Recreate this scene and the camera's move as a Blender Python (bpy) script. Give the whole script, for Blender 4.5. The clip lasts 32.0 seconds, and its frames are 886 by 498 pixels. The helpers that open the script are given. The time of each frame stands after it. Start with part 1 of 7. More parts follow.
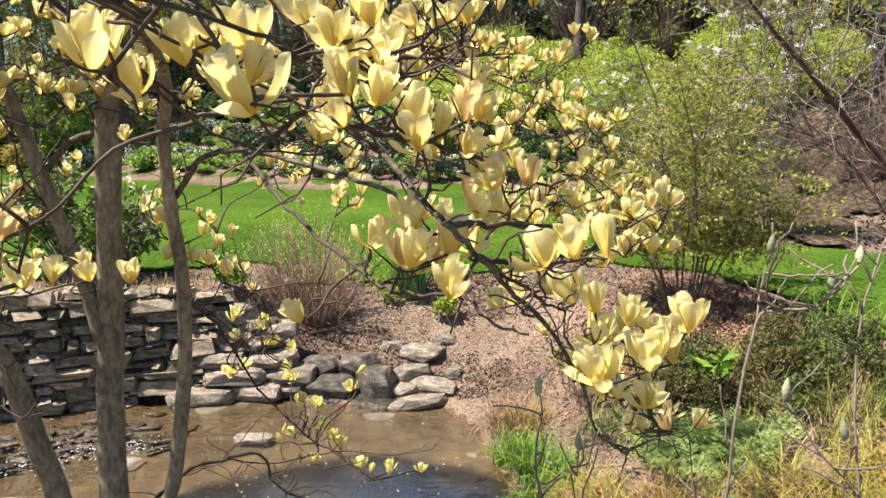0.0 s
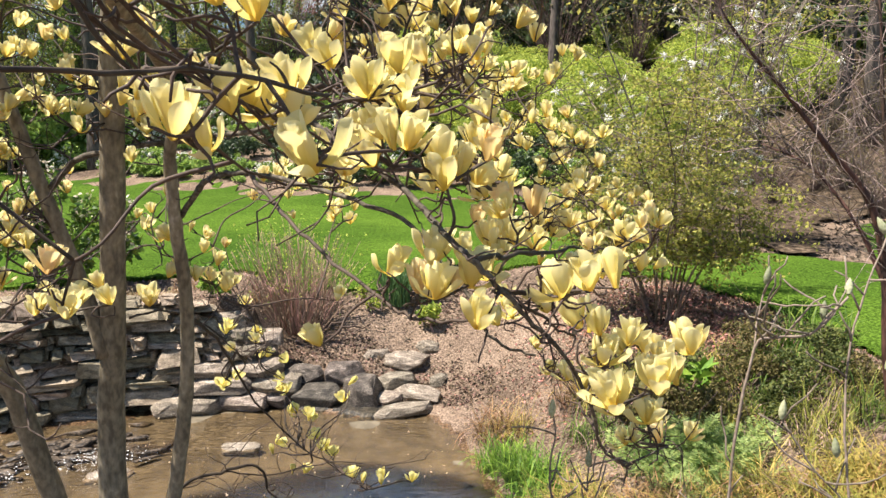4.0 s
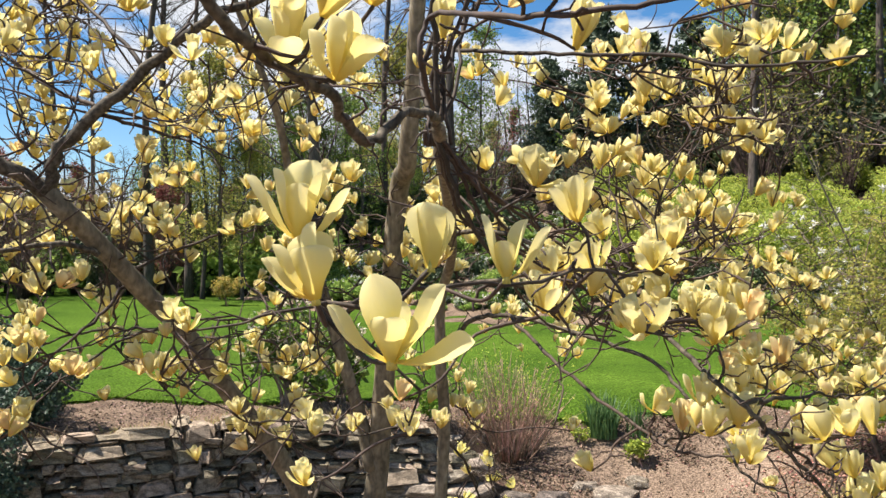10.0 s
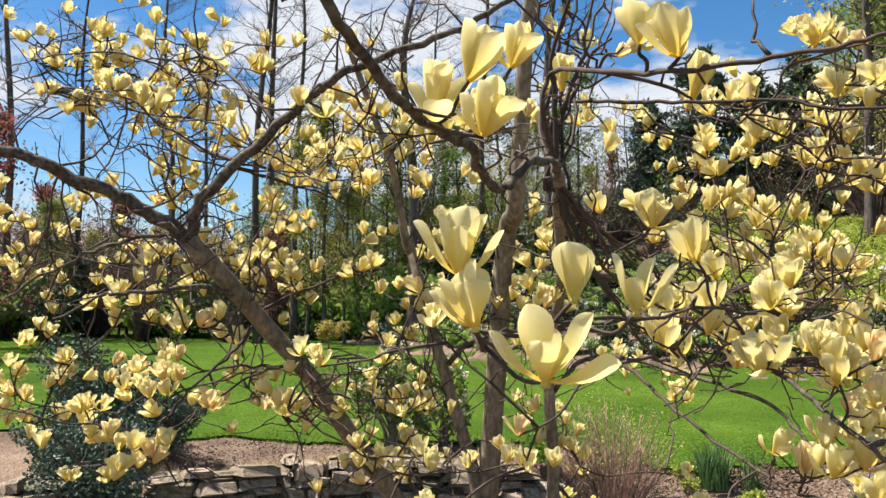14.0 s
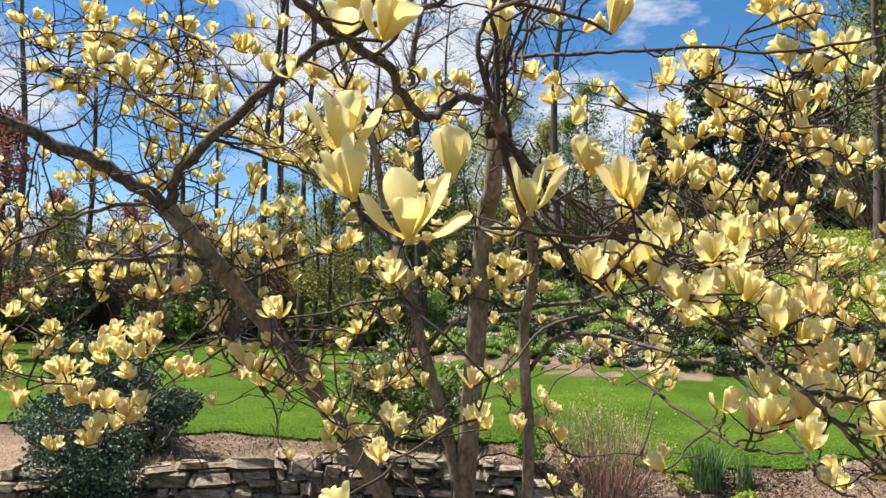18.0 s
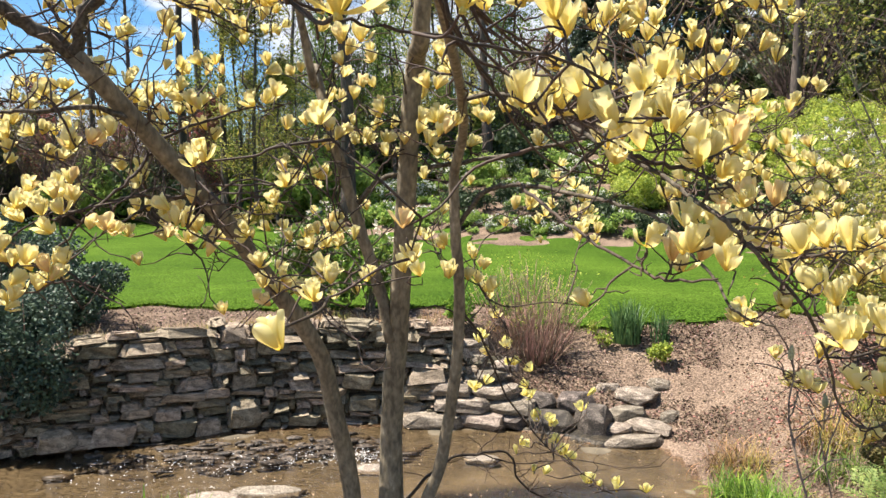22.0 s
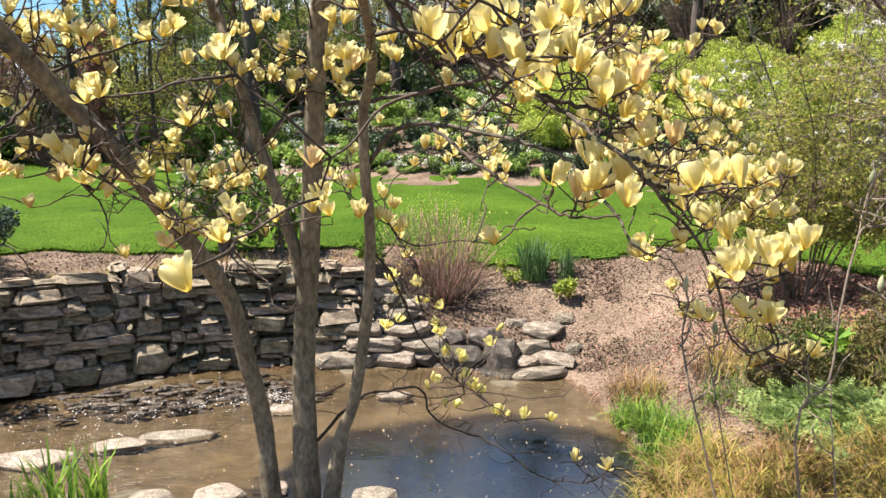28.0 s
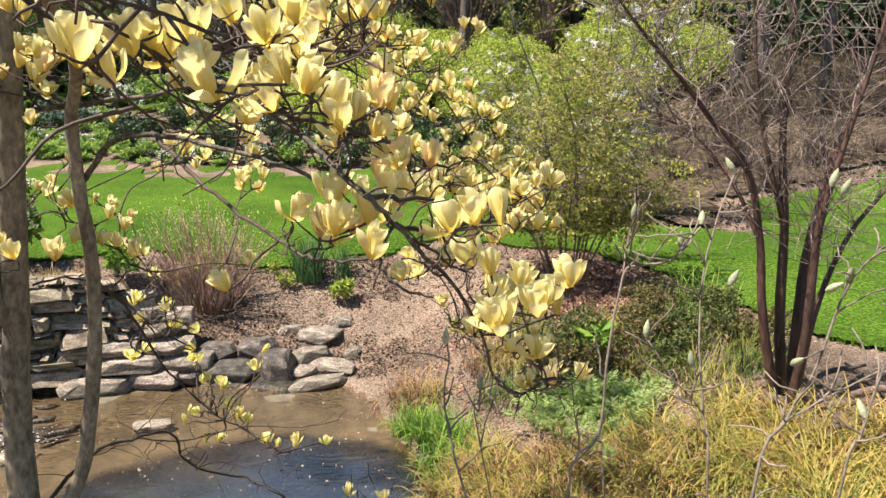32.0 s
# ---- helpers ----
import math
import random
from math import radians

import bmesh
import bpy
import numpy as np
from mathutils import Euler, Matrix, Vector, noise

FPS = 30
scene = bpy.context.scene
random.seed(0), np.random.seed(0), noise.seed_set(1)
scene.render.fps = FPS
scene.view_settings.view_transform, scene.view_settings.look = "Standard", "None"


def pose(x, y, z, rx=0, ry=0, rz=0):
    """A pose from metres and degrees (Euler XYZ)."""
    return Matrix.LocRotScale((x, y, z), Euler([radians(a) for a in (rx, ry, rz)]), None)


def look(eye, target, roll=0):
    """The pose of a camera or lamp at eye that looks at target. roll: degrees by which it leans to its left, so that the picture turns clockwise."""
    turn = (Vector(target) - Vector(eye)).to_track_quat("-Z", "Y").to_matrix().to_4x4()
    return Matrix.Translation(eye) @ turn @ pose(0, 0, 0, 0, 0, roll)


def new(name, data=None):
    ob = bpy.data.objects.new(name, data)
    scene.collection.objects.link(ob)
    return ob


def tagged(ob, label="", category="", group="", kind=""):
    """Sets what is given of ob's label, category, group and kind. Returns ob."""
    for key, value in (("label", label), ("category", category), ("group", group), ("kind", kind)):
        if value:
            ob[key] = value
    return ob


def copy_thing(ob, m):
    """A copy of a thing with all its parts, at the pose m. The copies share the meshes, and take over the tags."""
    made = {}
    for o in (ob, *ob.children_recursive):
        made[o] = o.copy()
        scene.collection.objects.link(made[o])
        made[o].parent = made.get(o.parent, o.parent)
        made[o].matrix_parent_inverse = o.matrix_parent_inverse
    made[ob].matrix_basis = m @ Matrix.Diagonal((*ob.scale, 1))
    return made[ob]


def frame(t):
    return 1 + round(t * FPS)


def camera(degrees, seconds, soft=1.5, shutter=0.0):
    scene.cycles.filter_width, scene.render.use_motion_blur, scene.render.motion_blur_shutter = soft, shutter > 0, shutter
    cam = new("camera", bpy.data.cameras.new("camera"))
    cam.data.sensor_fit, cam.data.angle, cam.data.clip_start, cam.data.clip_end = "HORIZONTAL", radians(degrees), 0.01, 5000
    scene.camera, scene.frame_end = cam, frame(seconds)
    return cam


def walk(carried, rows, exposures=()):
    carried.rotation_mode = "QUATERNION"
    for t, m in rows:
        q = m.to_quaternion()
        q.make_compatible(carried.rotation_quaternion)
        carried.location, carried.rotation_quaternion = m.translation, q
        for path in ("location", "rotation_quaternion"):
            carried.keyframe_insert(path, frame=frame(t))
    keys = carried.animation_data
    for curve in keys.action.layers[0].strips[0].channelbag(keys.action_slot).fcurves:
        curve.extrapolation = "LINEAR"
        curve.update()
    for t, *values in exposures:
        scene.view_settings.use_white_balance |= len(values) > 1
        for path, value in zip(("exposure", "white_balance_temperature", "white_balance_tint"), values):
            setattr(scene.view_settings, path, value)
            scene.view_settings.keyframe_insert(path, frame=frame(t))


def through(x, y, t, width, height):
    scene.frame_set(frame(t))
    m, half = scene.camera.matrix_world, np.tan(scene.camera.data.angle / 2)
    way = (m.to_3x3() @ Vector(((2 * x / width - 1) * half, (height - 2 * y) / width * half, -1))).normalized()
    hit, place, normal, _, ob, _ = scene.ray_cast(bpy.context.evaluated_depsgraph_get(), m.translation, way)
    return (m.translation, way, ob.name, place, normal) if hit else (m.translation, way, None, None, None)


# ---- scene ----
# ---------- camera and its way ----------
cam = camera(59.83, 32.0)
# seconds, place, and the way it faces: yaw to the left, pitch up, roll (degrees)
PATH = [
    (0, -0.0000, -0.0002, 2.1951, 0.017, -8.963, -0.010),
    (0.5, 0.0135, -0.0186, 2.1783, -0.155, -8.712, -0.251),
    (1, 0.0175, -0.0339, 2.1728, -0.439, -8.789, -0.237),
    (1.5, 0.0102, -0.0443, 2.1756, -0.716, -8.778, -0.292),
    (2, -0.0074, -0.0508, 2.1862, -1.042, -8.823, -0.182),
    (2.5, -0.0325, -0.0551, 2.2028, -1.306, -8.959, -0.160),
    (4.5, -0.1399, -0.1099, 2.2786, -2.211, -8.395, 0.428),
    (5, -0.2044, -0.1508, 2.2898, -2.380, -7.131, 0.476),
    (5.5, -0.2434, -0.1976, 2.3033, -2.426, -6.519, 0.501),
    (6, -0.2493, -0.2452, 2.3104, -2.350, -5.989, 0.452),
    (6.5, -0.2431, -0.2866, 2.3117, -1.997, -5.637, 0.487),
    (7, -0.2444, -0.3247, 2.3162, -0.925, -5.038, 0.417),
    (7.5, -0.2500, -0.3613, 2.3232, 0.836, -4.441, 0.410),
    (8, -0.2536, -0.3938, 2.3308, 3.258, -3.850, 0.368),
    (8.5, -0.2582, -0.4204, 2.3372, 5.543, -2.847, 0.346),
    (9, -0.2620, -0.4417, 2.3394, 7.589, -1.483, 0.265),
    (9.5, -0.2662, -0.4600, 2.3420, 9.889, -0.302, 0.214),
    (10, -0.2866, -0.4774, 2.3477, 11.830, 0.608, 0.233),
    (10.5, -0.3246, -0.4955, 2.3526, 13.357, 1.394, 0.366),
    (11, -0.3596, -0.5105, 2.3519, 14.596, 2.024, 0.336),
    (11.5, -0.3811, -0.5162, 2.3476, 15.841, 2.626, 0.331),
    (12, -0.3956, -0.5202, 2.3469, 16.952, 2.923, 0.328),
    (12.5, -0.4024, -0.5316, 2.3515, 17.710, 3.102, 0.223),
    (13, -0.3889, -0.5511, 2.3540, 18.169, 3.283, 0.183),
    (13.5, -0.3551, -0.5781, 2.3482, 18.582, 3.626, 0.173),
    (15.5, -0.1959, -0.5875, 2.2739, 20.216, 4.344, 0.938),
    (16, -0.1828, -0.5756, 2.2482, 20.421, 4.473, 1.243),
    (16.5, -0.1711, -0.5662, 2.2237, 20.402, 4.647, 1.354),
    (17, -0.1652, -0.5652, 2.2054, 20.325, 4.799, 1.442),
    (17.5, -0.1625, -0.5720, 2.1953, 20.087, 4.823, 1.427),
    (18, -0.1637, -0.5820, 2.1880, 19.828, 4.854, 0.995),
    (18.5, -0.1712, -0.5914, 2.1770, 19.242, 4.771, 0.773),
    (19, -0.1813, -0.5927, 2.1573, 18.643, 4.537, 0.507),
    (19.5, -0.1890, -0.5900, 2.1354, 17.910, 3.270, 0.183),
    (20, -0.1881, -0.5825, 2.1210, 17.208, 0.781, -0.003),
    (20.5, -0.1827, -0.5679, 2.1122, 16.622, -0.769, -0.124),
    (21, -0.1789, -0.5600, 2.1051, 15.813, -2.391, -0.056),
    (21.5, -0.1747, -0.5634, 2.0994, 15.099, -3.559, -0.036),
    (22, -0.1725, -0.5705, 2.0947, 14.460, -4.262, 0.001),
    (22.5, -0.1739, -0.5732, 2.0908, 13.795, -4.987, -0.005),
    (23, -0.1743, -0.5689, 2.0884, 13.080, -5.436, 0.001),
    (23.5, -0.1688, -0.5650, 2.0903, 12.312, -5.899, -0.048),
    (24, -0.1612, -0.5689, 2.0929, 11.645, -6.359, -0.006),
    (24.5, -0.1619, -0.5779, 2.0851, 10.936, -6.671, -0.017),
    (25, -0.1635, -0.5812, 2.0794, 10.154, -6.850, 0.058),
    (25.5, -0.1513, -0.5730, 2.0967, 9.790, -7.484, 0.093),
    (27.5, -0.1857, -0.5958, 2.0935, 7.932, -8.508, 0.265),
    (28, -0.1712, -0.5822, 2.0918, 7.739, -8.693, 0.110),
    (28.5, -0.1646, -0.5810, 2.0936, 7.366, -8.868, 0.183),
    (29, -0.1599, -0.5794, 2.0945, 6.984, -9.008, 0.269),
    (29.5, -0.1484, -0.5641, 2.0946, 6.513, -9.062, 0.679),
    (30, -0.1409, -0.5224, 2.1005, 6.209, -9.142, 1.004),
    (30.5, -0.1504, -0.4451, 2.1140, 4.683, -9.251, 0.891),
    (31, -0.1505, -0.3497, 2.1317, -1.089, -9.271, 0.551),
    (31.5, -0.1167, -0.2731, 2.1563, -5.795, -9.564, 0.518),
    (32, -0.0633, -0.2237, 2.1911, -8.300, -9.840, 0.327),
]


def eye_pose(x, y, z, yaw, pitch, roll):
    a, b = radians(yaw), radians(pitch)
    return look((x, y, z), (x - math.sin(a) * math.cos(b), y + math.cos(a) * math.cos(b), z + math.sin(b)), roll)


EXPOSURES = [(0.0, 1.40), (3.0, 1.44), (5.0, 1.41), (6.0, 1.32), (9.0, 1.34), (11.0, 1.16), (13.0, 1.19), (16.0, 1.21), (19.0, 1.20), (20.5, 1.19), (22.0, 1.47), (28.0, 1.50), (32.0, 1.39)]
walk(cam, [(row[0], eye_pose(*row[1:])) for row in PATH], EXPOSURES)

# ---------- sky and sun ----------
SUN_AZ, SUN_EL = 98.0, 62.0  # azimuth to the left of +y
world = bpy.data.worlds.new("sky")
scene.world = world
world.use_nodes = True
wn, wl = world.node_tree.nodes, world.node_tree.links
wn.clear()
sky = wn.new("ShaderNodeTexSky")
sky.sky_type, sky.sun_disc = "NISHITA", False
sky.sun_elevation, sky.sun_rotation = radians(SUN_EL), radians(-SUN_AZ)
sky.air_density, sky.dust_density, sky.ozone_density = 1.0, 0.3, 2.5
tc = wn.new("ShaderNodeTexCoord")
cmap = wn.new("ShaderNodeMapping")
cmap.inputs["Scale"].default_value = (1.0, 1.0, 2.6)
cmap.inputs["Location"].default_value = (0.35, 0.1, 0.0)
wl.new(tc.outputs["Generated"], cmap.inputs["Vector"])
cn = wn.new("ShaderNodeTexNoise")
cn.inputs["Scale"].default_value, cn.inputs["Detail"].default_value, cn.inputs["Roughness"].default_value = 3.4, 9.0, 0.58
wl.new(cmap.outputs["Vector"], cn.inputs["Vector"])
# a bank of cloud over the hill behind the tree, clearer blue to the side of it
bank, lift, sumc = wn.new("ShaderNodeVectorMath"), wn.new("ShaderNodeMapRange"), wn.new("ShaderNodeMath")
bank.operation, sumc.operation = "DOT_PRODUCT", "ADD"
bank.inputs[1].default_value = (-math.sin(radians(5)) * math.cos(radians(14)), math.cos(radians(5)) * math.cos(radians(14)), math.sin(radians(14)))
lift.inputs["From Min"].default_value, lift.inputs["From Max"].default_value = 0.90, 0.995
lift.inputs["To Min"].default_value, lift.inputs["To Max"].default_value = -0.015, 0.075
wl.new(tc.outputs["Generated"], bank.inputs[0])
wl.new(bank.outputs["Value"], lift.inputs["Value"])
wl.new(cn.outputs["Fac"], sumc.inputs[0])
wl.new(lift.outputs["Result"], sumc.inputs[1])
cr = wn.new("ShaderNodeValToRGB")
cr.color_ramp.elements[0].position, cr.color_ramp.elements[1].position = 0.49, 0.575
wl.new(sumc.outputs[0], cr.inputs["Fac"])
cc = wn.new("ShaderNodeValToRGB")
cc.color_ramp.elements[0].position, cc.color_ramp.elements[0].color = 0.5, (4.5, 4.9, 5.6, 1)
cc.color_ramp.elements[1].position, cc.color_ramp.elements[1].color = 0.78, (6.4, 6.5, 6.7, 1)
wl.new(sumc.outputs[0], cc.inputs["Fac"])
cm = wn.new("ShaderNodeMixRGB")
wl.new(cr.outputs["Color"], cm.inputs["Fac"])
deep = wn.new("ShaderNodeHueSaturation")
deep.inputs["Saturation"].default_value, deep.inputs["Value"].default_value = 1.32, 0.95
wl.new(sky.outputs["Color"], deep.inputs["Color"])
wl.new(deep.outputs["Color"], cm.inputs["Color1"])
wl.new(cc.outputs["Color"], cm.inputs["Color2"])
bgn = wn.new("ShaderNodeBackground")
bgn.inputs["Strength"].default_value = 0.068
wl.new(cm.outputs["Color"], bgn.inputs["Color"])
wo = wn.new("ShaderNodeOutputWorld")
wl.new(bgn.outputs["Background"], wo.inputs["Surface"])
sun_data = bpy.data.lights.new("sun", "SUN")
sun_data.energy, sun_data.angle, sun_data.color = 5.0, radians(0.53), (1.0, 0.905, 0.805)
sun_at = Vector((-math.sin(radians(SUN_AZ)) * math.cos(radians(SUN_EL)), math.cos(radians(SUN_AZ)) * math.cos(radians(SUN_EL)), math.sin(radians(SUN_EL))))
sun = new("sun", sun_data)
sun.matrix_world = look(sun_at * 80, (0, 0, 0))


# ---------- materials ----------
def material(name, dark, light, rough=0.8, scale=8.0, fine=60.0, bump=0.3, through=0.0, vary=0.12, spec=0.3, stretch=(1, 1, 1), third=None, island=False, dist=0.02, con=0.14, speck=0.0):
    """A surface whose colour wanders between dark and light at two scales, with fine relief; through: the share of light that leaves pass on."""
    m = bpy.data.materials.new(name)
    m.use_nodes = True
    n, l = m.node_tree.nodes, m.node_tree.links
    b = n["Principled BSDF"]
    b.inputs["Roughness"].default_value = rough
    b.inputs["Specular IOR Level"].default_value = spec
    co = n.new("ShaderNodeTexCoord")
    mp = n.new("ShaderNodeMapping")
    mp.inputs["Scale"].default_value = stretch
    l.new(co.outputs["Object"], mp.inputs["Vector"])
    a1, a2 = n.new("ShaderNodeTexNoise"), n.new("ShaderNodeTexNoise")
    for a, s, d in ((a1, scale, 4.0), (a2, fine, 6.0)):
        a.inputs["Scale"].default_value, a.inputs["Detail"].default_value = s, d
        l.new(mp.outputs["Vector"], a.inputs["Vector"])
    mix = n.new("ShaderNodeMath")
    mix.operation = "MULTIPLY_ADD"
    mix.inputs[1].default_value = 0.5
    l.new(a1.outputs["Fac"], mix.inputs[0])
    half = n.new("ShaderNodeMath")
    half.operation = "MULTIPLY"
    half.inputs[1].default_value = 0.5
    l.new(a2.outputs["Fac"], half.inputs[0])
    l.new(half.outputs[0], mix.inputs[2])
    ramp = n.new("ShaderNodeValToRGB")
    e = ramp.color_ramp.elements
    e[0].position, e[0].color = 0.5 - con, (*dark, 1)
    e[1].position, e[1].color = 0.5 + con, (*light, 1)
    if third:
        k = e.new(0.5 + con * 1.7)
        k.color = (*third, 1)
    l.new(mix.outputs[0], ramp.inputs["Fac"])
    hsv = n.new("ShaderNodeHueSaturation")
    l.new(ramp.outputs["Color"], hsv.inputs["Color"])
    rnd = n.new("ShaderNodeNewGeometry" if island else "ShaderNodeObjectInfo")
    mr = n.new("ShaderNodeMapRange")
    mr.inputs["To Min"].default_value, mr.inputs["To Max"].default_value = 1 - 2 * vary, 1 + 2 * vary
    l.new(rnd.outputs["Random Per Island" if island else "Random"], mr.inputs["Value"])
    if speck:
        sm, sx = n.new("ShaderNodeMapRange"), n.new("ShaderNodeMath")
        sm.inputs["From Min"].default_value, sm.inputs["From Max"].default_value = 0.40, 0.60
        sm.inputs["To Min"].default_value, sm.inputs["To Max"].default_value = 1 - speck, 1 + speck
        l.new(a2.outputs["Fac"], sm.inputs["Value"])
        sx.operation = "MULTIPLY"
        l.new(sm.outputs["Result"], sx.inputs[0])
        l.new(mr.outputs["Result"], sx.inputs[1])
        l.new(sx.outputs[0], hsv.inputs["Value"])
    else:
        l.new(mr.outputs["Result"], hsv.inputs["Value"])
    mh = n.new("ShaderNodeMapRange")
    mh.inputs["To Min"].default_value, mh.inputs["To Max"].default_value = 0.5 + vary * 0.12, 0.5 - vary * 0.12
    l.new(rnd.outputs["Random Per Island" if island else "Random"], mh.inputs["Value"])
    l.new(mh.outputs["Result"], hsv.inputs["Hue"])
    l.new(hsv.outputs["Color"], b.inputs["Base Color"])
    if bump:
        bp = n.new("ShaderNodeBump")
        bp.inputs["Strength"].default_value, bp.inputs["Distance"].default_value = bump, dist
        l.new(mix.outputs[0], bp.inputs["Height"])
        l.new(bp.outputs["Normal"], b.inputs["Normal"])
    if through:
        tr = n.new("ShaderNodeBsdfTranslucent")
        l.new(hsv.outputs["Color"], tr.inputs["Color"])
        ms = n.new("ShaderNodeMixShader")
        ms.inputs["Fac"].default_value = through
        l.new(b.outputs["BSDF"], ms.inputs[1])
        l.new(tr.outputs["BSDF"], ms.inputs[2])
        l.new(ms.outputs["Shader"], n["Material Output"].inputs["Surface"])
    return m


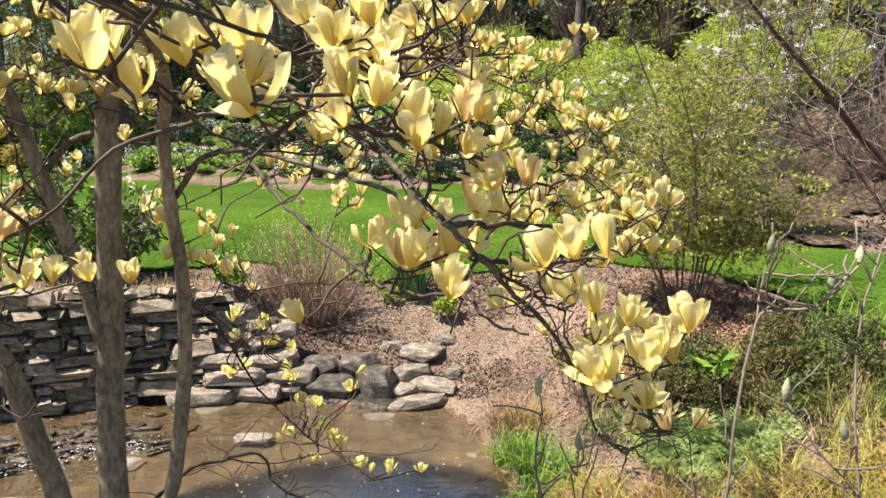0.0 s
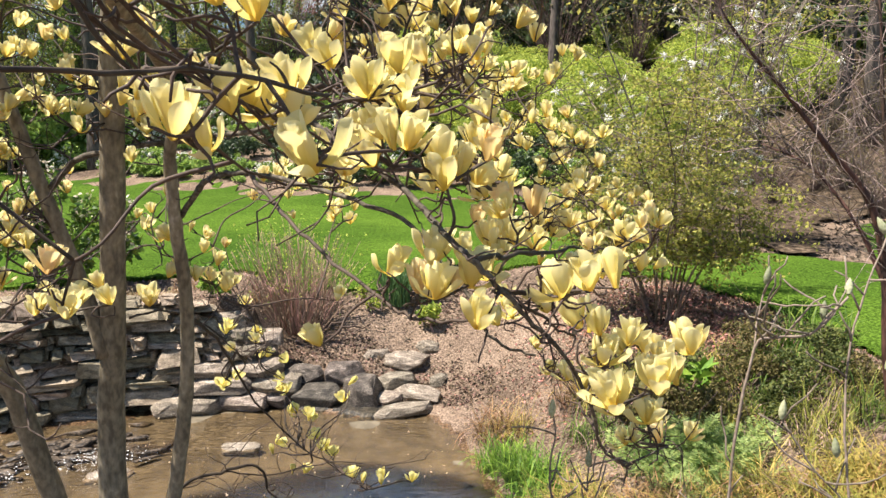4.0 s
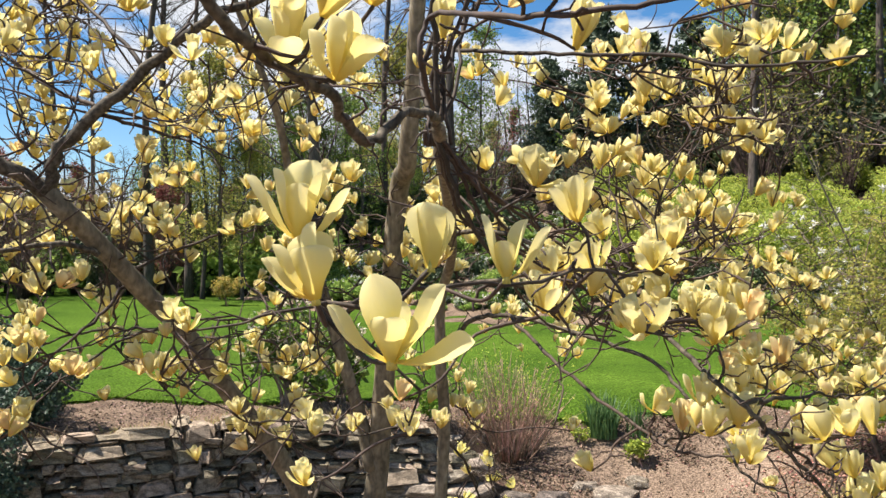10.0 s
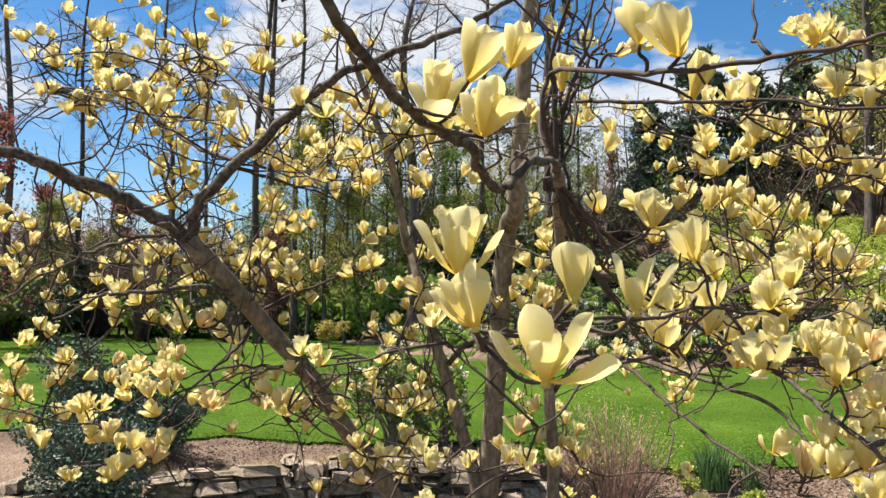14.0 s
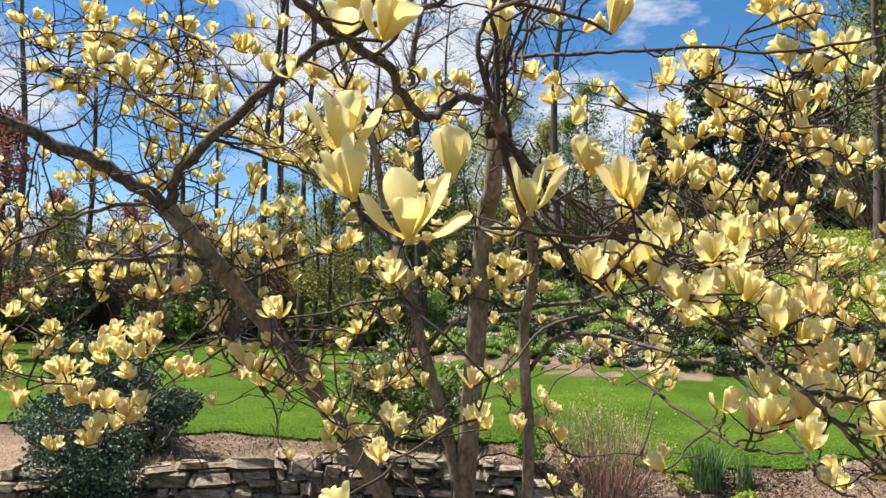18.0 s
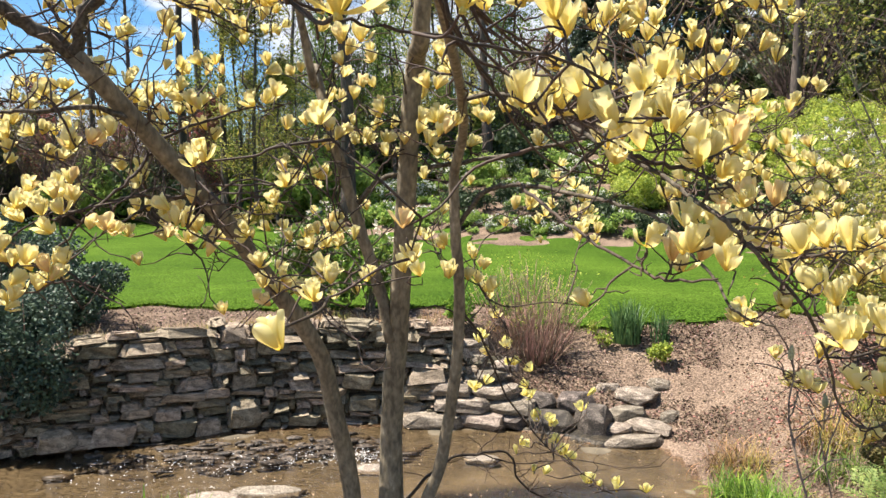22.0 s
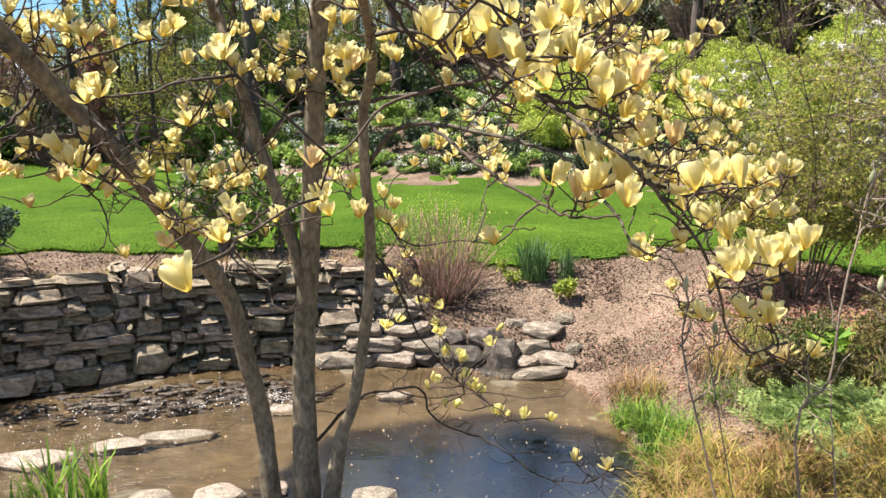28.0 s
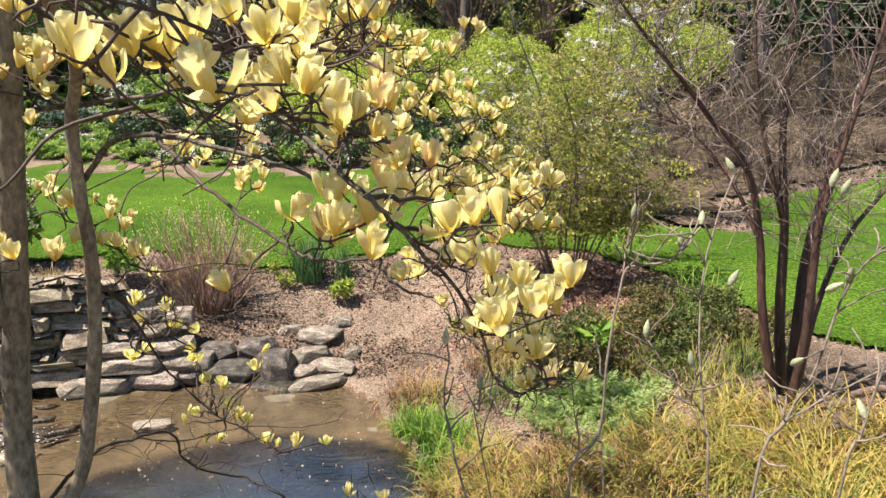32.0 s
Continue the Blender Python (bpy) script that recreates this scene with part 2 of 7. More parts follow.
M = {
    "soil": material("soil", (0.076, 0.056, 0.040), (0.195, 0.147, 0.106), 0.95, 1.6, 60, 1.0, dist=0.025, spec=0.06, third=(0.262, 0.202, 0.148), con=0.10, speck=0.22),
    "lawn": material("lawn", (0.036, 0.073, 0.009), (0.074, 0.127, 0.015), 0.95, 0.55, 45, 0.9, dist=0.04, spec=0.03, third=(0.103, 0.165, 0.023), con=0.10, speck=0.34),
    "blade": material("blade", (0.055, 0.115, 0.010), (0.11, 0.19, 0.025), 0.9, 2, 20, 0, 0.45, 0.2, island=True, spec=0.05),
    "stone": material("stone", (0.118, 0.096, 0.066), (0.325, 0.268, 0.19), 0.85, 5, 45, 0.9, vary=0.2, dist=0.015, third=(0.385, 0.33, 0.25), con=0.08, speck=0.22),
    "slab": material("slab", (0.10, 0.083, 0.064), (0.285, 0.24, 0.187), 0.8, 4, 40, 1.0, vary=0.14, dist=0.02, third=(0.42, 0.37, 0.30), con=0.07, speck=0.22),
    "paleslab": material("paleslab", (0.15, 0.125, 0.095), (0.31, 0.265, 0.21), 0.8, 4, 40, 1.0, vary=0.1, dist=0.015, third=(0.40, 0.355, 0.29), con=0.07, speck=0.3),
    "boulder": material("boulder", (0.035, 0.030, 0.025), (0.12, 0.10, 0.082), 0.6, 5, 45, 1.0, vary=0.15, dist=0.02, third=(0.24, 0.21, 0.175), con=0.07, speck=0.25),
    "wet": material("wet", (0.022, 0.017, 0.012), (0.085, 0.064, 0.045), 0.5, 8, 50, 0.9, vary=0.2, spec=0.35, dist=0.02, con=0.08, speck=0.5),
    "bed": material("bed", (0.098, 0.079, 0.056), (0.215, 0.174, 0.125), 0.9, 1.6, 9, 0.5, third=(0.30, 0.25, 0.19), con=0.20, speck=0.06),
    "bark": material("bark", (0.110, 0.092, 0.062), (0.238, 0.202, 0.140), 0.85, 14, 55, 0.7, vary=0.03, stretch=(1, 1, 0.5), dist=0.006, third=(0.36, 0.322, 0.25), con=0.12, speck=0.09),
    "twig": material("twig", (0.024, 0.017, 0.012), (0.075, 0.054, 0.039), 0.7, 12, 80, 0.4, dist=0.003),
    "redbark": material("redbark", (0.022, 0.013, 0.010), (0.095, 0.05, 0.034), 0.7, 14, 60, 1.0, stretch=(1, 1, 0.2), dist=0.005),
    "greybark": material("greybark", (0.10, 0.08, 0.062), (0.25, 0.205, 0.16), 0.8, 15, 90, 0.4, dist=0.003),
    "farbark": material("farbark", (0.036, 0.031, 0.027), (0.115, 0.097, 0.082), 0.9, 2, 20, 0.6, stretch=(1, 1, 0.2), con=0.1),
    "stamen": material("stamen", (0.30, 0.32, 0.06), (0.55, 0.50, 0.14), 0.7, 60, 150, 0.4),
    "lime": material("lime", (0.25, 0.33, 0.045), (0.46, 0.53, 0.12), 0.6, 1.2, 12, 0, 0.5, 0.22, island=True),
    "olive": material("olive", (0.20, 0.215, 0.04), (0.42, 0.42, 0.10), 0.6, 2, 12, 0, 0.5, 0.25, island=True),
    "green": material("green", (0.07, 0.135, 0.022), (0.18, 0.27, 0.05), 0.55, 1.5, 12, 0, 0.4, 0.25, island=True),
    "spring": material("spring", (0.17, 0.28, 0.05), (0.36, 0.48, 0.13), 0.6, 1, 10, 0, 0.5, 0.2, island=True),
    "dark": material("dark", (0.02, 0.04, 0.018), (0.07, 0.105, 0.045), 0.5, 2, 14, 0, 0.15, 0.25, island=True),
    "bluegreen": material("bluegreen", (0.025, 0.05, 0.032), (0.085, 0.13, 0.085), 0.5, 3, 14, 0, 0.15, 0.25, island=True),
    "white": material("white", (0.70, 0.68, 0.62), (0.86, 0.85, 0.80), 0.6, 9, 50, 0.05, 0.35, 0.05, island=True),
    "gold": material("gold", (0.23, 0.185, 0.04), (0.52, 0.43, 0.115), 0.6, 3, 20, 0, 0.35, 0.22, island=True),
    "straw": material("straw", (0.15, 0.085, 0.036), (0.37, 0.235, 0.105), 0.7, 3, 20, 0, 0.25, 0.2, island=True),
    "fresh": material("fresh", (0.09, 0.19, 0.02), (0.22, 0.36, 0.05), 0.55, 3, 20, 0, 0.35, 0.2, island=True),
    "fern": material("fern", (0.19, 0.28, 0.075), (0.42, 0.52, 0.20), 0.6, 3, 20, 0, 0.55, 0.18, island=True),
    "stem": material("stem", (0.16, 0.10, 0.072), (0.42, 0.29, 0.21), 0.75, 4, 30, 0.2, vary=0.34, island=True),
    "brownmulch": material("brownmulch", (0.052, 0.036, 0.025), (0.20, 0.138, 0.094), 0.95, 6, 40, 0.4, vary=0.35, island=True, third=(0.32, 0.235, 0.165), con=0.12),
    "mulch": material("mulch", (0.085, 0.063, 0.047), (0.32, 0.245, 0.185), 0.95, 6, 40, 0.5, vary=0.42, island=True, third=(0.50, 0.38, 0.29), con=0.1),
    "pink": material("pink", (0.16, 0.055, 0.045), (0.32, 0.14, 0.10), 0.7, 2, 14, 0, 0.3, 0.25, island=True),
    "bud": material("bud", (0.20, 0.22, 0.12), (0.40, 0.42, 0.27), 0.9, 40, 160, 0.5, 0.15, dist=0.002),
    "heath": material("heath", (0.07, 0.062, 0.02), (0.17, 0.15, 0.05), 0.7, 2, 14, 0, 0.3, 0.25, island=True),
    "redmulch": material("redmulch", (0.13, 0.066, 0.045), (0.36, 0.21, 0.14), 0.95, 6, 40, 0.4, vary=0.3, island=True, speck=0.3),
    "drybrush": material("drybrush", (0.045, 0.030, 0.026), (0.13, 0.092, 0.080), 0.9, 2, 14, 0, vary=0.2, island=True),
    "cream": material("cream", (0.50, 0.44, 0.33), (0.72, 0.66, 0.54), 0.7, 9, 50, 0.05, 0.3, 0.1, island=True),
    "hay": material("hay", (0.34, 0.25, 0.15), (0.60, 0.48, 0.32), 0.8, 3, 20, 0, 0.3, 0.15, island=True),
    "mould": material("mould", (0.03, 0.022, 0.016), (0.11, 0.078, 0.056), 0.95, 1.5, 14, 0.9, dist=0.08, spec=0.05, third=(0.19, 0.14, 0.105), con=0.1, speck=0.3),
    "limbbark": material("limbbark", (0.042, 0.035, 0.025), (0.115, 0.098, 0.072), 0.85, 18, 80, 0.9, vary=0.03, dist=0.006, third=(0.19, 0.168, 0.132), con=0.1, speck=0.15),
    "needle": material("needle", (0.028, 0.052, 0.034), (0.10, 0.14, 0.088), 0.5, 2, 14, 0, 0.15, 0.25, island=True),
    "foam": material("foam", (0.6, 0.6, 0.58), (0.88, 0.88, 0.86), 0.4, 20, 90, 0.2, vary=0.1),
    "daffodil": material("daffodil", (0.045, 0.105, 0.035), (0.11, 0.20, 0.07), 0.55, 3, 20, 0, 0.3, 0.2, island=True),
    "crapetwig": material("crapetwig", (0.075, 0.056, 0.047), (0.28, 0.225, 0.19), 0.8, 9, 60, 0.3, vary=0.3, island=True),
    "olivedark": material("olivedark", (0.055, 0.075, 0.018), (0.14, 0.165, 0.045), 0.6, 2, 14, 0, 0.3, 0.25, island=True),
    "wood": material("wood", (0.06, 0.04, 0.03), (0.20, 0.15, 0.115), 0.9, 6, 40, 0.6, vary=0.2),
}


def petal_material(name, foot, body, tip, blush, share):
    """Petal: deep yellow at its foot, pale at its tip, fine veins along it; a share of the petals is flushed tan-pink."""
    m = bpy.data.materials.new(name)
    m.use_nodes = True
    n, l = m.node_tree.nodes, m.node_tree.links
    b = n["Principled BSDF"]
    b.inputs["Roughness"].default_value, b.inputs["Specular IOR Level"].default_value = 0.45, 0.25
    at, geo, co = n.new("ShaderNodeAttribute"), n.new("ShaderNodeNewGeometry"), n.new("ShaderNodeTexCoord")
    at.attribute_name = "along"
    ramp = n.new("ShaderNodeValToRGB")
    e = ramp.color_ramp.elements
    e[0].position, e[0].color = 0.02, (*foot, 1)
    e[1].position, e[1].color = 0.40, (*body, 1)
    e.new(0.95).color = (*tip, 1)
    l.new(at.outputs["Fac"], ramp.inputs["Fac"])
    no = n.new("ShaderNodeTexNoise")
    no.inputs["Scale"].default_value, no.inputs["Detail"].default_value = 45.0, 5.0
    l.new(co.outputs["Object"], no.inputs["Vector"])
    rs = n.new("ShaderNodeMapRange")
    rs.inputs["From Min"].default_value, rs.inputs["From Max"].default_value = 1 - share, 1.0
    rs.inputs["To Min"].default_value, rs.inputs["To Max"].default_value = 0.0, 0.85
    l.new(geo.outputs["Random Per Island"], rs.inputs["Value"])
    fl = n.new("ShaderNodeMath")
    fl.operation = "MULTIPLY"
    fade = n.new("ShaderNodeMapRange")
    fade.inputs["From Min"].default_value, fade.inputs["From Max"].default_value = 0.30, 0.66
    l.new(no.outputs["Fac"], fade.inputs["Value"])
    l.new(rs.outputs["Result"], fl.inputs[0])
    l.new(fade.outputs["Result"], fl.inputs[1])
    mx = n.new("ShaderNodeMixRGB")
    mx.inputs["Color2"].default_value = (*blush, 1)
    l.new(fl.outputs[0], mx.inputs["Fac"])
    l.new(ramp.outputs["Color"], mx.inputs["Color1"])
    hsv = n.new("ShaderNodeHueSaturation")
    vr, mul = n.new("ShaderNodeMapRange"), n.new("ShaderNodeMath")
    mul.operation = "FRACT"
    times = n.new("ShaderNodeMath")
    times.operation = "MULTIPLY"
    times.inputs[1].default_value = 7.31
    l.new(geo.outputs["Random Per Island"], times.inputs[0])
    l.new(times.outputs[0], mul.inputs[0])
    l.new(mul.outputs[0], vr.inputs["Value"])
    vr.inputs["To Min"].default_value, vr.inputs["To Max"].default_value = 0.90, 1.05
    l.new(vr.outputs["Result"], hsv.inputs["Value"])
    l.new(mx.outputs["Color"], hsv.inputs["Color"])
    l.new(hsv.outputs["Color"], b.inputs["Base Color"])
    bp = n.new("ShaderNodeBump")
    bp.inputs["Strength"].default_value, bp.inputs["Distance"].default_value = 0.25, 0.002
    l.new(no.outputs["Fac"], bp.inputs["Height"])
    l.new(bp.outputs["Normal"], b.inputs["Normal"])
    tr, ms = n.new("ShaderNodeBsdfTranslucent"), n.new("ShaderNodeMixShader")
    l.new(hsv.outputs["Color"], tr.inputs["Color"])
    ms.inputs["Fac"].default_value = 0.48
    l.new(b.outputs["BSDF"], ms.inputs[1])
    l.new(tr.outputs["BSDF"], ms.inputs[2])
    l.new(ms.outputs["Shader"], n["Material Output"].inputs["Surface"])
    return m


M["petal"] = petal_material("petal", (0.82, 0.63, 0.10), (0.83, 0.73, 0.255), (0.86, 0.795, 0.445), (0.78, 0.52, 0.30), 0.16)
M["blush"] = petal_material("blush", (0.76, 0.50, 0.15), (0.87, 0.71, 0.30), (0.90, 0.79, 0.45), (0.74, 0.44, 0.27), 0.7)
M["palepetal"] = petal_material("palepetal", (0.78, 0.64, 0.10), (0.87, 0.79, 0.25), (0.90, 0.84, 0.40), (0.84, 0.66, 0.30), 0.08)


def water_material():
    m = bpy.data.materials.new("water")
    m.use_nodes = True
    n, l = m.node_tree.nodes, m.node_tree.links
    n.remove(n["Principled BSDF"])
    clear, gloss, mix, fr = n.new("ShaderNodeBsdfTransparent"), n.new("ShaderNodeBsdfGlossy"), n.new("ShaderNodeMixShader"), n.new("ShaderNodeFresnel")
    clear.inputs["Color"].default_value = (0.86, 0.79, 0.68, 1)
    gloss.inputs["Roughness"].default_value = 0.02
    co, mp = n.new("ShaderNodeTexCoord"), n.new("ShaderNodeMapping")
    mp.inputs["Scale"].default_value = (1.0, 1.7, 1.0)
    l.new(co.outputs["Object"], mp.inputs["Vector"])
    fine, wide, add = n.new("ShaderNodeTexNoise"), n.new("ShaderNodeTexNoise"), n.new("ShaderNodeMath")
    fine.inputs["Scale"].default_value, fine.inputs["Detail"].default_value = 17.0, 6.0
    wide.inputs["Scale"].default_value, wide.inputs["Detail"].default_value = 2.2, 2.0
    calm = n.new("ShaderNodeMapRange")
    calm.inputs["From Min"].default_value, calm.inputs["From Max"].default_value = 1.5, 2.8
    calm.inputs["To Min"].default_value, calm.inputs["To Max"].default_value = 0.035, 0.5
    # the still pool mirrors more than the shallows do
    gl, off, far = n.new("ShaderNodeMapRange"), n.new("ShaderNodeVectorMath"), n.new("ShaderNodeVectorMath")
    off.operation, far.operation = "SUBTRACT", "LENGTH"
    off.inputs[1].default_value = (-0.5, 3.4, 0.0)
    l.new(co.outputs["Object"], off.inputs[0])
    l.new(off.outputs["Vector"], far.inputs[0])
    rag = n.new("ShaderNodeMath")
    rag.operation = "MULTIPLY_ADD"
    rag.inputs[1].default_value = 1.1
    l.new(wide.outputs["Fac"], rag.inputs[0])
    l.new(far.outputs["Value"], rag.inputs[2])
    l.new(rag.outputs[0], gl.inputs["Value"])
    l.new(rag.outputs[0], calm.inputs["Value"])
    gl.inputs["From Min"].default_value, gl.inputs["From Max"].default_value = 1.5, 2.1
    gl.inputs["To Min"].default_value, gl.inputs["To Max"].default_value = 2.9, 1.5
    l.new(gl.outputs["Result"], fr.inputs["IOR"])
    add.operation = "ADD"
    l.new(mp.outputs["Vector"], fine.inputs["Vector"])
    l.new(mp.outputs["Vector"], wide.inputs["Vector"])
    l.new(fine.outputs["Fac"], add.inputs[0])
    l.new(wide.outputs["Fac"], add.inputs[1])
    bp = n.new("ShaderNodeBump")
    bp.inputs["Distance"].default_value = 0.05
    l.new(calm.outputs["Result"], bp.inputs["Strength"])
    l.new(add.outputs[0], bp.inputs["Height"])
    for s in (gloss, fr):
        l.new(bp.outputs["Normal"], s.inputs["Normal"])
    l.new(fr.outputs["Fac"], mix.inputs["Fac"])
    l.new(clear.outputs["BSDF"], mix.inputs[1])
    l.new(gloss.outputs["BSDF"], mix.inputs[2])
    l.new(mix.outputs["Shader"], n["Material Output"].inputs["Surface"])
    return m


M["water"] = water_material()


def depth_darkened(m):
    """Bed colour darkened for light lost in the deep pool, with a ragged edge."""
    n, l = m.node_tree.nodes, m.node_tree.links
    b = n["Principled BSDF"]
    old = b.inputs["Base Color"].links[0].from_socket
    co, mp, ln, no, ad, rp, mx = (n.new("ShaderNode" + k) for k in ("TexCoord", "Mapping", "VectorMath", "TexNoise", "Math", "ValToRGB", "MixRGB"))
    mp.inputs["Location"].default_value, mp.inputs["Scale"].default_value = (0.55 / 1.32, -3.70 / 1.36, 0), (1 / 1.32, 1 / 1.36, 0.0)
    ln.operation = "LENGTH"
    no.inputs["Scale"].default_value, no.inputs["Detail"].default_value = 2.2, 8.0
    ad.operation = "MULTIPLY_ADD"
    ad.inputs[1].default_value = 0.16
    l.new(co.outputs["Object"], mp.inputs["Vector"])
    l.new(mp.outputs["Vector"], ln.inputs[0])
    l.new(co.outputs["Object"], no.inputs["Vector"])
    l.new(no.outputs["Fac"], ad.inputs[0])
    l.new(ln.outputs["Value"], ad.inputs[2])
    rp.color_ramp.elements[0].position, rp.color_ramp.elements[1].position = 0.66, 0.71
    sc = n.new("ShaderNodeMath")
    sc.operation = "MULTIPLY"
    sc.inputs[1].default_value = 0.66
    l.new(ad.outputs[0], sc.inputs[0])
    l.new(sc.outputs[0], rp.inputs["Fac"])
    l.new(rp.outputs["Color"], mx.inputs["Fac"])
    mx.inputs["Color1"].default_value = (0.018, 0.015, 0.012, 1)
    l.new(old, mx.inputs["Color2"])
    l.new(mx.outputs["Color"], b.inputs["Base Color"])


depth_darkened(M["bed"])


# ---------- tools for meshes ----------
def mesh_of(name, verts, faces, mat, smooth=True):
    me = bpy.data.meshes.new(name)
    me.from_pydata([tuple(v) for v in verts], [], faces)
    me.materials.append(mat)
    if smooth:
        me.polygons.foreach_set("use_smooth", [True] * len(me.polygons))
    me.update()
    return me


def part(name, data, parent, label="", at=None):
    """A mesh as one object under a thing or under a part."""
    ob = new(name, data)
    ob.parent = parent
    if at is not None:
        ob.matrix_basis = at
    if label:
        ob["label"] = label
    return ob


def thing(name, label, category, at=(0, 0, 0), group="", kind="", data=None):
    ob = new(name, data)
    ob.matrix_basis = at if isinstance(at, Matrix) else Matrix.Translation(at)
    return tagged(ob, label, category, group, kind)


def smooth_line(pts, sub=4):
    """A curve through the points (Catmull-Rom)."""
    p = [Vector(q) for q in pts]
    if len(p) < 3:
        return [p[0].lerp(p[-1], i / sub) for i in range(sub + 1)]
    q = [p[0] * 2 - p[1]] + p + [p[-1] * 2 - p[-2]]
    out = []
    for i in range(1, len(q) - 2):
        a, b, c, d = q[i - 1:i + 3]
        for k in range(sub):
            t = k / sub
            out.append(0.5 * (2 * b + (c - a) * t + (2 * a - 5 * b + 4 * c - d) * t * t + (3 * b - a - 3 * c + d) * t ** 3))
    return out + [p[-1]]


def tube(pts, r0, r1, seg=8, rough=0.06, rng=random, verts=None, faces=None, flare=0.0):
    """A tapered round stem along pts."""
    verts, faces = ([] if verts is None else verts), ([] if faces is None else faces)
    n, first = len(pts), len(verts)
    ref = Vector((0.31, 0.87, 0.21))
    for i, p in enumerate(pts):
        d = (pts[min(i + 1, n - 1)] - pts[max(i - 1, 0)])
        d = d.normalized() if d.length > 1e-9 else Vector((0, 0, 1))
        u = d.cross(ref)
        if u.length < 0.1:
            u = d.cross(Vector((1, 0, 0)))
        u.normalize()
        w = d.cross(u)
        t = i / (n - 1)
        r = r0 + (r1 - r0) * t + flare * max(0, 1 - t * 7) ** 2
        for k in range(seg):
            a = 2 * math.pi * k / seg
            rr = r * (1 + rng.uniform(-rough, rough))
            verts.append(p + (u * math.cos(a) + w * math.sin(a)) * rr)
    for i in range(n - 1):
        for k in range(seg):
            a, b = first + i * seg + k, first + i * seg + (k + 1) % seg
            faces.append((a, b, b + seg, a + seg))
    faces.append(tuple(first + (n - 1) * seg + k for k in range(seg)))
    faces.append(tuple(first + k for k in reversed(range(seg))))
    return verts, faces


def blades(spots, length, width, lean, rng, segs=3, curl=0.6):
    """Grass-like leaves from their spots: each a narrow arching ribbon that tapers to a point."""
    v, f = [], []
    for s in spots:
        a = rng.uniform(0, 2 * math.pi)
        L, w = length * rng.uniform(0.6, 1.15), width * rng.uniform(0.7, 1.2)
        le = lean * rng.uniform(0.2, 1.2)
        out, side = Vector((math.cos(a), math.sin(a), 0)), Vector((-math.sin(a), math.cos(a), 0))
        p, ang = Vector(s), le * 0.4
        b = len(v)
        for i in range(segs):
            t = i / segs
            v += [p - side * w * (1 - t * 0.7) / 2, p + side * w * (1 - t * 0.7) / 2]
            p = p + (out * math.sin(ang) + Vector((0, 0, math.cos(ang)))) * (L / segs)
            ang += le * curl * 2 / segs
        v.append(p)
        for i in range(segs - 1):
            k = b + 2 * i
            f.append((k, k + 1, k + 3, k + 2))
        k = b + 2 * (segs - 1)
        f.append((k, k + 1, k + 2))
    return v, f


def leaves(spots, size, rng, flat=0.0, long=1.6):
    """Small folded leaves, two triangles a side, at the spots."""
    v, f = [], []
    for s in spots:
        d = Vector((rng.gauss(0, 1), rng.gauss(0, 1), rng.gauss(0, 1) * (1 - flat)))
        d.normalize()
        e = d.cross(Vector((rng.gauss(0, 1), rng.gauss(0, 1), rng.gauss(0, 1))))
        if e.length < 1e-3:
            continue
        e.normalize()
        z = size * rng.uniform(0.6, 1.3)
        s = Vector(s)
        up = d.cross(e) * z * 0.18
        b = len(v)
        v += [s, s + d * z * long * 0.5 + e * z * 0.5 + up, s + d * z * long, s + d * z * long * 0.5 - e * z * 0.5 + up]
        f += [(b, b + 1, b + 2), (b, b + 2, b + 3)]
    return v, f


def puffs(n, size, rng, lumps=9, hollow=0.5, flat=1.0):
    """Spots of a bushy crown of half-size `size`: uneven lumps with gaps between them."""
    cs = []
    for _ in range(lumps):
        a, h, r = rng.uniform(0, 6.283), rng.uniform(-0.7, 1), rng.uniform(0.25, 0.75)
        cs.append((Vector((math.cos(a) * r * size[0], math.sin(a) * r * size[1], h * 0.65 * size[2])), rng.uniform(0.25, 0.55)))
    out = []
    while len(out) < n:
        c, k = cs[rng.randrange(lumps)]
        d = Vector((rng.gauss(0, 1), rng.gauss(0, 1), rng.gauss(0, 1) * flat))
        if d.length < 1e-3:
            continue
        d.normalize()
        r = k * (hollow + (1 - hollow) * rng.random() ** 0.5)
        out.append(c + Vector((d.x * size[0], d.y * size[1], d.z * size[2])) * r)
    return out


# ---------- the lie of the land ----------
# outline of the water, z = 0
FAR_BANK = [(-11.0, 1.9), (-7.5, 2.9), (-5.6, 3.7), (-4.36, 4.65), (-3.97, 5.0), (-3.59, 5.38), (-2.96, 5.67), (-2.4, 5.87), (-1.42, 6.1), (-0.8, 5.95), (-0.47, 5.8), (-0.06, 6.02), (0.23, 5.45), (0.41, 4.56), (0.54, 4.0)]
NEAR_BANK = [(0.55, 3.3), (0.3, 2.6), (-0.5, 2.35), (-1.0, 3.0), (-1.25, 3.42), (-1.8, 3.32), (-2.5, 3.22), (-3.3, 2.9), (-5.0, 2.1), (-8.0, 1.0), (-11.0, 0.4)]
CREEK = np.array(FAR_BANK + NEAR_BANK)


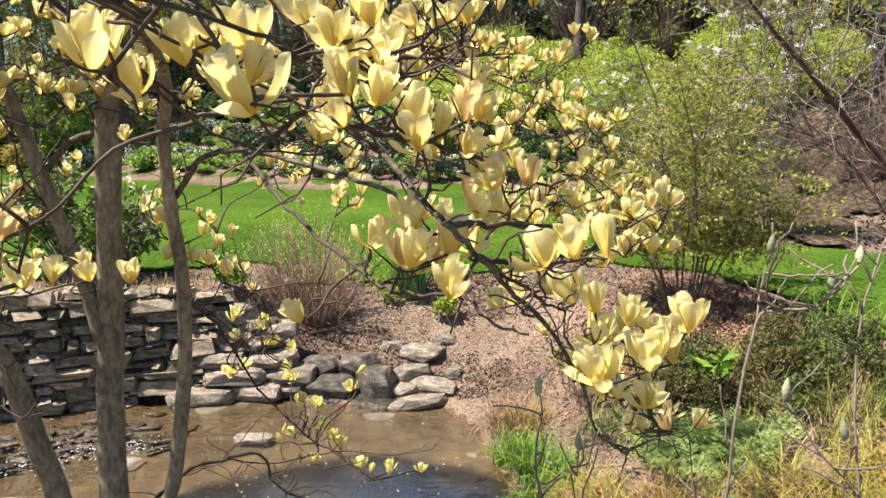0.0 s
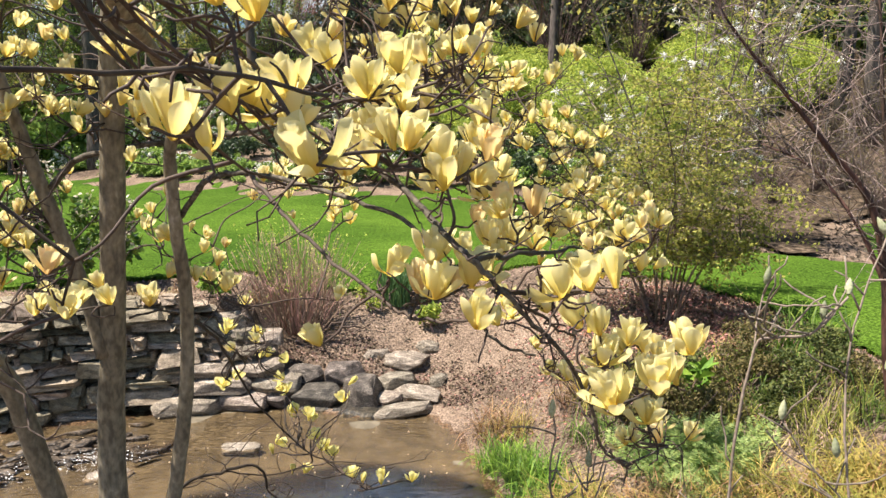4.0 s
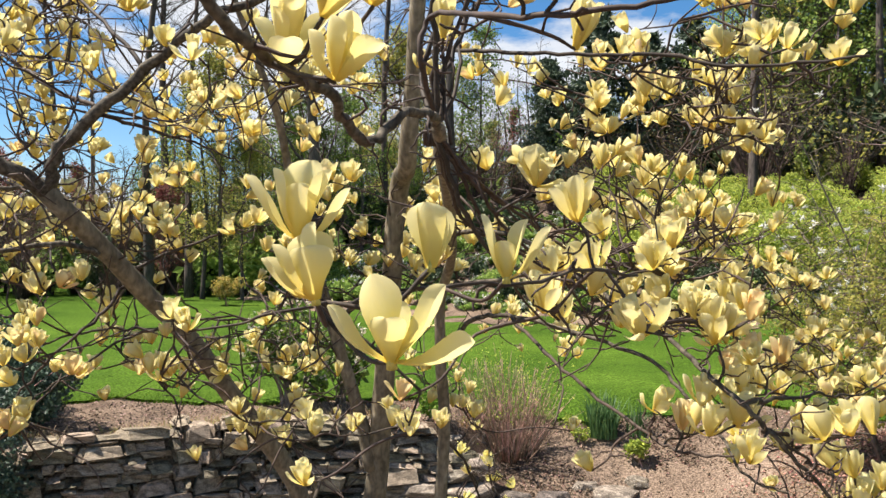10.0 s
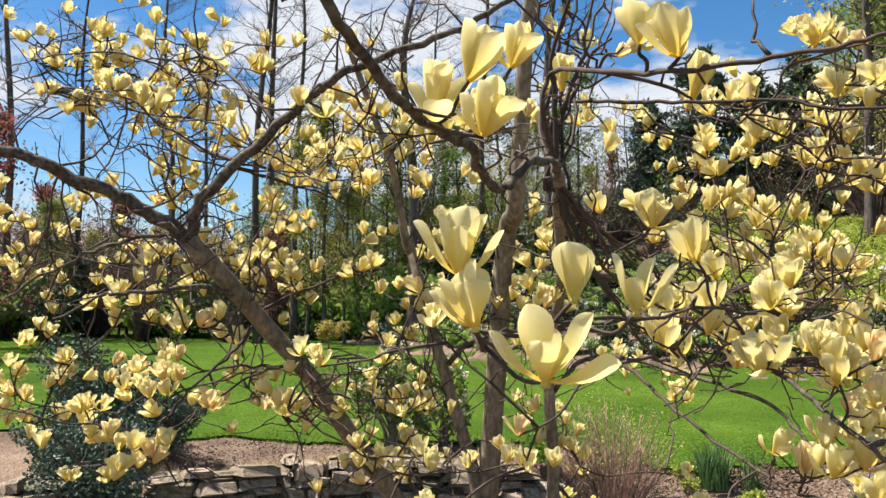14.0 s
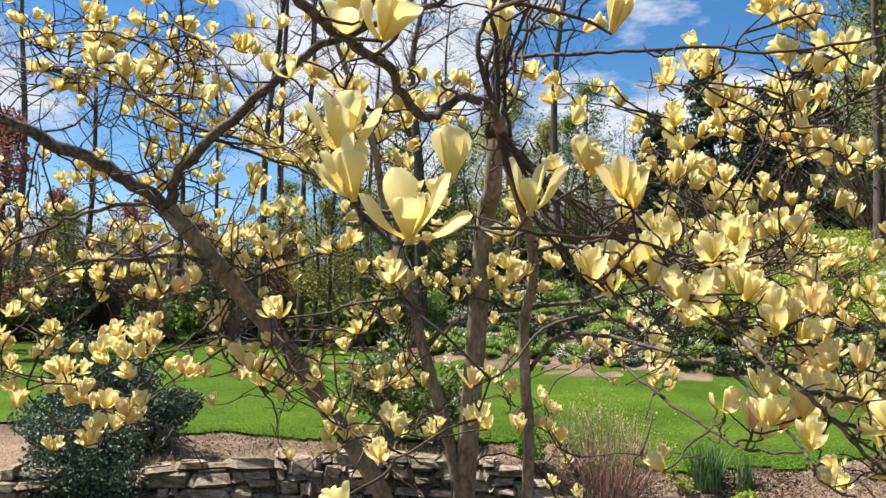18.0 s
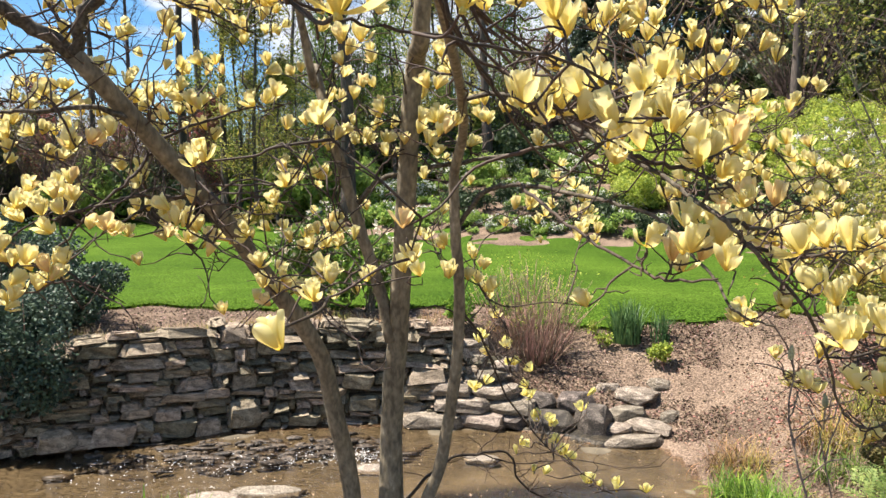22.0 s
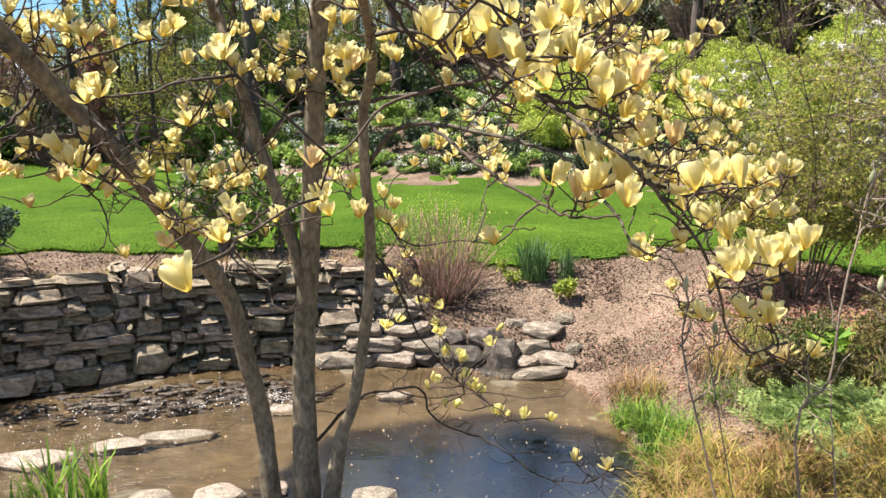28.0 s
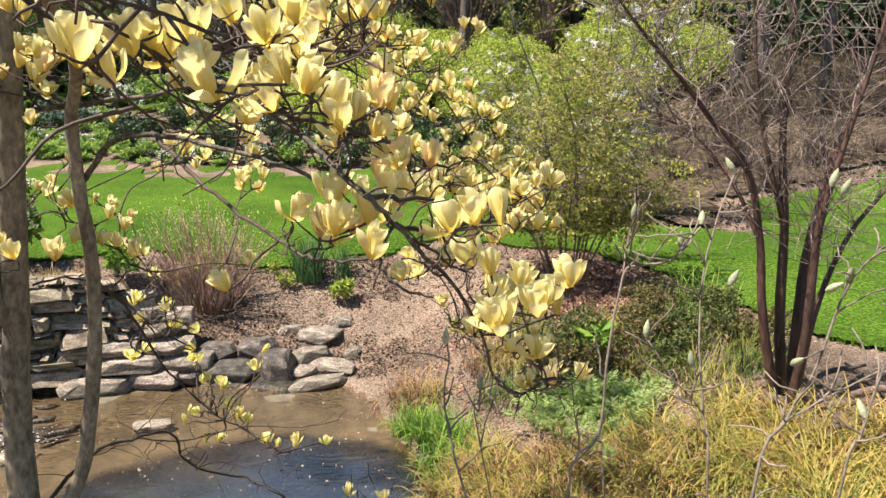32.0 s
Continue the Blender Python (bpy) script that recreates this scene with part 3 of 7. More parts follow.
def creek_distance(px, py):
    """Distance to the water's edge, negative in the water."""
    px, py = np.asarray(px, float), np.asarray(py, float)
    a, b = CREEK, np.roll(CREEK, -1, 0)
    best, inside = np.full(px.shape, 1e9), np.zeros(px.shape, bool)
    for (ax, ay), (bx, by) in zip(a, b):
        dx, dy = bx - ax, by - ay
        t = np.clip(((px - ax) * dx + (py - ay) * dy) / (dx * dx + dy * dy), 0, 1)
        best = np.minimum(best, np.hypot(px - ax - t * dx, py - ay - t * dy))
        with np.errstate(divide="ignore", invalid="ignore"):
            cross = ((ay > py) != (by > py)) & (px < (bx - ax) * (py - ay) / (by - ay + 1e-12) + ax)
        inside ^= cross
    return np.where(inside, -best, best)


def step(x, a, b):
    t = np.clip((x - a) / (b - a), 0, 1)
    return t * t * (3 - 2 * t)


def lawn_back(x):
    """Where the lawn ends at the foot of the hill."""
    return 15.2 + 0.05 * (x - 1.0) ** 2 * (x < 1) + 0.10 * (x - 1.0) * (x > 1)


def ground(px, py):
    px, py = np.asarray(px, float), np.asarray(py, float)
    d = creek_distance(px, py)
    wall_side = step(-px, 1.25, 1.7) * step(py - 0.45 * px, 4.5, 5.2)
    behind = step(d, 0.36, 0.46) * (0.80 + 0.06 * step(d, 0.3, 2.0))
    slope = 0.85 * step(d, -0.15, 2.1)
    near = 0.62 * step(d, -0.1, 2.4) * step(4.5 - py, 0, 2.2)
    right = (0.10 + 0.62 * step(d, 0.1, 2.2))
    k = step(py, 4.4, 6.4)
    r = step(px, 0.2, 0.9)
    land = slope * k + (1 - k) * (near * (1 - r) + right * r * step(d, -0.05, 0.25))
    land = land * (1 - wall_side) + behind * wall_side
    bedz = -0.02 - (0.03 + 0.15 * step(px, -1.6, -0.8) * step(5.0 - py, 0.0, 0.6)) * step(-d, 0.0, 0.8)
    z = np.where(d < 0, bedz, land)
    over = np.maximum(0, py - lawn_back(px) + 0.4)
    rise = 0.05 + 0.19 * step(px, -17, -6)
    hill = np.minimum(over * rise, 1.7 + 5.8 * step(px, -7.0, 0.0))
    z = z + np.where(d > 0, 0.012 * np.maximum(0, py - 7), 0) + hill
    # right behind the bed the ground mounds up
    z = z + 1.2 * step(px, 5.0, 9.0) * step(py, 8.0, 13.0)
    bump = 0.012 * np.sin(px * 3.1 + py * 1.7) * np.cos(py * 2.3 - px * 0.9) + 0.012 * np.sin(px * 9.3) * np.cos(py * 7.7)
    return z + np.where((d > 0.4) | (d < -0.1), bump, 0)


def gz(x, y):
    return float(ground(np.array([x]), np.array([y]))[0])


def spread(lo, hi, fine, near_lo, near_hi, grow=1.16):
    mid = list(np.arange(near_lo, near_hi + 1e-6, fine))
    out, s, x = [], fine, near_hi
    while x < hi:
        s *= grow
        x += s
        out.append(x)
    back, s, x = [], fine, near_lo
    while x > lo:
        s *= grow
        x -= s
        back.append(x)
    return np.array(back[::-1] + mid + out)


def sheet(xs, ys, lift=0.0, keep=None):
    gx, gy = np.meshgrid(xs, ys)
    z = ground(gx.ravel(), gy.ravel()) + lift
    v = np.stack([gx.ravel(), gy.ravel(), z], 1)
    w = len(xs)
    i, j = np.meshgrid(np.arange(w - 1), np.arange(len(ys) - 1))
    a = (j * w + i).ravel()
    f = np.stack([a, a + 1, a + w + 1, a + w], 1)
    if keep is not None:
        c = v[f].mean(1)
        f = f[keep(c[:, 0], c[:, 1])]
        used = np.unique(f)
        remap = np.zeros(len(v), int)
        remap[used] = np.arange(len(used))
        v, f = v[used], remap[f]
    return v.tolist(), [tuple(q) for q in f.tolist()]


xs, ys = spread(-900, 900, 0.085, -6.5, 4.5), spread(-300, 1500, 0.085, 1.2, 9.0)
thing("ground", "bare brown garden soil with bark litter, banks and hill", "ground", kind="structure", data=mesh_of("ground", *sheet(xs, ys), M["soil"]))


def lawn_front(x):
    return np.interp(x, [-12, -5.3, -4.3, -3.0, -0.7, 0.43, 0.9, 1.5, 2.4, 2.9, 3.1, 4, 9], [5.4, 6.4, 6.62, 7.2, 7.55, 7.5, 7.65, 7.7, 7.1, 5.6, 4.5, 3.2, 1.5])


def on_lawn(x, y):
    wob = 0.12 * np.sin(x * 2.3) + 0.07 * np.sin(x * 5.9 + y)
    line = 8.0 + 1.65 * (x - 4.8) * (x > 4.8) + 0.5 * (4.8 - x) * (x < 4.8) + 1.5 * wob
    bed = (x > 3.75 + 0.15 * wob) & ((y > line) | (y > 10.2 + wob))
    return (y > lawn_front(x) + wob) & (y < lawn_back(x) + 2 * wob) & (x > -40) & (x < 16) & ~bed


lx, ly = spread(-42, 18, 0.06, -6.5, 5.0, 1.06), spread(1.0, 45, 0.06, 3.0, 10.0, 1.05)
thing("lawn", "mown bright green lawn between the creek and the hill", "lawn", kind="structure", data=mesh_of("lawn", *sheet(lx, ly, 0.03, on_lawn), M["lawn"]))

def in_shade_bed(x, y):
    wob = 0.12 * np.sin(x * 2.3) + 0.07 * np.sin(x * 5.9 + y)
    return ((x > 4.2) & (x < 60) & (y > 8.4) & (y < 70) & ~on_lawn(x, y) & ~on_lawn(x + 0.4, y - 0.4)) | ((y > 26 + 8 * wob) & (y < 70) & (x > -60) & (x < 60))


thing("woodland_floor", "dark brown leaf mould under the trees", "ground", kind="structure", data=mesh_of("woodland_floor", *sheet(spread(-62, 62, 0.2, 3.5, 12.0, 1.06), spread(6, 72, 0.2, 8.0, 16.0, 1.06), 0.06, in_shade_bed), M["mould"]))

rng = random.Random(11)
spots = []
for _ in range(15000):
    x = rng.uniform(-7.5, 4.5)
    y = float(lawn_front(x)) + 0.12 * math.sin(x * 2.3) + 0.07 * math.sin(x * 5.9 + float(lawn_front(x))) + abs(rng.gauss(0, 0.35)) - 0.05
    spots.append((x, y))
arr = np.array(spots)
zz = ground(arr[:, 0], arr[:, 1]) + 0.004
thing("grass", "short mown grass blades at the lawn's edge", "grass", kind="stuff", data=mesh_of("grass", *blades([(x, y, z) for (x, y), z in zip(arr, zz)], 0.05, 0.009, 0.9, rng, 2), M["blade"], False))

# water
wx, wy = np.arange(-12, 1.6, 0.25), np.arange(0, 7.2, 0.25)
gx, gy = np.meshgrid(wx, wy)
w = len(wx)
wv = [(x, y, 0.0) for x, y in zip(gx.ravel(), gy.ravel())]
wf = [(j * w + i, j * w + i + 1, (j + 1) * w + i + 1, (j + 1) * w + i) for j in range(len(wy) - 1) for i in range(w - 1)]
dd = creek_distance(gx.ravel(), gy.ravel())
wf = [q for q in wf if min(dd[k] for k in q) < 0.3]
water = thing("water", "shallow brown creek water, rippled, mirroring the sky", "water", kind="structure", data=mesh_of("water", wv, wf, M["water"]))
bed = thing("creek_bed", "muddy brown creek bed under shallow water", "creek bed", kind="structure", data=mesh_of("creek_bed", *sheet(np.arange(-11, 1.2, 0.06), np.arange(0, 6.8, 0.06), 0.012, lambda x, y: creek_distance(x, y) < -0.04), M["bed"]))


# dark strip: wet mud, its colour also standing for shade under the rocks
wet = thing("mud", "dark wet mud along the far waterline", "mud", kind="structure", data=mesh_of("mud", *sheet(np.arange(-1.7, 0.02, 0.03), np.arange(5.5, 6.6, 0.03), 0.007, lambda x, y: (creek_distance(x, y) > -0.06) & (creek_distance(x, y) < 0.10 + 0.05 * np.sin(x * 7.0 + y * 3.0))), M["wet"]))


# ---------- stones ----------
def stone_mesh(name, mat, seed, rough=0.12, worn=0.0):
    """A block of 1 x 1 x 1 with chipped corners and uneven faces."""
    r = random.Random(seed)
    bm = bmesh.new()
    bmesh.ops.create_cube(bm, size=1.0)
    bmesh.ops.bevel(bm, geom=bm.edges[:], offset=0.09 + 0.06 * r.random() + worn, segments=2 if worn else 1, affect="EDGES")
    for v in bm.verts:
        v.co += Vector((r.uniform(-1, 1), r.uniform(-1, 1), r.uniform(-1, 1))) * rough
        v.co.z *= 1 - 0.12 * r.random()
    sx, sl, ta, slant = r.uniform(-0.15, 0.15), r.uniform(-0.10, 0.10), r.uniform(0.78, 1.05), r.choice((0.0, 0.08, 0.14, 0.2))
    for v in bm.verts:
        v.co.x = v.co.x * (ta if v.co.z > 0 else 1) + v.co.z * sx
        v.co.z += v.co.x * sl
        if v.co.y < -0.2 and v.co.z > 0.0:
            v.co.y += slant
    me = bpy.data.meshes.new(name)
    bm.to_mesh(me)
    bm.free()
    me.materials.append(mat)
    return me


def rock_mesh(name, mat, seed, flat=1.0, lump=0.05):
    """A broken rock of 1 x 1 x 1: the hull of scattered corners, edges worn; flat: bedded slabs with a level top."""
    r = random.Random(seed)
    bm = bmesh.new()
    n = r.randrange(5, 8) if flat < 1 else r.randrange(4, 6)
    for ring, (z, k) in enumerate(((-0.5, 0.92), (0.05, 1.08), (0.5, 0.86)) if flat < 1 else ((-0.5, 0.95), (0.1, 1.08), (0.46, 0.72))):
        for i in range(n):
            a = 6.283 * (i + r.uniform(-0.32, 0.32)) / n + ring * 0.15
            q = 1 / max(abs(math.cos(a)), abs(math.sin(a))) ** 0.6 * 0.5 * k * r.uniform(0.8, 1.1)
            bm.verts.new((math.cos(a) * q, math.sin(a) * q, z + r.uniform(-1, 1) * (0.06 if flat < 1 else 0.09)))
    h = bmesh.ops.convex_hull(bm, input=bm.verts[:])
    junk = [e for e in (*h["geom_interior"], *h["geom_unused"]) if isinstance(e, bmesh.types.BMVert)]
    bmesh.ops.delete(bm, geom=list(set(junk)), context="VERTS")
    bmesh.ops.dissolve_limit(bm, angle_limit=radians(14), verts=bm.verts[:], edges=bm.edges[:])
    bmesh.ops.bevel(bm, geom=bm.edges[:], offset=0.035, segments=1, affect="EDGES")
    bmesh.ops.triangulate(bm, faces=bm.faces[:])
    off = Vector((r.uniform(0, 50), r.uniform(0, 50), r.uniform(0, 50)))
    for v in bm.verts:
        v.co += v.co.normalized() * (lump * noise.noise(v.co * 4 + off))
    me = bpy.data.meshes.new(name)
    bm.to_mesh(me)
    bm.free()
    me.materials.append(mat)
    return me


PALES = [rock_mesh("slab", M["paleslab"], 140 + k, 0.5, 0.04) for k in range(5)]
SLABS = [rock_mesh("slab", M["slab"], 40 + k, 0.5, 0.05) for k in range(7)]
BOULDERS = [rock_mesh("boulder", M["boulder"], 60 + k, 1.0, 0.06) for k in range(5)]
FOOT = [stone_mesh("boulder", M["stone"], 160 + k, 0.15) for k in range(4)]
WETS = [rock_mesh("wet_stone", M["wet"], 80 + k, 1.0, 0.1) for k in range(4)]


def put_rock(pool, k, x, y, z, sx, sy, sz, turn, label, name="rock", tilt=0.0):
    return thing(name, label, "rock", pose(x, y, z, tilt, tilt * 0.5, turn) @ Matrix.Diagonal((sx, sy, sz, 1)), "rocks along the creek", data=pool[k % len(pool)])


# pale slabs in and beside the shallow water
PALE = "pale flat sandstone slab lying in the shallow creek"
for k, (x, y, sx, sy, turn) in enumerate([(-3.42, 3.72, 0.62, 0.34, 12), (-2.68, 4.22, 0.66, 0.22, 24), (-3.0, 4.02, 0.42, 0.2, 20), (-2.15, 4.82, 0.34, 0.2, 5), (-1.36, 5.25, 0.36, 0.18, 0), (-3.75, 3.2, 0.5, 0.3, 30)]):
    put_rock(PALES, k, x, y, -0.014, sx * 0.9, sy * 0.95, 0.045, turn, PALE, "slab", tilt=1.2)
for k, (x, y, sx, sy, sz, turn) in enumerate([(-2.02, 3.40, 0.42, 0.26, 0.16, 8), (-2.4, 3.3, 0.36, 0.3, 0.14, -20), (-1.72, 3.5, 0.26, 0.2, 0.16, 30), (-1.12, 3.5, 0.4, 0.26, 0.16, 4), (-2.85, 3.18, 0.4, 0.25, 0.12, 15), (-0.85, 3.2, 0.32, 0.24, 0.16, -30)]):
    put_rock(PALES, k + 2, x, y, 0.0, sx * 0.7, sy * 0.85, sz * 0.42, turn, "pale worn edging slab on the near bank by the tree", "slab")
# flat rocks that step up the bank at the wall's end
STEP = "grey flat rock stepping up the bank at the wall's end"
for k, (x, y, z, sx, sy, sz, turn) in enumerate([(-0.20, 5.93, 0.015, 0.52, 0.30, 0.10, 16), (-0.34, 6.12, 0.05, 0.26, 0.24, 0.09, -20), (-0.06, 6.16, 0.075, 0.44, 0.26, 0.10, -22), (-0.27, 6.34, 0.12, 0.38, 0.30, 0.15, 22), (-0.20, 6.62, 0.23, 0.46, 0.34, 0.14, 4), (0.02, 6.78, 0.30, 0.24, 0.22, 0.10, 40), (0.10, 6.36, 0.13, 0.20, 0.14, 0.08, 60), (-0.46, 6.66, 0.27, 0.26, 0.24, 0.1, 30)]):
    put_rock(SLABS, k * 3 + 1, x, y, z, sx, sy, sz * 0.85, turn, STEP, tilt=(k % 3 - 1) * 7)
for k, (x, y, z, sx, sy, sz, turn) in enumerate([(-0.55, 6.14, 0.10, 0.40, 0.42, 0.26, 12), (-0.90, 6.16, 0.07, 0.42, 0.40, 0.20, -5), (-1.24, 6.20, 0.06, 0.46, 0.40, 0.18, 30), (-0.72, 6.36, 0.20, 0.36, 0.3, 0.16, 0), (-1.06, 6.38, 0.19, 0.4, 0.3, 0.14, -12)]):
    put_rock(BOULDERS, k, x, y, z, sx, sy, sz, turn, "rounded dark grey boulder at the water's edge", "boulder", tilt=(k % 3 - 1) * 6)
# tumbled flat stones in front of the wall's lower end
rng = random.Random(14)
for k, (x, y, z, sx, sy, sz) in enumerate([(-1.55, 6.12, 0.05, 0.5, 0.34, 0.16), (-1.95, 5.98, 0.05, 0.5, 0.3, 0.14), (-1.30, 6.22, 0.16, 0.46, 0.3, 0.12), (-1.72, 6.12, 0.19, 0.52, 0.34, 0.12), (-1.45, 6.3, 0.28, 0.42, 0.32, 0.12), (-1.85, 6.2, 0.31, 0.46, 0.3, 0.13), (-1.6, 6.38, 0.40, 0.44, 0.32, 0.12), (-1.95, 6.3, 0.45, 0.44, 0.3, 0.12), (-1.7, 6.46, 0.53, 0.4, 0.3, 0.12), (-1.45, 6.52, 0.47, 0.36, 0.3, 0.12), (-2.0, 6.4, 0.58, 0.42, 0.3, 0.12), (-1.75, 6.52, 0.66, 0.36, 0.26, 0.1)]):
    put_rock(SLABS, k, x, y, z, sx * 1.12, sy * 1.15, sz * 0.9, rng.uniform(-16, 20), "flat grey stone stacked at the wall's lower end", tilt=rng.uniform(-4, 4))
for k, (x, y, z, sx, sy, sz, turn) in enumerate([(-3.5, 5.34, 0.12, 0.34, 0.3, 0.32, 10), (-3.95, 4.98, 0.08, 0.36, 0.3, 0.22, -30), (-4.3, 4.64, 0.1, 0.36, 0.3, 0.24, 12), (-3.74, 5.16, 0.05, 0.3, 0.26, 0.18, 40), (-4.62, 4.36, 0.1, 0.36, 0.3, 0.24, 30)]):
    put_rock(FOOT, k + 1, x - 0.08, y + 0.15, z, sx * 0.8, sy * 0.8, sz * 0.72, 35 + turn * 0.3, "blocky brown boulder at the foot of the dry-stone wall", "boulder")
# dark wet stones of the small cascade
rng = random.Random(5)
v, f = [], []
for k in range(300):
    t = rng.random()
    x, y = -4.3 + 2.3 * t + rng.gauss(0, 0.12), 4.36 + 1.05 * t ** 0.8 + rng.gauss(0, 0.2)
    me = WETS[k % 4]
    m = pose(x, y, rng.uniform(-0.05, 0.0) + 0.012 * (abs(x + 3.0) < 0.7), rng.uniform(-12, 12), rng.uniform(-10, 10), rng.gauss(22, 22)) @ Matrix.Diagonal((rng.uniform(0.04, 0.26), rng.uniform(0.03, 0.09), rng.uniform(0.015, 0.04), 1))
    b = len(v)
    v += [m @ q.co for q in me.vertices]
    f += [tuple(b + i for i in p.vertices) for p in me.polygons]
thing("cascade_rubble", "dark wet rubble of a low cascade at the wall's foot", "rubble", kind="stuff", data=mesh_of("cascade_rubble", v, f, M["wet"]))

# white water that breaks over it, and sun glints put in as white flecks
rng = random.Random(6)
spots = []
for k in range(800):
    c = rng.choice(((-2.25, 5.05, 0.13), (-2.35, 5.12, 0.16), (-2.45, 4.95, 0.2), (-2.7, 4.8, 0.25), (-3.3, 4.5, 0.3), (-3.7, 4.1, 0.4)))
    x, y = c[0] + rng.gauss(0, c[2]), c[1] + rng.gauss(0, c[2] * 0.4)
    spots.append((x, y, rng.uniform(0.004, 0.02)))
dd = creek_distance([p[0] for p in spots], [p[1] for p in spots])
v, f = leaves([p for p, q in zip(spots, dd) if q < -0.05], 0.0065, rng, 0.9, 2.6)
thing("foam", "white flecks of broken water below the low cascade", "foam", kind="stuff", data=mesh_of("foam", v, f, M["foam"], False))

# ---------- dry-stone wall ----------
WALL_LINE = [Vector((x, y, 0)) for x, y in ((-6.6, 3.42), (-5.6, 3.85), (-4.9, 4.35), (-4.4, 4.78), (-3.99, 5.12), (-3.6, 5.5), (-2.96, 5.79), (-2.4, 5.98), (-1.9, 6.1), (-1.3, 6.42))]
line = smooth_line(WALL_LINE, 8)
dist = [0.0]
for a, b in zip(line, line[1:]):
    dist.append(dist[-1] + (b - a).length)


def on_wall(s):
    s = min(max(s, 0), dist[-1] - 1e-4)
    i = max(k for k in range(len(dist)) if dist[k] <= s)
    i = min(i, len(line) - 2)
    t = (s - dist[i]) / (dist[i + 1] - dist[i])
    d = (line[i + 1] - line[i]).normalized()
    return line[i].lerp(line[i + 1], t), d


def wall_top(s):
    return 0.90 - 0.42 * step(s, dist[-1] - 1.0, dist[-1] + 0.1)


wall = thing("wall_creek", "curved dry-stone retaining wall of brown-grey stones along the creek", "stone wall", kind="structure")
v, f = [], []
for i in range(60):
    s = dist[-1] * i / 59
    p, d = on_wall(s)
    nrm = Vector((-d.y, d.x, 0))
    top = float(wall_top(s)) - 0.07
    for lo, hi in ((0.02, 0.22), (0.6, 0.6)):
        a, b = p + nrm * lo, p + nrm * hi
        v += [(a.x, a.y, -0.3), (b.x, b.y, top)]
for i in range(59):
    a = 4 * i
    f += [(a, a + 4, a + 5, a + 1), (a + 1, a + 5, a + 7, a + 3), (a + 2, a + 3, a + 7, a + 6)]
part("core", mesh_of("core", v, f, M["soil"], False), wall, "brown earth packed between the stones")
rng = random.Random(21)
STONES = [stone_mesh("stone", M["stone"], 100 + k, 0.10, 0.04 * (k % 3)) for k in range(24)]
CELL = 0.03
high = [-0.06 + rng.uniform(0, 0.05)] * int(dist[-1] / CELL)
level = -0.06
for k in range(len(high)):
    if k % 7 == 0:
        level = -0.06 + rng.uniform(0, 0.05)
    high[k] = level
shut = [False] * len(high)
while not all(shut):
    k0 = min((h, k) for k, h in enumerate(high) if not shut[k])[1]
    k1 = k0
    want = rng.choice((3, 4, 5, 6, 7, 8, 9, 11, 13, 15))
    left = rng.randrange(0, want // 2 + 1)
    while k0 > 0 and k1 - k0 < left and abs(high[k0 - 1] - high[k1]) < 0.034:
        k0 -= 1
    while k1 + 1 < len(high) and k1 - k0 + 1 < want and abs(high[k1 + 1] - high[k1]) < 0.034:
        k1 += 1
    wdt = (k1 - k0 + 1) * CELL
    mid = (k0 + k1 + 1) / 2 * CELL
    z = max(high[k0:k1 + 1])
    top = float(wall_top(mid)) + rng.uniform(-0.04, 0.035)
    if z > top - 0.045:
        for k in range(k0, k1 + 1):
            shut[k] = True
        continue
    h = min(rng.choice((0.032, 0.04, 0.048, 0.055, 0.064, 0.076, 0.105)) * (1.15 if wdt > 0.2 else 0.9), top - z + 0.02)
    if wdt < 0.075:
        h = min(h, 0.06)
    p, d = on_wall(mid)
    nrm = Vector((-d.y, d.x, 0))
    c = p + nrm * (0.10 + rng.uniform(-0.05, 0.045) + 0.20 * z)
    ang = math.degrees(math.atan2(d.y, d.x)) + rng.uniform(-8, 8)
    part("stone", rng.choice(STONES), wall, at=pose(c.x, c.y, z + h / 2, rng.uniform(-12, 2), rng.uniform(-4, 4), ang) @ Matrix.Diagonal((wdt * 1.10, 0.34, h * 1.20, 1)))
    for k in range(k0, k1 + 1):
        high[k] = z + h


# ---------- the yellow magnolia ----------
def grow(into, *line):
    into.append(line)


# name, radius at the foot and at the tip, line
BOUGHS = []
grow(BOUGHS, "trunk", 0.047, 0.033, [(-1.504, 2.929, 0.216), (-1.548, 2.934, 0.617), (-1.591, 2.837, 1.023), (-1.625, 2.730, 1.350), (-1.726, 2.463, 1.695), (-1.825, 2.195, 2.027), (-1.908, 2.056, 2.196), (-2.013, 1.640, 2.553)])
grow(BOUGHS, "limb", 0.034, 0.016, [(-2.013, 1.640, 2.553), (-2.062, 1.563, 2.614), (-2.148, 1.440, 2.676), (-2.261, 1.284, 2.755), (-2.354, 1.193, 2.796), (-2.573, 1.054, 2.840), (-2.742, 0.881, 2.876)])
grow(BOUGHS, "limb", 0.027, 0.011, [(-2.013, 1.640, 2.553), (-1.952, 1.630, 2.680), (-1.833, 1.654, 2.804), (-1.702, 1.692, 2.931), (-1.564, 1.682, 3.028), (-1.430, 1.673, 3.092), (-1.232, 1.739, 3.172), (-1.053, 1.800, 3.243), (-0.873, 1.856, 3.371)])
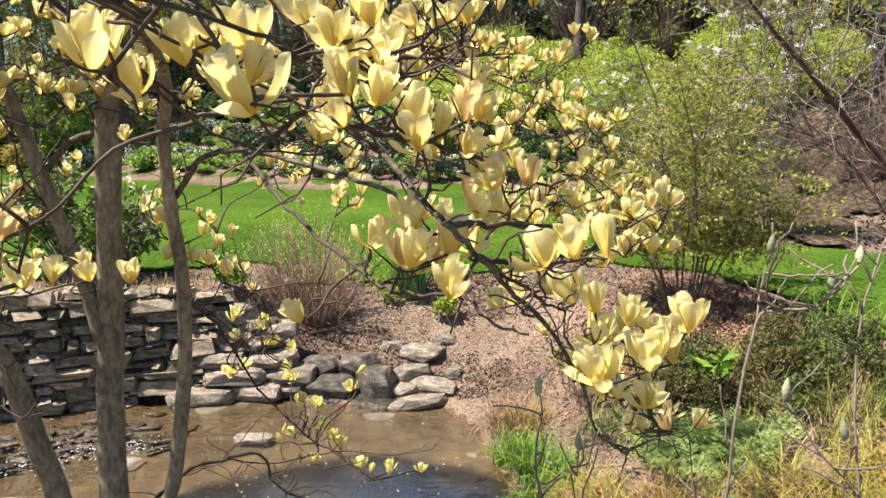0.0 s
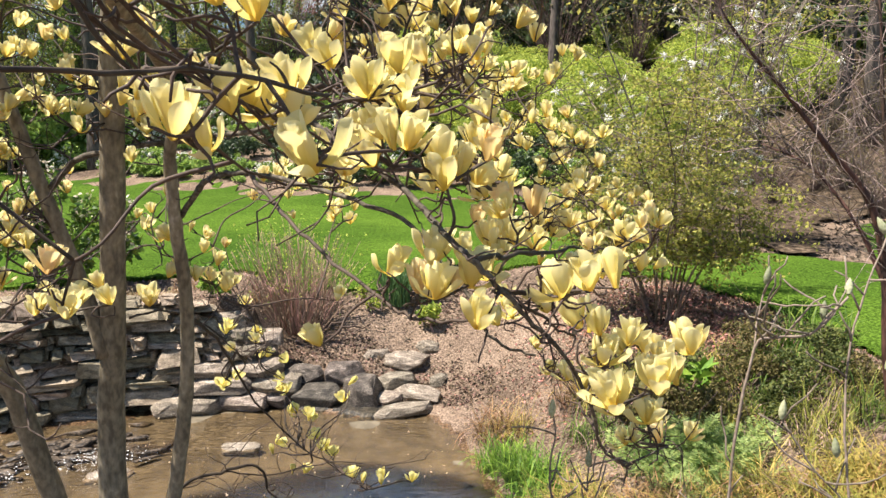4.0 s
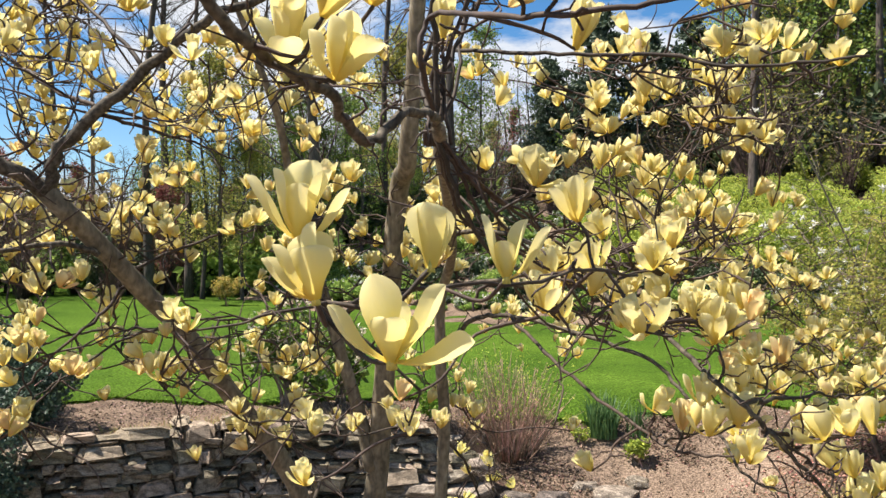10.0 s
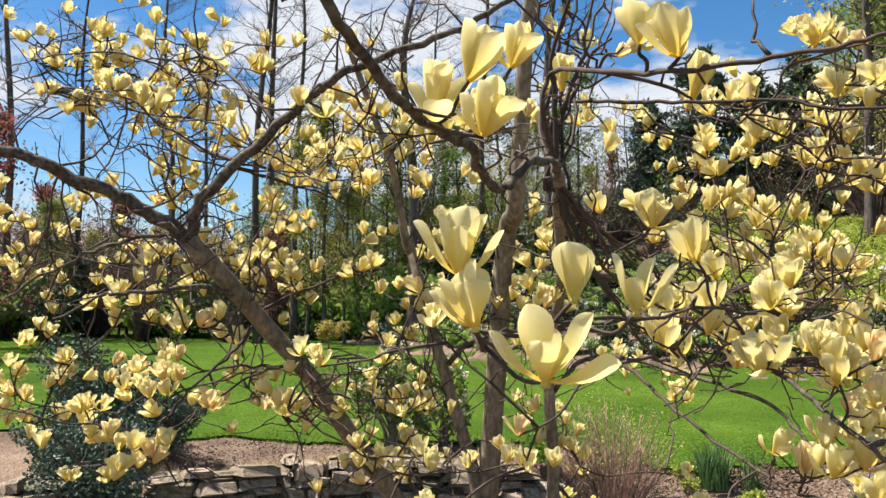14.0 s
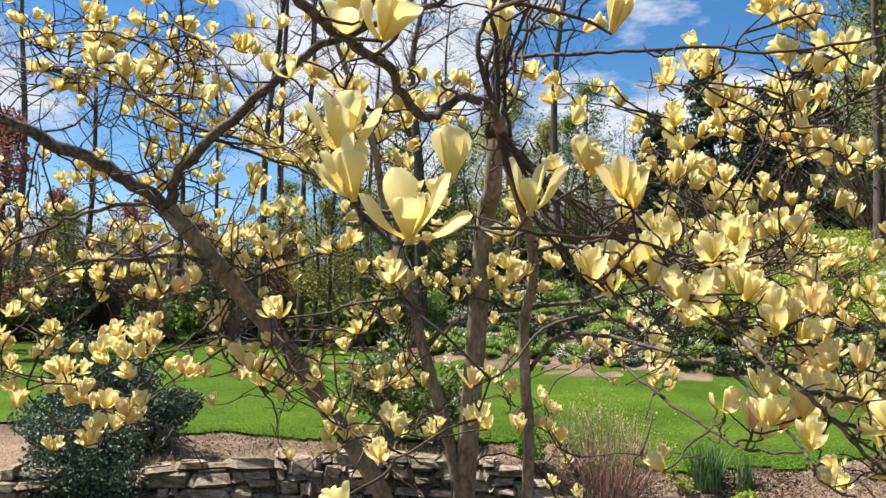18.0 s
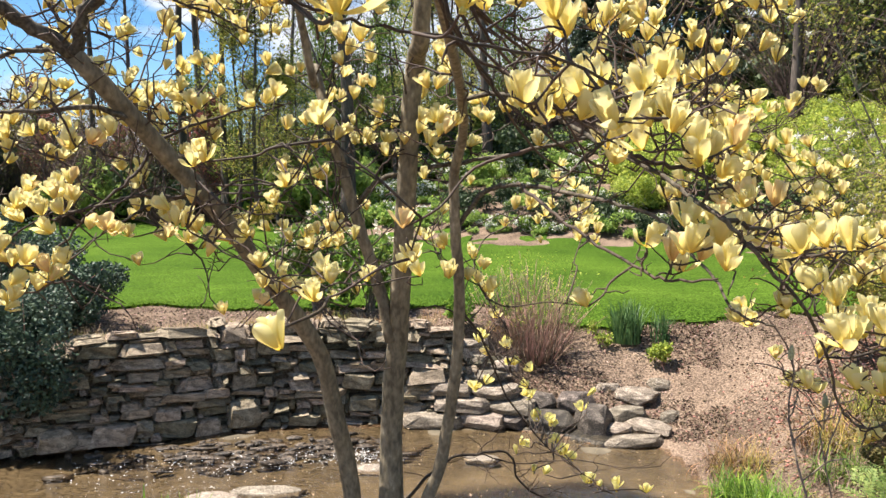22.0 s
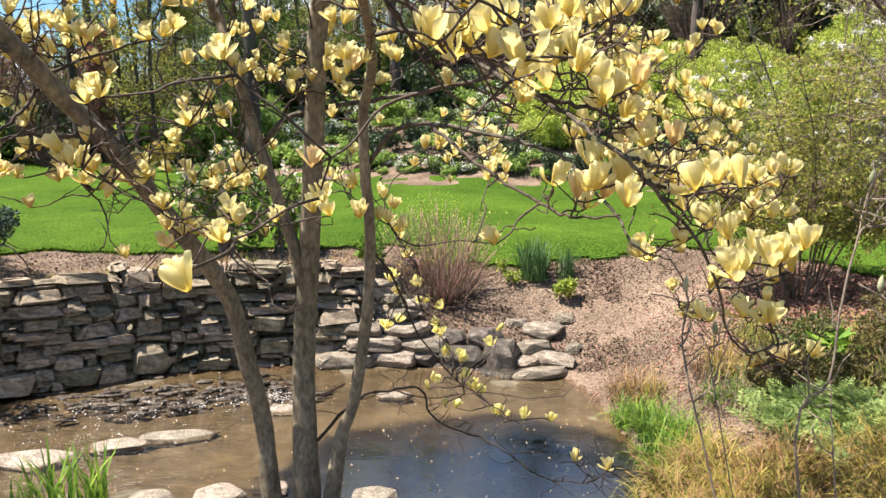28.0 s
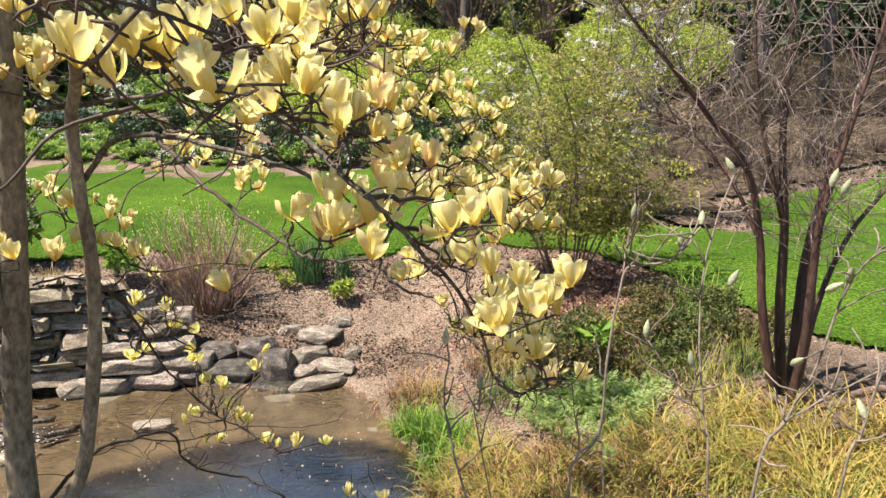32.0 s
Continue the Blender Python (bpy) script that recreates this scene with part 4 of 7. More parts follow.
grow(BOUGHS, "trunk", 0.057, 0.022, [(-1.333, 2.931, 0.212), (-1.346, 2.956, 0.912), (-1.283, 2.904, 1.515), (-1.214, 2.811, 2.172), (-1.155, 2.739, 2.648), (-1.068, 2.534, 2.724), (-1.026, 2.467, 3.068), (-0.988, 2.400, 3.401), (-0.941, 2.339, 3.701), (-0.937, 2.253, 4.102)])
grow(BOUGHS, "trunk", 0.032, 0.012, [(-1.320, 2.888, 1.381), (-1.374, 2.888, 1.623), (-1.481, 2.892, 1.940), (-1.554, 2.871, 2.200), (-1.622, 2.849, 2.452), (-1.691, 2.875, 2.681), (-1.577, 2.608, 2.562), (-1.585, 2.538, 2.733), (-1.597, 2.465, 2.923), (-1.665, 2.368, 3.181), (-1.730, 2.272, 3.430)])
grow(BOUGHS, "limb", 0.018, 0.009, [(-1.482, 2.887, 2.040), (-1.410, 2.878, 2.118), (-1.297, 2.851, 2.173), (-1.106, 2.830, 2.203), (-0.837, 2.770, 2.239), (-0.575, 2.659, 2.279), (-0.383, 2.588, 2.312)])
grow(BOUGHS, "trunk", 0.033, 0.013, [(-1.250, 2.927, 0.310), (-1.164, 2.925, 0.554), (-1.087, 2.919, 0.779), (-0.999, 2.849, 1.236), (-0.966, 2.806, 1.590), (-0.961, 2.705, 1.927), (-0.950, 2.641, 2.168), (-0.880, 2.500, 2.322), (-0.815, 2.200, 2.430), (-0.725, 1.700, 2.500), (-0.640, 1.200, 2.545), (-0.580, 0.880, 2.580)])
grow(BOUGHS, "limb", 0.0145, 0.004, [(-0.952, 2.709, 1.947), (-0.889, 2.678, 2.021), (-0.804, 2.599, 2.093), (-0.683, 2.518, 2.122), (-0.475, 2.389, 2.098), (-0.317, 2.253, 2.067), (-0.134, 2.116, 2.011), (-0.041, 2.013, 1.922), (0.045, 1.908, 1.831), (0.107, 1.800, 1.739), (0.202, 1.758, 1.714)])
grow(BOUGHS, "limb", 0.0115, 0.003, [(-0.820, 2.230, 2.430), (-0.700, 2.150, 2.440), (-0.546, 2.080, 2.405), (-0.369, 1.938, 2.286), (-0.237, 1.774, 2.209), (-0.107, 1.559, 2.129), (-0.046, 1.397, 2.069), (0.005, 1.291, 2.036), (0.064, 1.302, 1.976), (0.115, 1.323, 1.917), (0.204, 1.378, 1.820), (0.279, 1.489, 1.685), (0.344, 1.615, 1.525), (0.430, 1.705, 1.453), (0.544, 1.759, 1.472)])
grow(BOUGHS, "branch", 0.008, 0.003, [(0.005, 1.291, 2.036), (0.070, 1.439, 2.012), (0.182, 1.687, 1.981), (0.309, 1.936, 1.956), (0.419, 2.133, 1.921), (0.574, 2.382, 1.892), (0.707, 2.490, 1.934)])
grow(BOUGHS, "branch", 0.01, 0.003, [(-0.237, 1.774, 2.209), (-0.111, 1.819, 2.177), (0.008, 1.916, 2.151), (0.147, 2.108, 2.083), (0.296, 2.301, 2.022), (0.432, 2.507, 2.043), (0.545, 2.595, 1.962)])
grow(BOUGHS, "branch", 0.011, 0.003, [(-0.461, 2.049, 2.352), (-0.338, 2.105, 2.383), (-0.223, 2.154, 2.372), (-0.088, 2.257, 2.384), (0.010, 2.465, 2.418), (0.087, 2.681, 2.504)])
grow(BOUGHS, "branch", 0.007, 0.003, [(0.064, 1.302, 1.976), (0.166, 1.427, 1.933), (0.253, 1.578, 1.930), (0.384, 1.877, 1.900), (0.526, 2.170, 1.830)])
grow(BOUGHS, "branch", 0.009, 0.0035, [(-0.659, 2.520, 2.130), (-0.508, 2.203, 2.045), (-0.388, 1.989, 1.972), (-0.244, 1.777, 1.907), (-0.139, 1.618, 1.862), (-0.051, 1.516, 1.859), (0.017, 1.468, 1.876)])
grow(BOUGHS, "branch", 0.005, 0.003, [(0.095, 1.326, 1.937), (0.139, 1.373, 1.917), (0.204, 1.465, 1.854), (0.237, 1.465, 1.854)])
grow(BOUGHS, "branch", 0.011, 0.0025, [(-1.269, 2.915, 0.582), (-1.098, 3.017, 0.758), (-0.951, 3.142, 0.781), (-0.801, 3.211, 0.764), (-0.747, 3.244, 0.601), (-0.498, 3.310, 0.479), (-0.342, 3.222, 0.432), (-0.165, 3.133, 0.360), (0.053, 3.016, 0.400), (0.127, 2.891, 0.520)])
grow(BOUGHS, "branch", 0.009, 0.0025, [(-0.966, 2.802, 1.565), (-0.924, 3.038, 1.405), (-0.838, 3.349, 1.029), (-0.678, 3.531, 0.743), (-0.519, 3.536, 0.634), (-0.344, 3.538, 0.494)])
grow(BOUGHS, "branch", 0.006, 0.0025, [(-1.225, 2.914, 1.528), (-1.105, 2.984, 1.545), (-1.027, 3.184, 1.448), (-0.948, 3.373, 1.281), (-0.874, 3.562, 1.117)])
grow(BOUGHS, "branch", 0.005, 0.0025, [(-0.951, 3.142, 0.781), (-0.771, 3.305, 0.687), (-0.511, 3.442, 0.683), (-0.236, 3.475, 0.653), (-0.053, 3.502, 0.669)])
grow(BOUGHS, "limb", 0.0115, 0.0075, [(-0.600, 1.000, 2.560), (-0.578, 0.850, 2.588), (-0.575, 0.769, 2.586), (-0.596, 0.685, 2.574), (-0.620, 0.604, 2.517), (-0.632, 0.522, 2.528), (-0.625, 0.446, 2.550), (-0.646, 0.309, 2.565), (-0.659, 0.225, 2.582), (-0.668, 0.142, 2.620), (-0.680, 0.060, 2.660), (-0.720, -0.060, 2.730)])
grow(BOUGHS, "limb", 0.0068, 0.003, [(-0.585, 0.900, 2.580), (-0.640, 1.000, 2.690), (-0.665, 1.179, 2.800), (-0.570, 1.078, 2.773), (-0.451, 1.020, 2.748), (-0.314, 0.969, 2.724), (-0.172, 0.953, 2.711), (-0.080, 0.920, 2.680), (0.027, 0.892, 2.672), (0.127, 0.859, 2.671)])
grow(BOUGHS, "limb", 0.0068, 0.003, [(-0.580, 0.880, 2.580), (-0.590, 0.780, 2.680), (-0.574, 0.784, 2.752), (-0.483, 0.600, 2.695), (-0.401, 0.468, 2.645), (-0.321, 0.389, 2.619), (-0.237, 0.364, 2.618), (-0.174, 0.333, 2.615), (-0.109, 0.327, 2.629)])
grow(BOUGHS, "branch", 0.015, 0.004, [(-1.944, 1.811, 2.351), (-2.013, 1.729, 2.377), (-2.188, 1.611, 2.368), (-2.263, 1.531, 2.351), (-2.389, 1.437, 2.272)])
grow(BOUGHS, "branch", 0.012, 0.005, [(-2.024, 1.623, 2.571), (-2.113, 1.570, 2.552), (-2.205, 1.485, 2.519), (-2.311, 1.398, 2.453), (-2.446, 1.303, 2.343)])
grow(BOUGHS, "branch", 0.009, 0.003, [(-1.959, 1.975, 2.237), (-1.990, 1.916, 2.160), (-2.080, 1.838, 2.053), (-2.166, 1.763, 1.929), (-2.228, 1.696, 1.809), (-2.383, 1.649, 1.683)])
grow(BOUGHS, "branch", 0.009, 0.003, [(-1.858, 2.177, 2.074), (-2.009, 2.126, 2.074), (-2.102, 2.062, 2.074), (-2.271, 1.982, 2.033), (-2.431, 1.897, 1.954)])
grow(BOUGHS, "branch", 0.007, 0.003, [(-1.869, 2.126, 2.115), (-1.691, 2.084, 2.123), (-1.481, 2.056, 2.120), (-1.362, 2.100, 2.123)])
grow(BOUGHS, "branch", 0.01, 0.003, [(-1.833, 1.654, 2.804), (-2.094, 1.761, 2.912), (-2.375, 1.859, 3.056), (-2.621, 1.866, 3.148), (-2.901, 1.863, 3.220)])
grow(BOUGHS, "branch", 0.01, 0.003, [(-1.852, 1.648, 2.789), (-1.816, 1.876, 2.780), (-1.737, 2.122, 2.753), (-1.655, 2.263, 2.702)])
grow(BOUGHS, "branch", 0.006, 0.003, [(-2.356, 1.955, 3.271), (-2.576, 1.868, 3.337), (-2.796, 1.787, 3.320), (-2.972, 1.726, 3.269)])
grow(BOUGHS, "branch", 0.01, 0.003, [(-1.702, 1.692, 2.931), (-1.953, 1.793, 3.159), (-2.224, 1.892, 3.332), (-2.509, 1.886, 3.408)])
grow(BOUGHS, "branch", 0.0042, 0.0024, [(-0.224, 1.076, 2.314), (-0.322, 0.811, 2.327), (-0.388, 0.600, 2.313), (-0.459, 0.490, 2.314), (-0.513, 0.382, 2.308), (-0.532, 0.278, 2.302), (-0.544, 0.186, 2.304)])
grow(BOUGHS, "branch", 0.008, 0.003, [(-1.845, 2.086, 2.091), (-1.981, 1.998, 2.049), (-2.077, 1.863, 1.948), (-2.178, 1.778, 1.850)])
grow(BOUGHS, "branch", 0.009, 0.004, [(-1.997, 2.070, 2.296), (-1.892, 2.258, 2.386), (-1.788, 2.391, 2.442), (-1.695, 2.623, 2.489)])
# the sheaf of thin stems that bends down to the flowering sprays, and the upright ones over it
sheaf = random.Random(71)
for k in range(8):
    a, b = sheaf.gauss(0, 0.018), sheaf.gauss(0, 0.022)
    run = [(-0.595, 0.93, 2.575), (-0.555, 1.02, 2.505), (-0.50, 1.15, 2.44), (-0.40, 1.37, 2.34), (-0.29, 1.58, 2.25), (-0.17, 1.74, 2.17)][:sheaf.choice((4, 5, 5, 6))]
    grow(BOUGHS, "branch", sheaf.uniform(0.0050, 0.0078), 0.003, [(x + (a + sheaf.gauss(0, 0.008)) * min(i, 3) * 0.8, y + b * i, z + (b + sheaf.gauss(0, 0.010)) * min(i, 3) * 0.9) for i, (x, y, z) in enumerate(run)])
for k in range(7):
    lean, away = sheaf.uniform(-0.16, 0.14), sheaf.uniform(-0.1, 0.35)
    grow(BOUGHS, "branch", sheaf.uniform(0.005, 0.0085), 0.003, [(-0.60 + lean * t * t + sheaf.gauss(0, 0.012), 0.95 + away * t, 2.56 + 0.52 * t) for t in (0, 0.25, 0.5, 0.75, 1.0)])
TREE_AT = Vector((-1.45, 3.35, 0.0))
tree = thing("magnolia_tree", "multi-stemmed yellow magnolia in full bloom with grey-brown bark", "tree", TREE_AT)
rng = random.Random(3)
limb_points = []
for name, r0, r1, pts in BOUGHS:
    pts = [Vector(p) for p in pts]
    if name == "trunk" and pts[0].z < 0.4:
        pts[0].z = -0.1
    ln = smooth_line(pts, 5)
    wob = {"trunk": 0.05, "limb": 0.3, "branch": 0.8}[name] * r0
    for i, p in enumerate(ln[1:-1]):
        p += Vector((rng.uniform(-1, 1), rng.uniform(-1, 1), rng.uniform(-1, 1))) * wob
    flare = 0.03 if name == "trunk" and pts[0].z < 0.4 else 0.0
    if name != "trunk":
        r0, r1 = r0 * 0.8, r1 * 0.8
    v, f = tube([p - TREE_AT for p in ln], r0, r1, 12 if r0 > 0.02 else 7, 0.05, rng, flare=flare)
    part(name, mesh_of(name, v, f, M["bark"] if name == "trunk" else M["limbbark"] if r0 > 0.009 else M["twig"]), tree)
    n = len(ln)
    for i, p in enumerate(ln):
        limb_points.append((p.copy(), r0 + (r1 - r0) * i / (n - 1)))


ROWS = ((0.0, 0.24), (0.13, 0.36), (0.27, 0.54), (0.42, 0.75), (0.57, 0.92), (0.71, 1.0), (0.83, 0.93), (0.92, 0.72), (0.975, 0.44), (1.0, 0.14))
FEW_ROWS = ((0.0, 0.26), (0.3, 0.58), (0.58, 0.95), (0.8, 0.95), (0.95, 0.58), (1.0, 0.16))


def tepal(L, W, opening, turn, cup, rng, base=0.004, rows=ROWS, nv=7):
    """One spoon-shaped petal from the flower's foot: it leans out by `opening` degrees low down and curves up again."""
    v, f, along = [], [], []
    p_r, p_z, last = base, 0.0, 0.0
    wave, side, twist, hook = rng.uniform(0, 6.28), rng.uniform(-0.12, 0.12), rng.uniform(-0.3, 0.3), rng.uniform(0.55, 1.05)
    for t, w in rows:
        wd = W * w
        ang = radians(opening) * (1.35 - hook * t) + 0.12 * math.sin(t * 5 + wave)
        p_r += L * (t - last) * math.sin(ang)
        p_z += L * (t - last) * math.cos(ang)
        last = t
        for j in range(nv):
            q = (j / (nv - 1) - 0.5) * 2
            bend = cup * wd * q * q * (0.65 + 0.35 * t)
            ruff = 0.035 * W * q * abs(q) * math.sin(7 * t + wave)
            tw = twist * t * q * wd * 0.35
            v.append(Vector((p_r - (bend + ruff + tw) * math.cos(ang), q * wd * 0.5 + side * L * t * t, p_z + (bend + ruff + tw) * math.sin(ang))))
            along.append(t)
    for i in range(len(rows) - 1):
        for j in range(nv - 1):
            a = i * nv + j
            f.append((a, a + 1, a + nv + 1, a + nv))
    c, s = math.cos(turn), math.sin(turn)
    return [Vector((q.x * c - q.y * s, q.x * s + q.y * c, q.z)) for q in v], f, along


def petal_mesh(name, v, f, along, mat):
    me = mesh_of(name, v, f, mat)
    me.attributes.new("along", "FLOAT", "POINT").data.foreach_set("value", along)
    return me


def flower_mesh(kind, seed, mat, size=1.0, fine=True):
    r = random.Random(seed)
    v, f, al = [], [], []
    plan = {"bud": ((2, 5, 0.9), (3, 11, 1.0)), "cup": ((3, 8, 0.85), (3, 19, 1.0), (3, 33, 1.0)), "open": ((3, 12, 0.8), (3, 30, 1.0), (3, 55, 1.0)), "slim": ((3, 9, 0.72), (4, 24, 0.8), (3, 48, 0.82))}[kind]
    for n, op, wd in plan:
        off = r.uniform(0, 6.28)
        for k in range(n):
            L = 0.088 * size * r.uniform(0.85, 1.1)
            vv, ff, aa = tepal(L, L * 0.53 * wd * r.uniform(0.88, 1.1), op * r.uniform(0.6, 1.4), off + 6.283 * k / n + r.uniform(-0.3, 0.3), 0.50 if op < 25 else 0.34, r, 0.004 * size, ROWS if fine else FEW_ROWS, 7 if fine else 5)
            b = len(v)
            v += vv
            al += aa
            f += [tuple(b + i for i in q) for q in ff]
    return petal_mesh("flower", v, f, al, mat)


def add_flower(store, me, m):
    """Joins a flower into a larger mesh."""
    b = len(store[0])
    store[0].extend(m @ x.co for x in me.vertices)
    store[1].extend(tuple(b + i for i in x.vertices) for x in me.polygons)
    store[2].extend(x.value for x in me.attributes["along"].data)


BLOOMS = [flower_mesh(k, 200 + i, M["petal"]) for i, k in enumerate(("slim", "open", "cup", "slim", "open", "slim", "cup", "open", "slim", "bud", "slim", "cup"))]
BLUSH = [flower_mesh(k, 230 + i, M["blush"]) for i, k in enumerate(("open", "cup", "slim"))]
SMALL = [flower_mesh(k, 240 + i, M["palepetal"], 0.74) for i, k in enumerate(("cup", "bud", "open", "slim"))]

# feet of the flowers, limb by limb
RIGHT = [(-0.39, 0.88, 2.25), (-0.40, 1.23, 2.29), (-0.22, 0.90, 2.21), (-0.18, 1.30, 2.32), (-0.37, 2.06, 2.46), (-0.23, 1.62, 2.24), (-0.11, 1.28, 2.23), (-0.15, 1.64, 2.34), (-0.12, 1.76, 2.35), (-0.04, 1.35, 2.19), (-0.08, 2.47, 2.46), (-0.02, 2.74, 2.45), (0.08, 3.08, 2.48), (-0.07, 3.10, 2.62), (0.08, 1.74, 2.21), (0.12, 3.06, 2.39), (0.34, 4.29, 2.41), (0.41, 3.93, 2.47), (0.52, 3.60, 2.33), (0.34, 3.89, 2.21), (0.48, 4.26, 2.25), (0.67, 4.25, 2.18), (0.71, 3.89, 2.23), (0.86, 4.25, 2.17), (0.61, 4.23, 2.04), (0.49, 2.68, 2.06), (0.84, 3.87, 2.08), (0.81, 3.85, 1.96), (0.15, 2.19, 2.12), (0.14, 1.85, 2.06), (-0.02, 2.41, 2.10), (0.28, 3.01, 2.04), (0.09, 1.83, 1.97)]
RIGHT_B = [(0.17, 2.17, 1.94), (0.27, 2.39, 1.94), (0.34, 2.65, 1.92), (0.39, 2.65, 1.89), (1.12, 4.20, 1.86), (0.78, 2.65, 1.92), (0.61, 2.48, 1.90), (0.97, 4.19, 1.83), (1.13, 4.17, 1.65), (0.67, 2.81, 1.72), (0.77, 2.82, 1.73), (0.62, 2.98, 1.81), (0.27, 1.97, 1.86), (0.23, 1.31, 1.97), (-0.09, 1.57, 1.91), (0.01, 1.39, 1.96), (0.01, 1.23, 1.92), (0.29, 2.93, 1.52), (0.33, 2.35, 1.68), (0.27, 1.56, 1.83), (0.35, 1.66, 1.72), (0.48, 1.94, 1.66), (0.36, 1.28, 1.78), (0.45, 1.45, 1.74), (0.52, 2.89, 1.27), (0.49, 1.76, 1.53), (0.70, 2.28, 1.26), (-0.47, 3.53, 1.87), (-0.41, 3.83, 1.86), (-0.75, 4.21, 1.94), (-0.94, 4.21, 1.98), (-0.80, 3.86, 2.02), (-0.51, 4.21, 1.95)]
RIGHT_C = [(-0.69, 4.25, 2.16), (-0.57, 4.24, 2.12)]
MIDDLE = [(-0.42, 1.05, 2.49), (-0.34, 1.16, 2.43), (-0.29, 1.75, 2.40), (-0.23, 2.60, 2.70), (-0.08, 3.58, 2.77), (-0.10, 2.61, 2.60), (-0.34, 2.58, 2.62), (-0.20, 2.60, 2.45), (-0.12, 2.00, 2.41), (0.04, 3.59, 2.48), (-0.31, 1.28, 2.31), (-0.20, 1.58, 2.33), (-0.12, 1.59, 2.30), (0.10, 2.63, 2.39), (-0.38, 3.80, 3.06), (-0.30, 3.81, 3.03), (-0.41, 3.79, 2.92), (-0.16, 2.00, 2.87), (-0.07, 2.29, 2.90), (0.02, 2.30, 2.98), (0.13, 3.20, 3.13), (0.12, 2.31, 2.89), (0.14, 2.32, 3.05), (0.10, 3.39, 3.02), (0.15, 3.20, 2.97), (0.29, 3.41, 2.97), (0.40, 3.43, 2.96), (0.46, 3.24, 2.93), (0.42, 2.08, 2.94), (0.31, 2.34, 2.99), (0.25, 2.33, 3.05), (0.12, 2.05, 3.00), (-0.41, 1.49, 2.30)]
CROWN = [(-1.88, 1.78, 2.96), (-3.02, 3.45, 3.31), (-2.56, 3.04, 3.12), (-2.90, 3.47, 3.28), (-2.45, 3.05, 3.05), (-2.32, 3.07, 3.02), (-2.45, 3.52, 3.15), (-2.53, 3.26, 3.05), (-2.52, 3.52, 3.19), (-2.42, 3.52, 3.05), (-2.30, 3.54, 2.96), (-2.24, 3.55, 2.98), (-2.33, 3.54, 3.30), (-2.27, 3.56, 3.33), (-1.50, 2.29, 2.92), (-2.04, 3.33, 3.20), (-1.46, 2.44, 3.06), (-1.34, 2.31, 3.04), (-1.33, 2.46, 3.06), (-1.80, 3.14, 3.08), (-2.79, 3.47, 2.93), (-2.94, 3.45, 2.88), (-3.11, 3.43, 2.96), (-3.11, 3.43, 2.77), (-2.95, 3.44, 2.70), (-2.82, 3.46, 2.76), (-2.55, 3.03, 2.61)]
CROWN_B = [(-2.42, 3.04, 2.64), (-2.34, 3.06, 2.70), (-2.51, 3.51, 2.81), (-2.04, 2.35, 2.46), (-2.37, 3.05, 2.48), (-2.22, 2.33, 2.48), (-1.83, 3.14, 3.25), (-2.10, 3.32, 3.13), (-2.24, 3.30, 3.10), (-2.40, 3.28, 3.04), (-2.18, 3.31, 3.04), (-2.18, 3.56, 3.06), (-2.27, 3.30, 3.15), (-1.70, 3.15, 3.16), (-1.53, 3.17, 3.17), (-1.36, 3.00, 3.20)]
RIGHT_LOW = [(-1.40, 4.27, 2.29), (-1.71, 4.27, 2.32), (-1.60, 4.27, 2.30), (-1.45, 3.68, 2.46), (-1.09, 3.57, 1.75), (-1.15, 4.16, 1.62), (-1.34, 4.17, 1.71), (-1.63, 4.19, 1.78), (-1.55, 4.19, 1.81), (-1.24, 2.20, 1.91), (-1.07, 1.88, 1.79), (-2.22, 4.17, 1.71), (-2.19, 4.20, 1.86), (-2.29, 4.24, 2.12), (-2.12, 4.12, 1.39), (-2.23, 4.14, 1.49), (-0.43, 3.13, 1.55), (-1.04, 4.11, 1.31), (-1.09, 4.13, 1.42)]
HANGING = [(-1.11, 3.99, 1.20), (-0.95, 3.99, 1.15), (-0.90, 3.97, 1.05), (-1.07, 3.95, 0.93), (-1.13, 3.94, 0.89), (-0.81, 3.95, 0.93), (-0.80, 3.94, 0.86), (-0.74, 3.92, 0.74), (-0.68, 3.92, 0.71), (-0.49, 3.93, 0.81), (-0.87, 3.89, 0.53), (-0.61, 3.89, 0.55), (-0.54, 3.89, 0.52), (-0.45, 3.87, 0.40), (-0.39, 3.86, 0.37), (-0.28, 3.87, 0.39), (-0.12, 3.86, 0.38), (-0.70, 3.87, 0.43)]
LEFT = [(-3.15, 2.00, 3.41), (-3.32, 2.27, 3.60), (-2.85, 2.10, 3.54), (-2.77, 2.14, 3.47), (-2.96, 2.08, 3.36), (-2.27, 1.53, 3.09), (-2.86, 1.83, 3.18), (-2.71, 1.90, 3.09), (-2.91, 2.11, 3.23), (-2.08, 1.47, 2.98), (-2.86, 2.46, 3.39), (-2.56, 2.24, 3.24), (-2.62, 2.56, 3.34), (-2.19, 2.07, 3.28), (-2.62, 2.55, 3.50), (-2.30, 2.04, 3.09), (-2.21, 2.08, 3.08), (-2.53, 2.60, 3.30), (-2.81, 2.51, 3.11), (-2.85, 2.50, 2.98), (-2.57, 2.62, 2.82), (-2.81, 2.53, 2.83), (-2.86, 2.51, 2.80), (-2.52, 2.62, 3.10), (-2.38, 2.67, 3.12), (-2.33, 2.69, 3.04), (-2.39, 2.95, 3.02), (-2.33, 2.97, 3.00), (-2.09, 2.78, 3.07), (-2.01, 2.81, 2.99), (-1.38, 1.29, 2.88), (-1.22, 1.14, 2.80), (-3.17, 2.06, 2.58)]
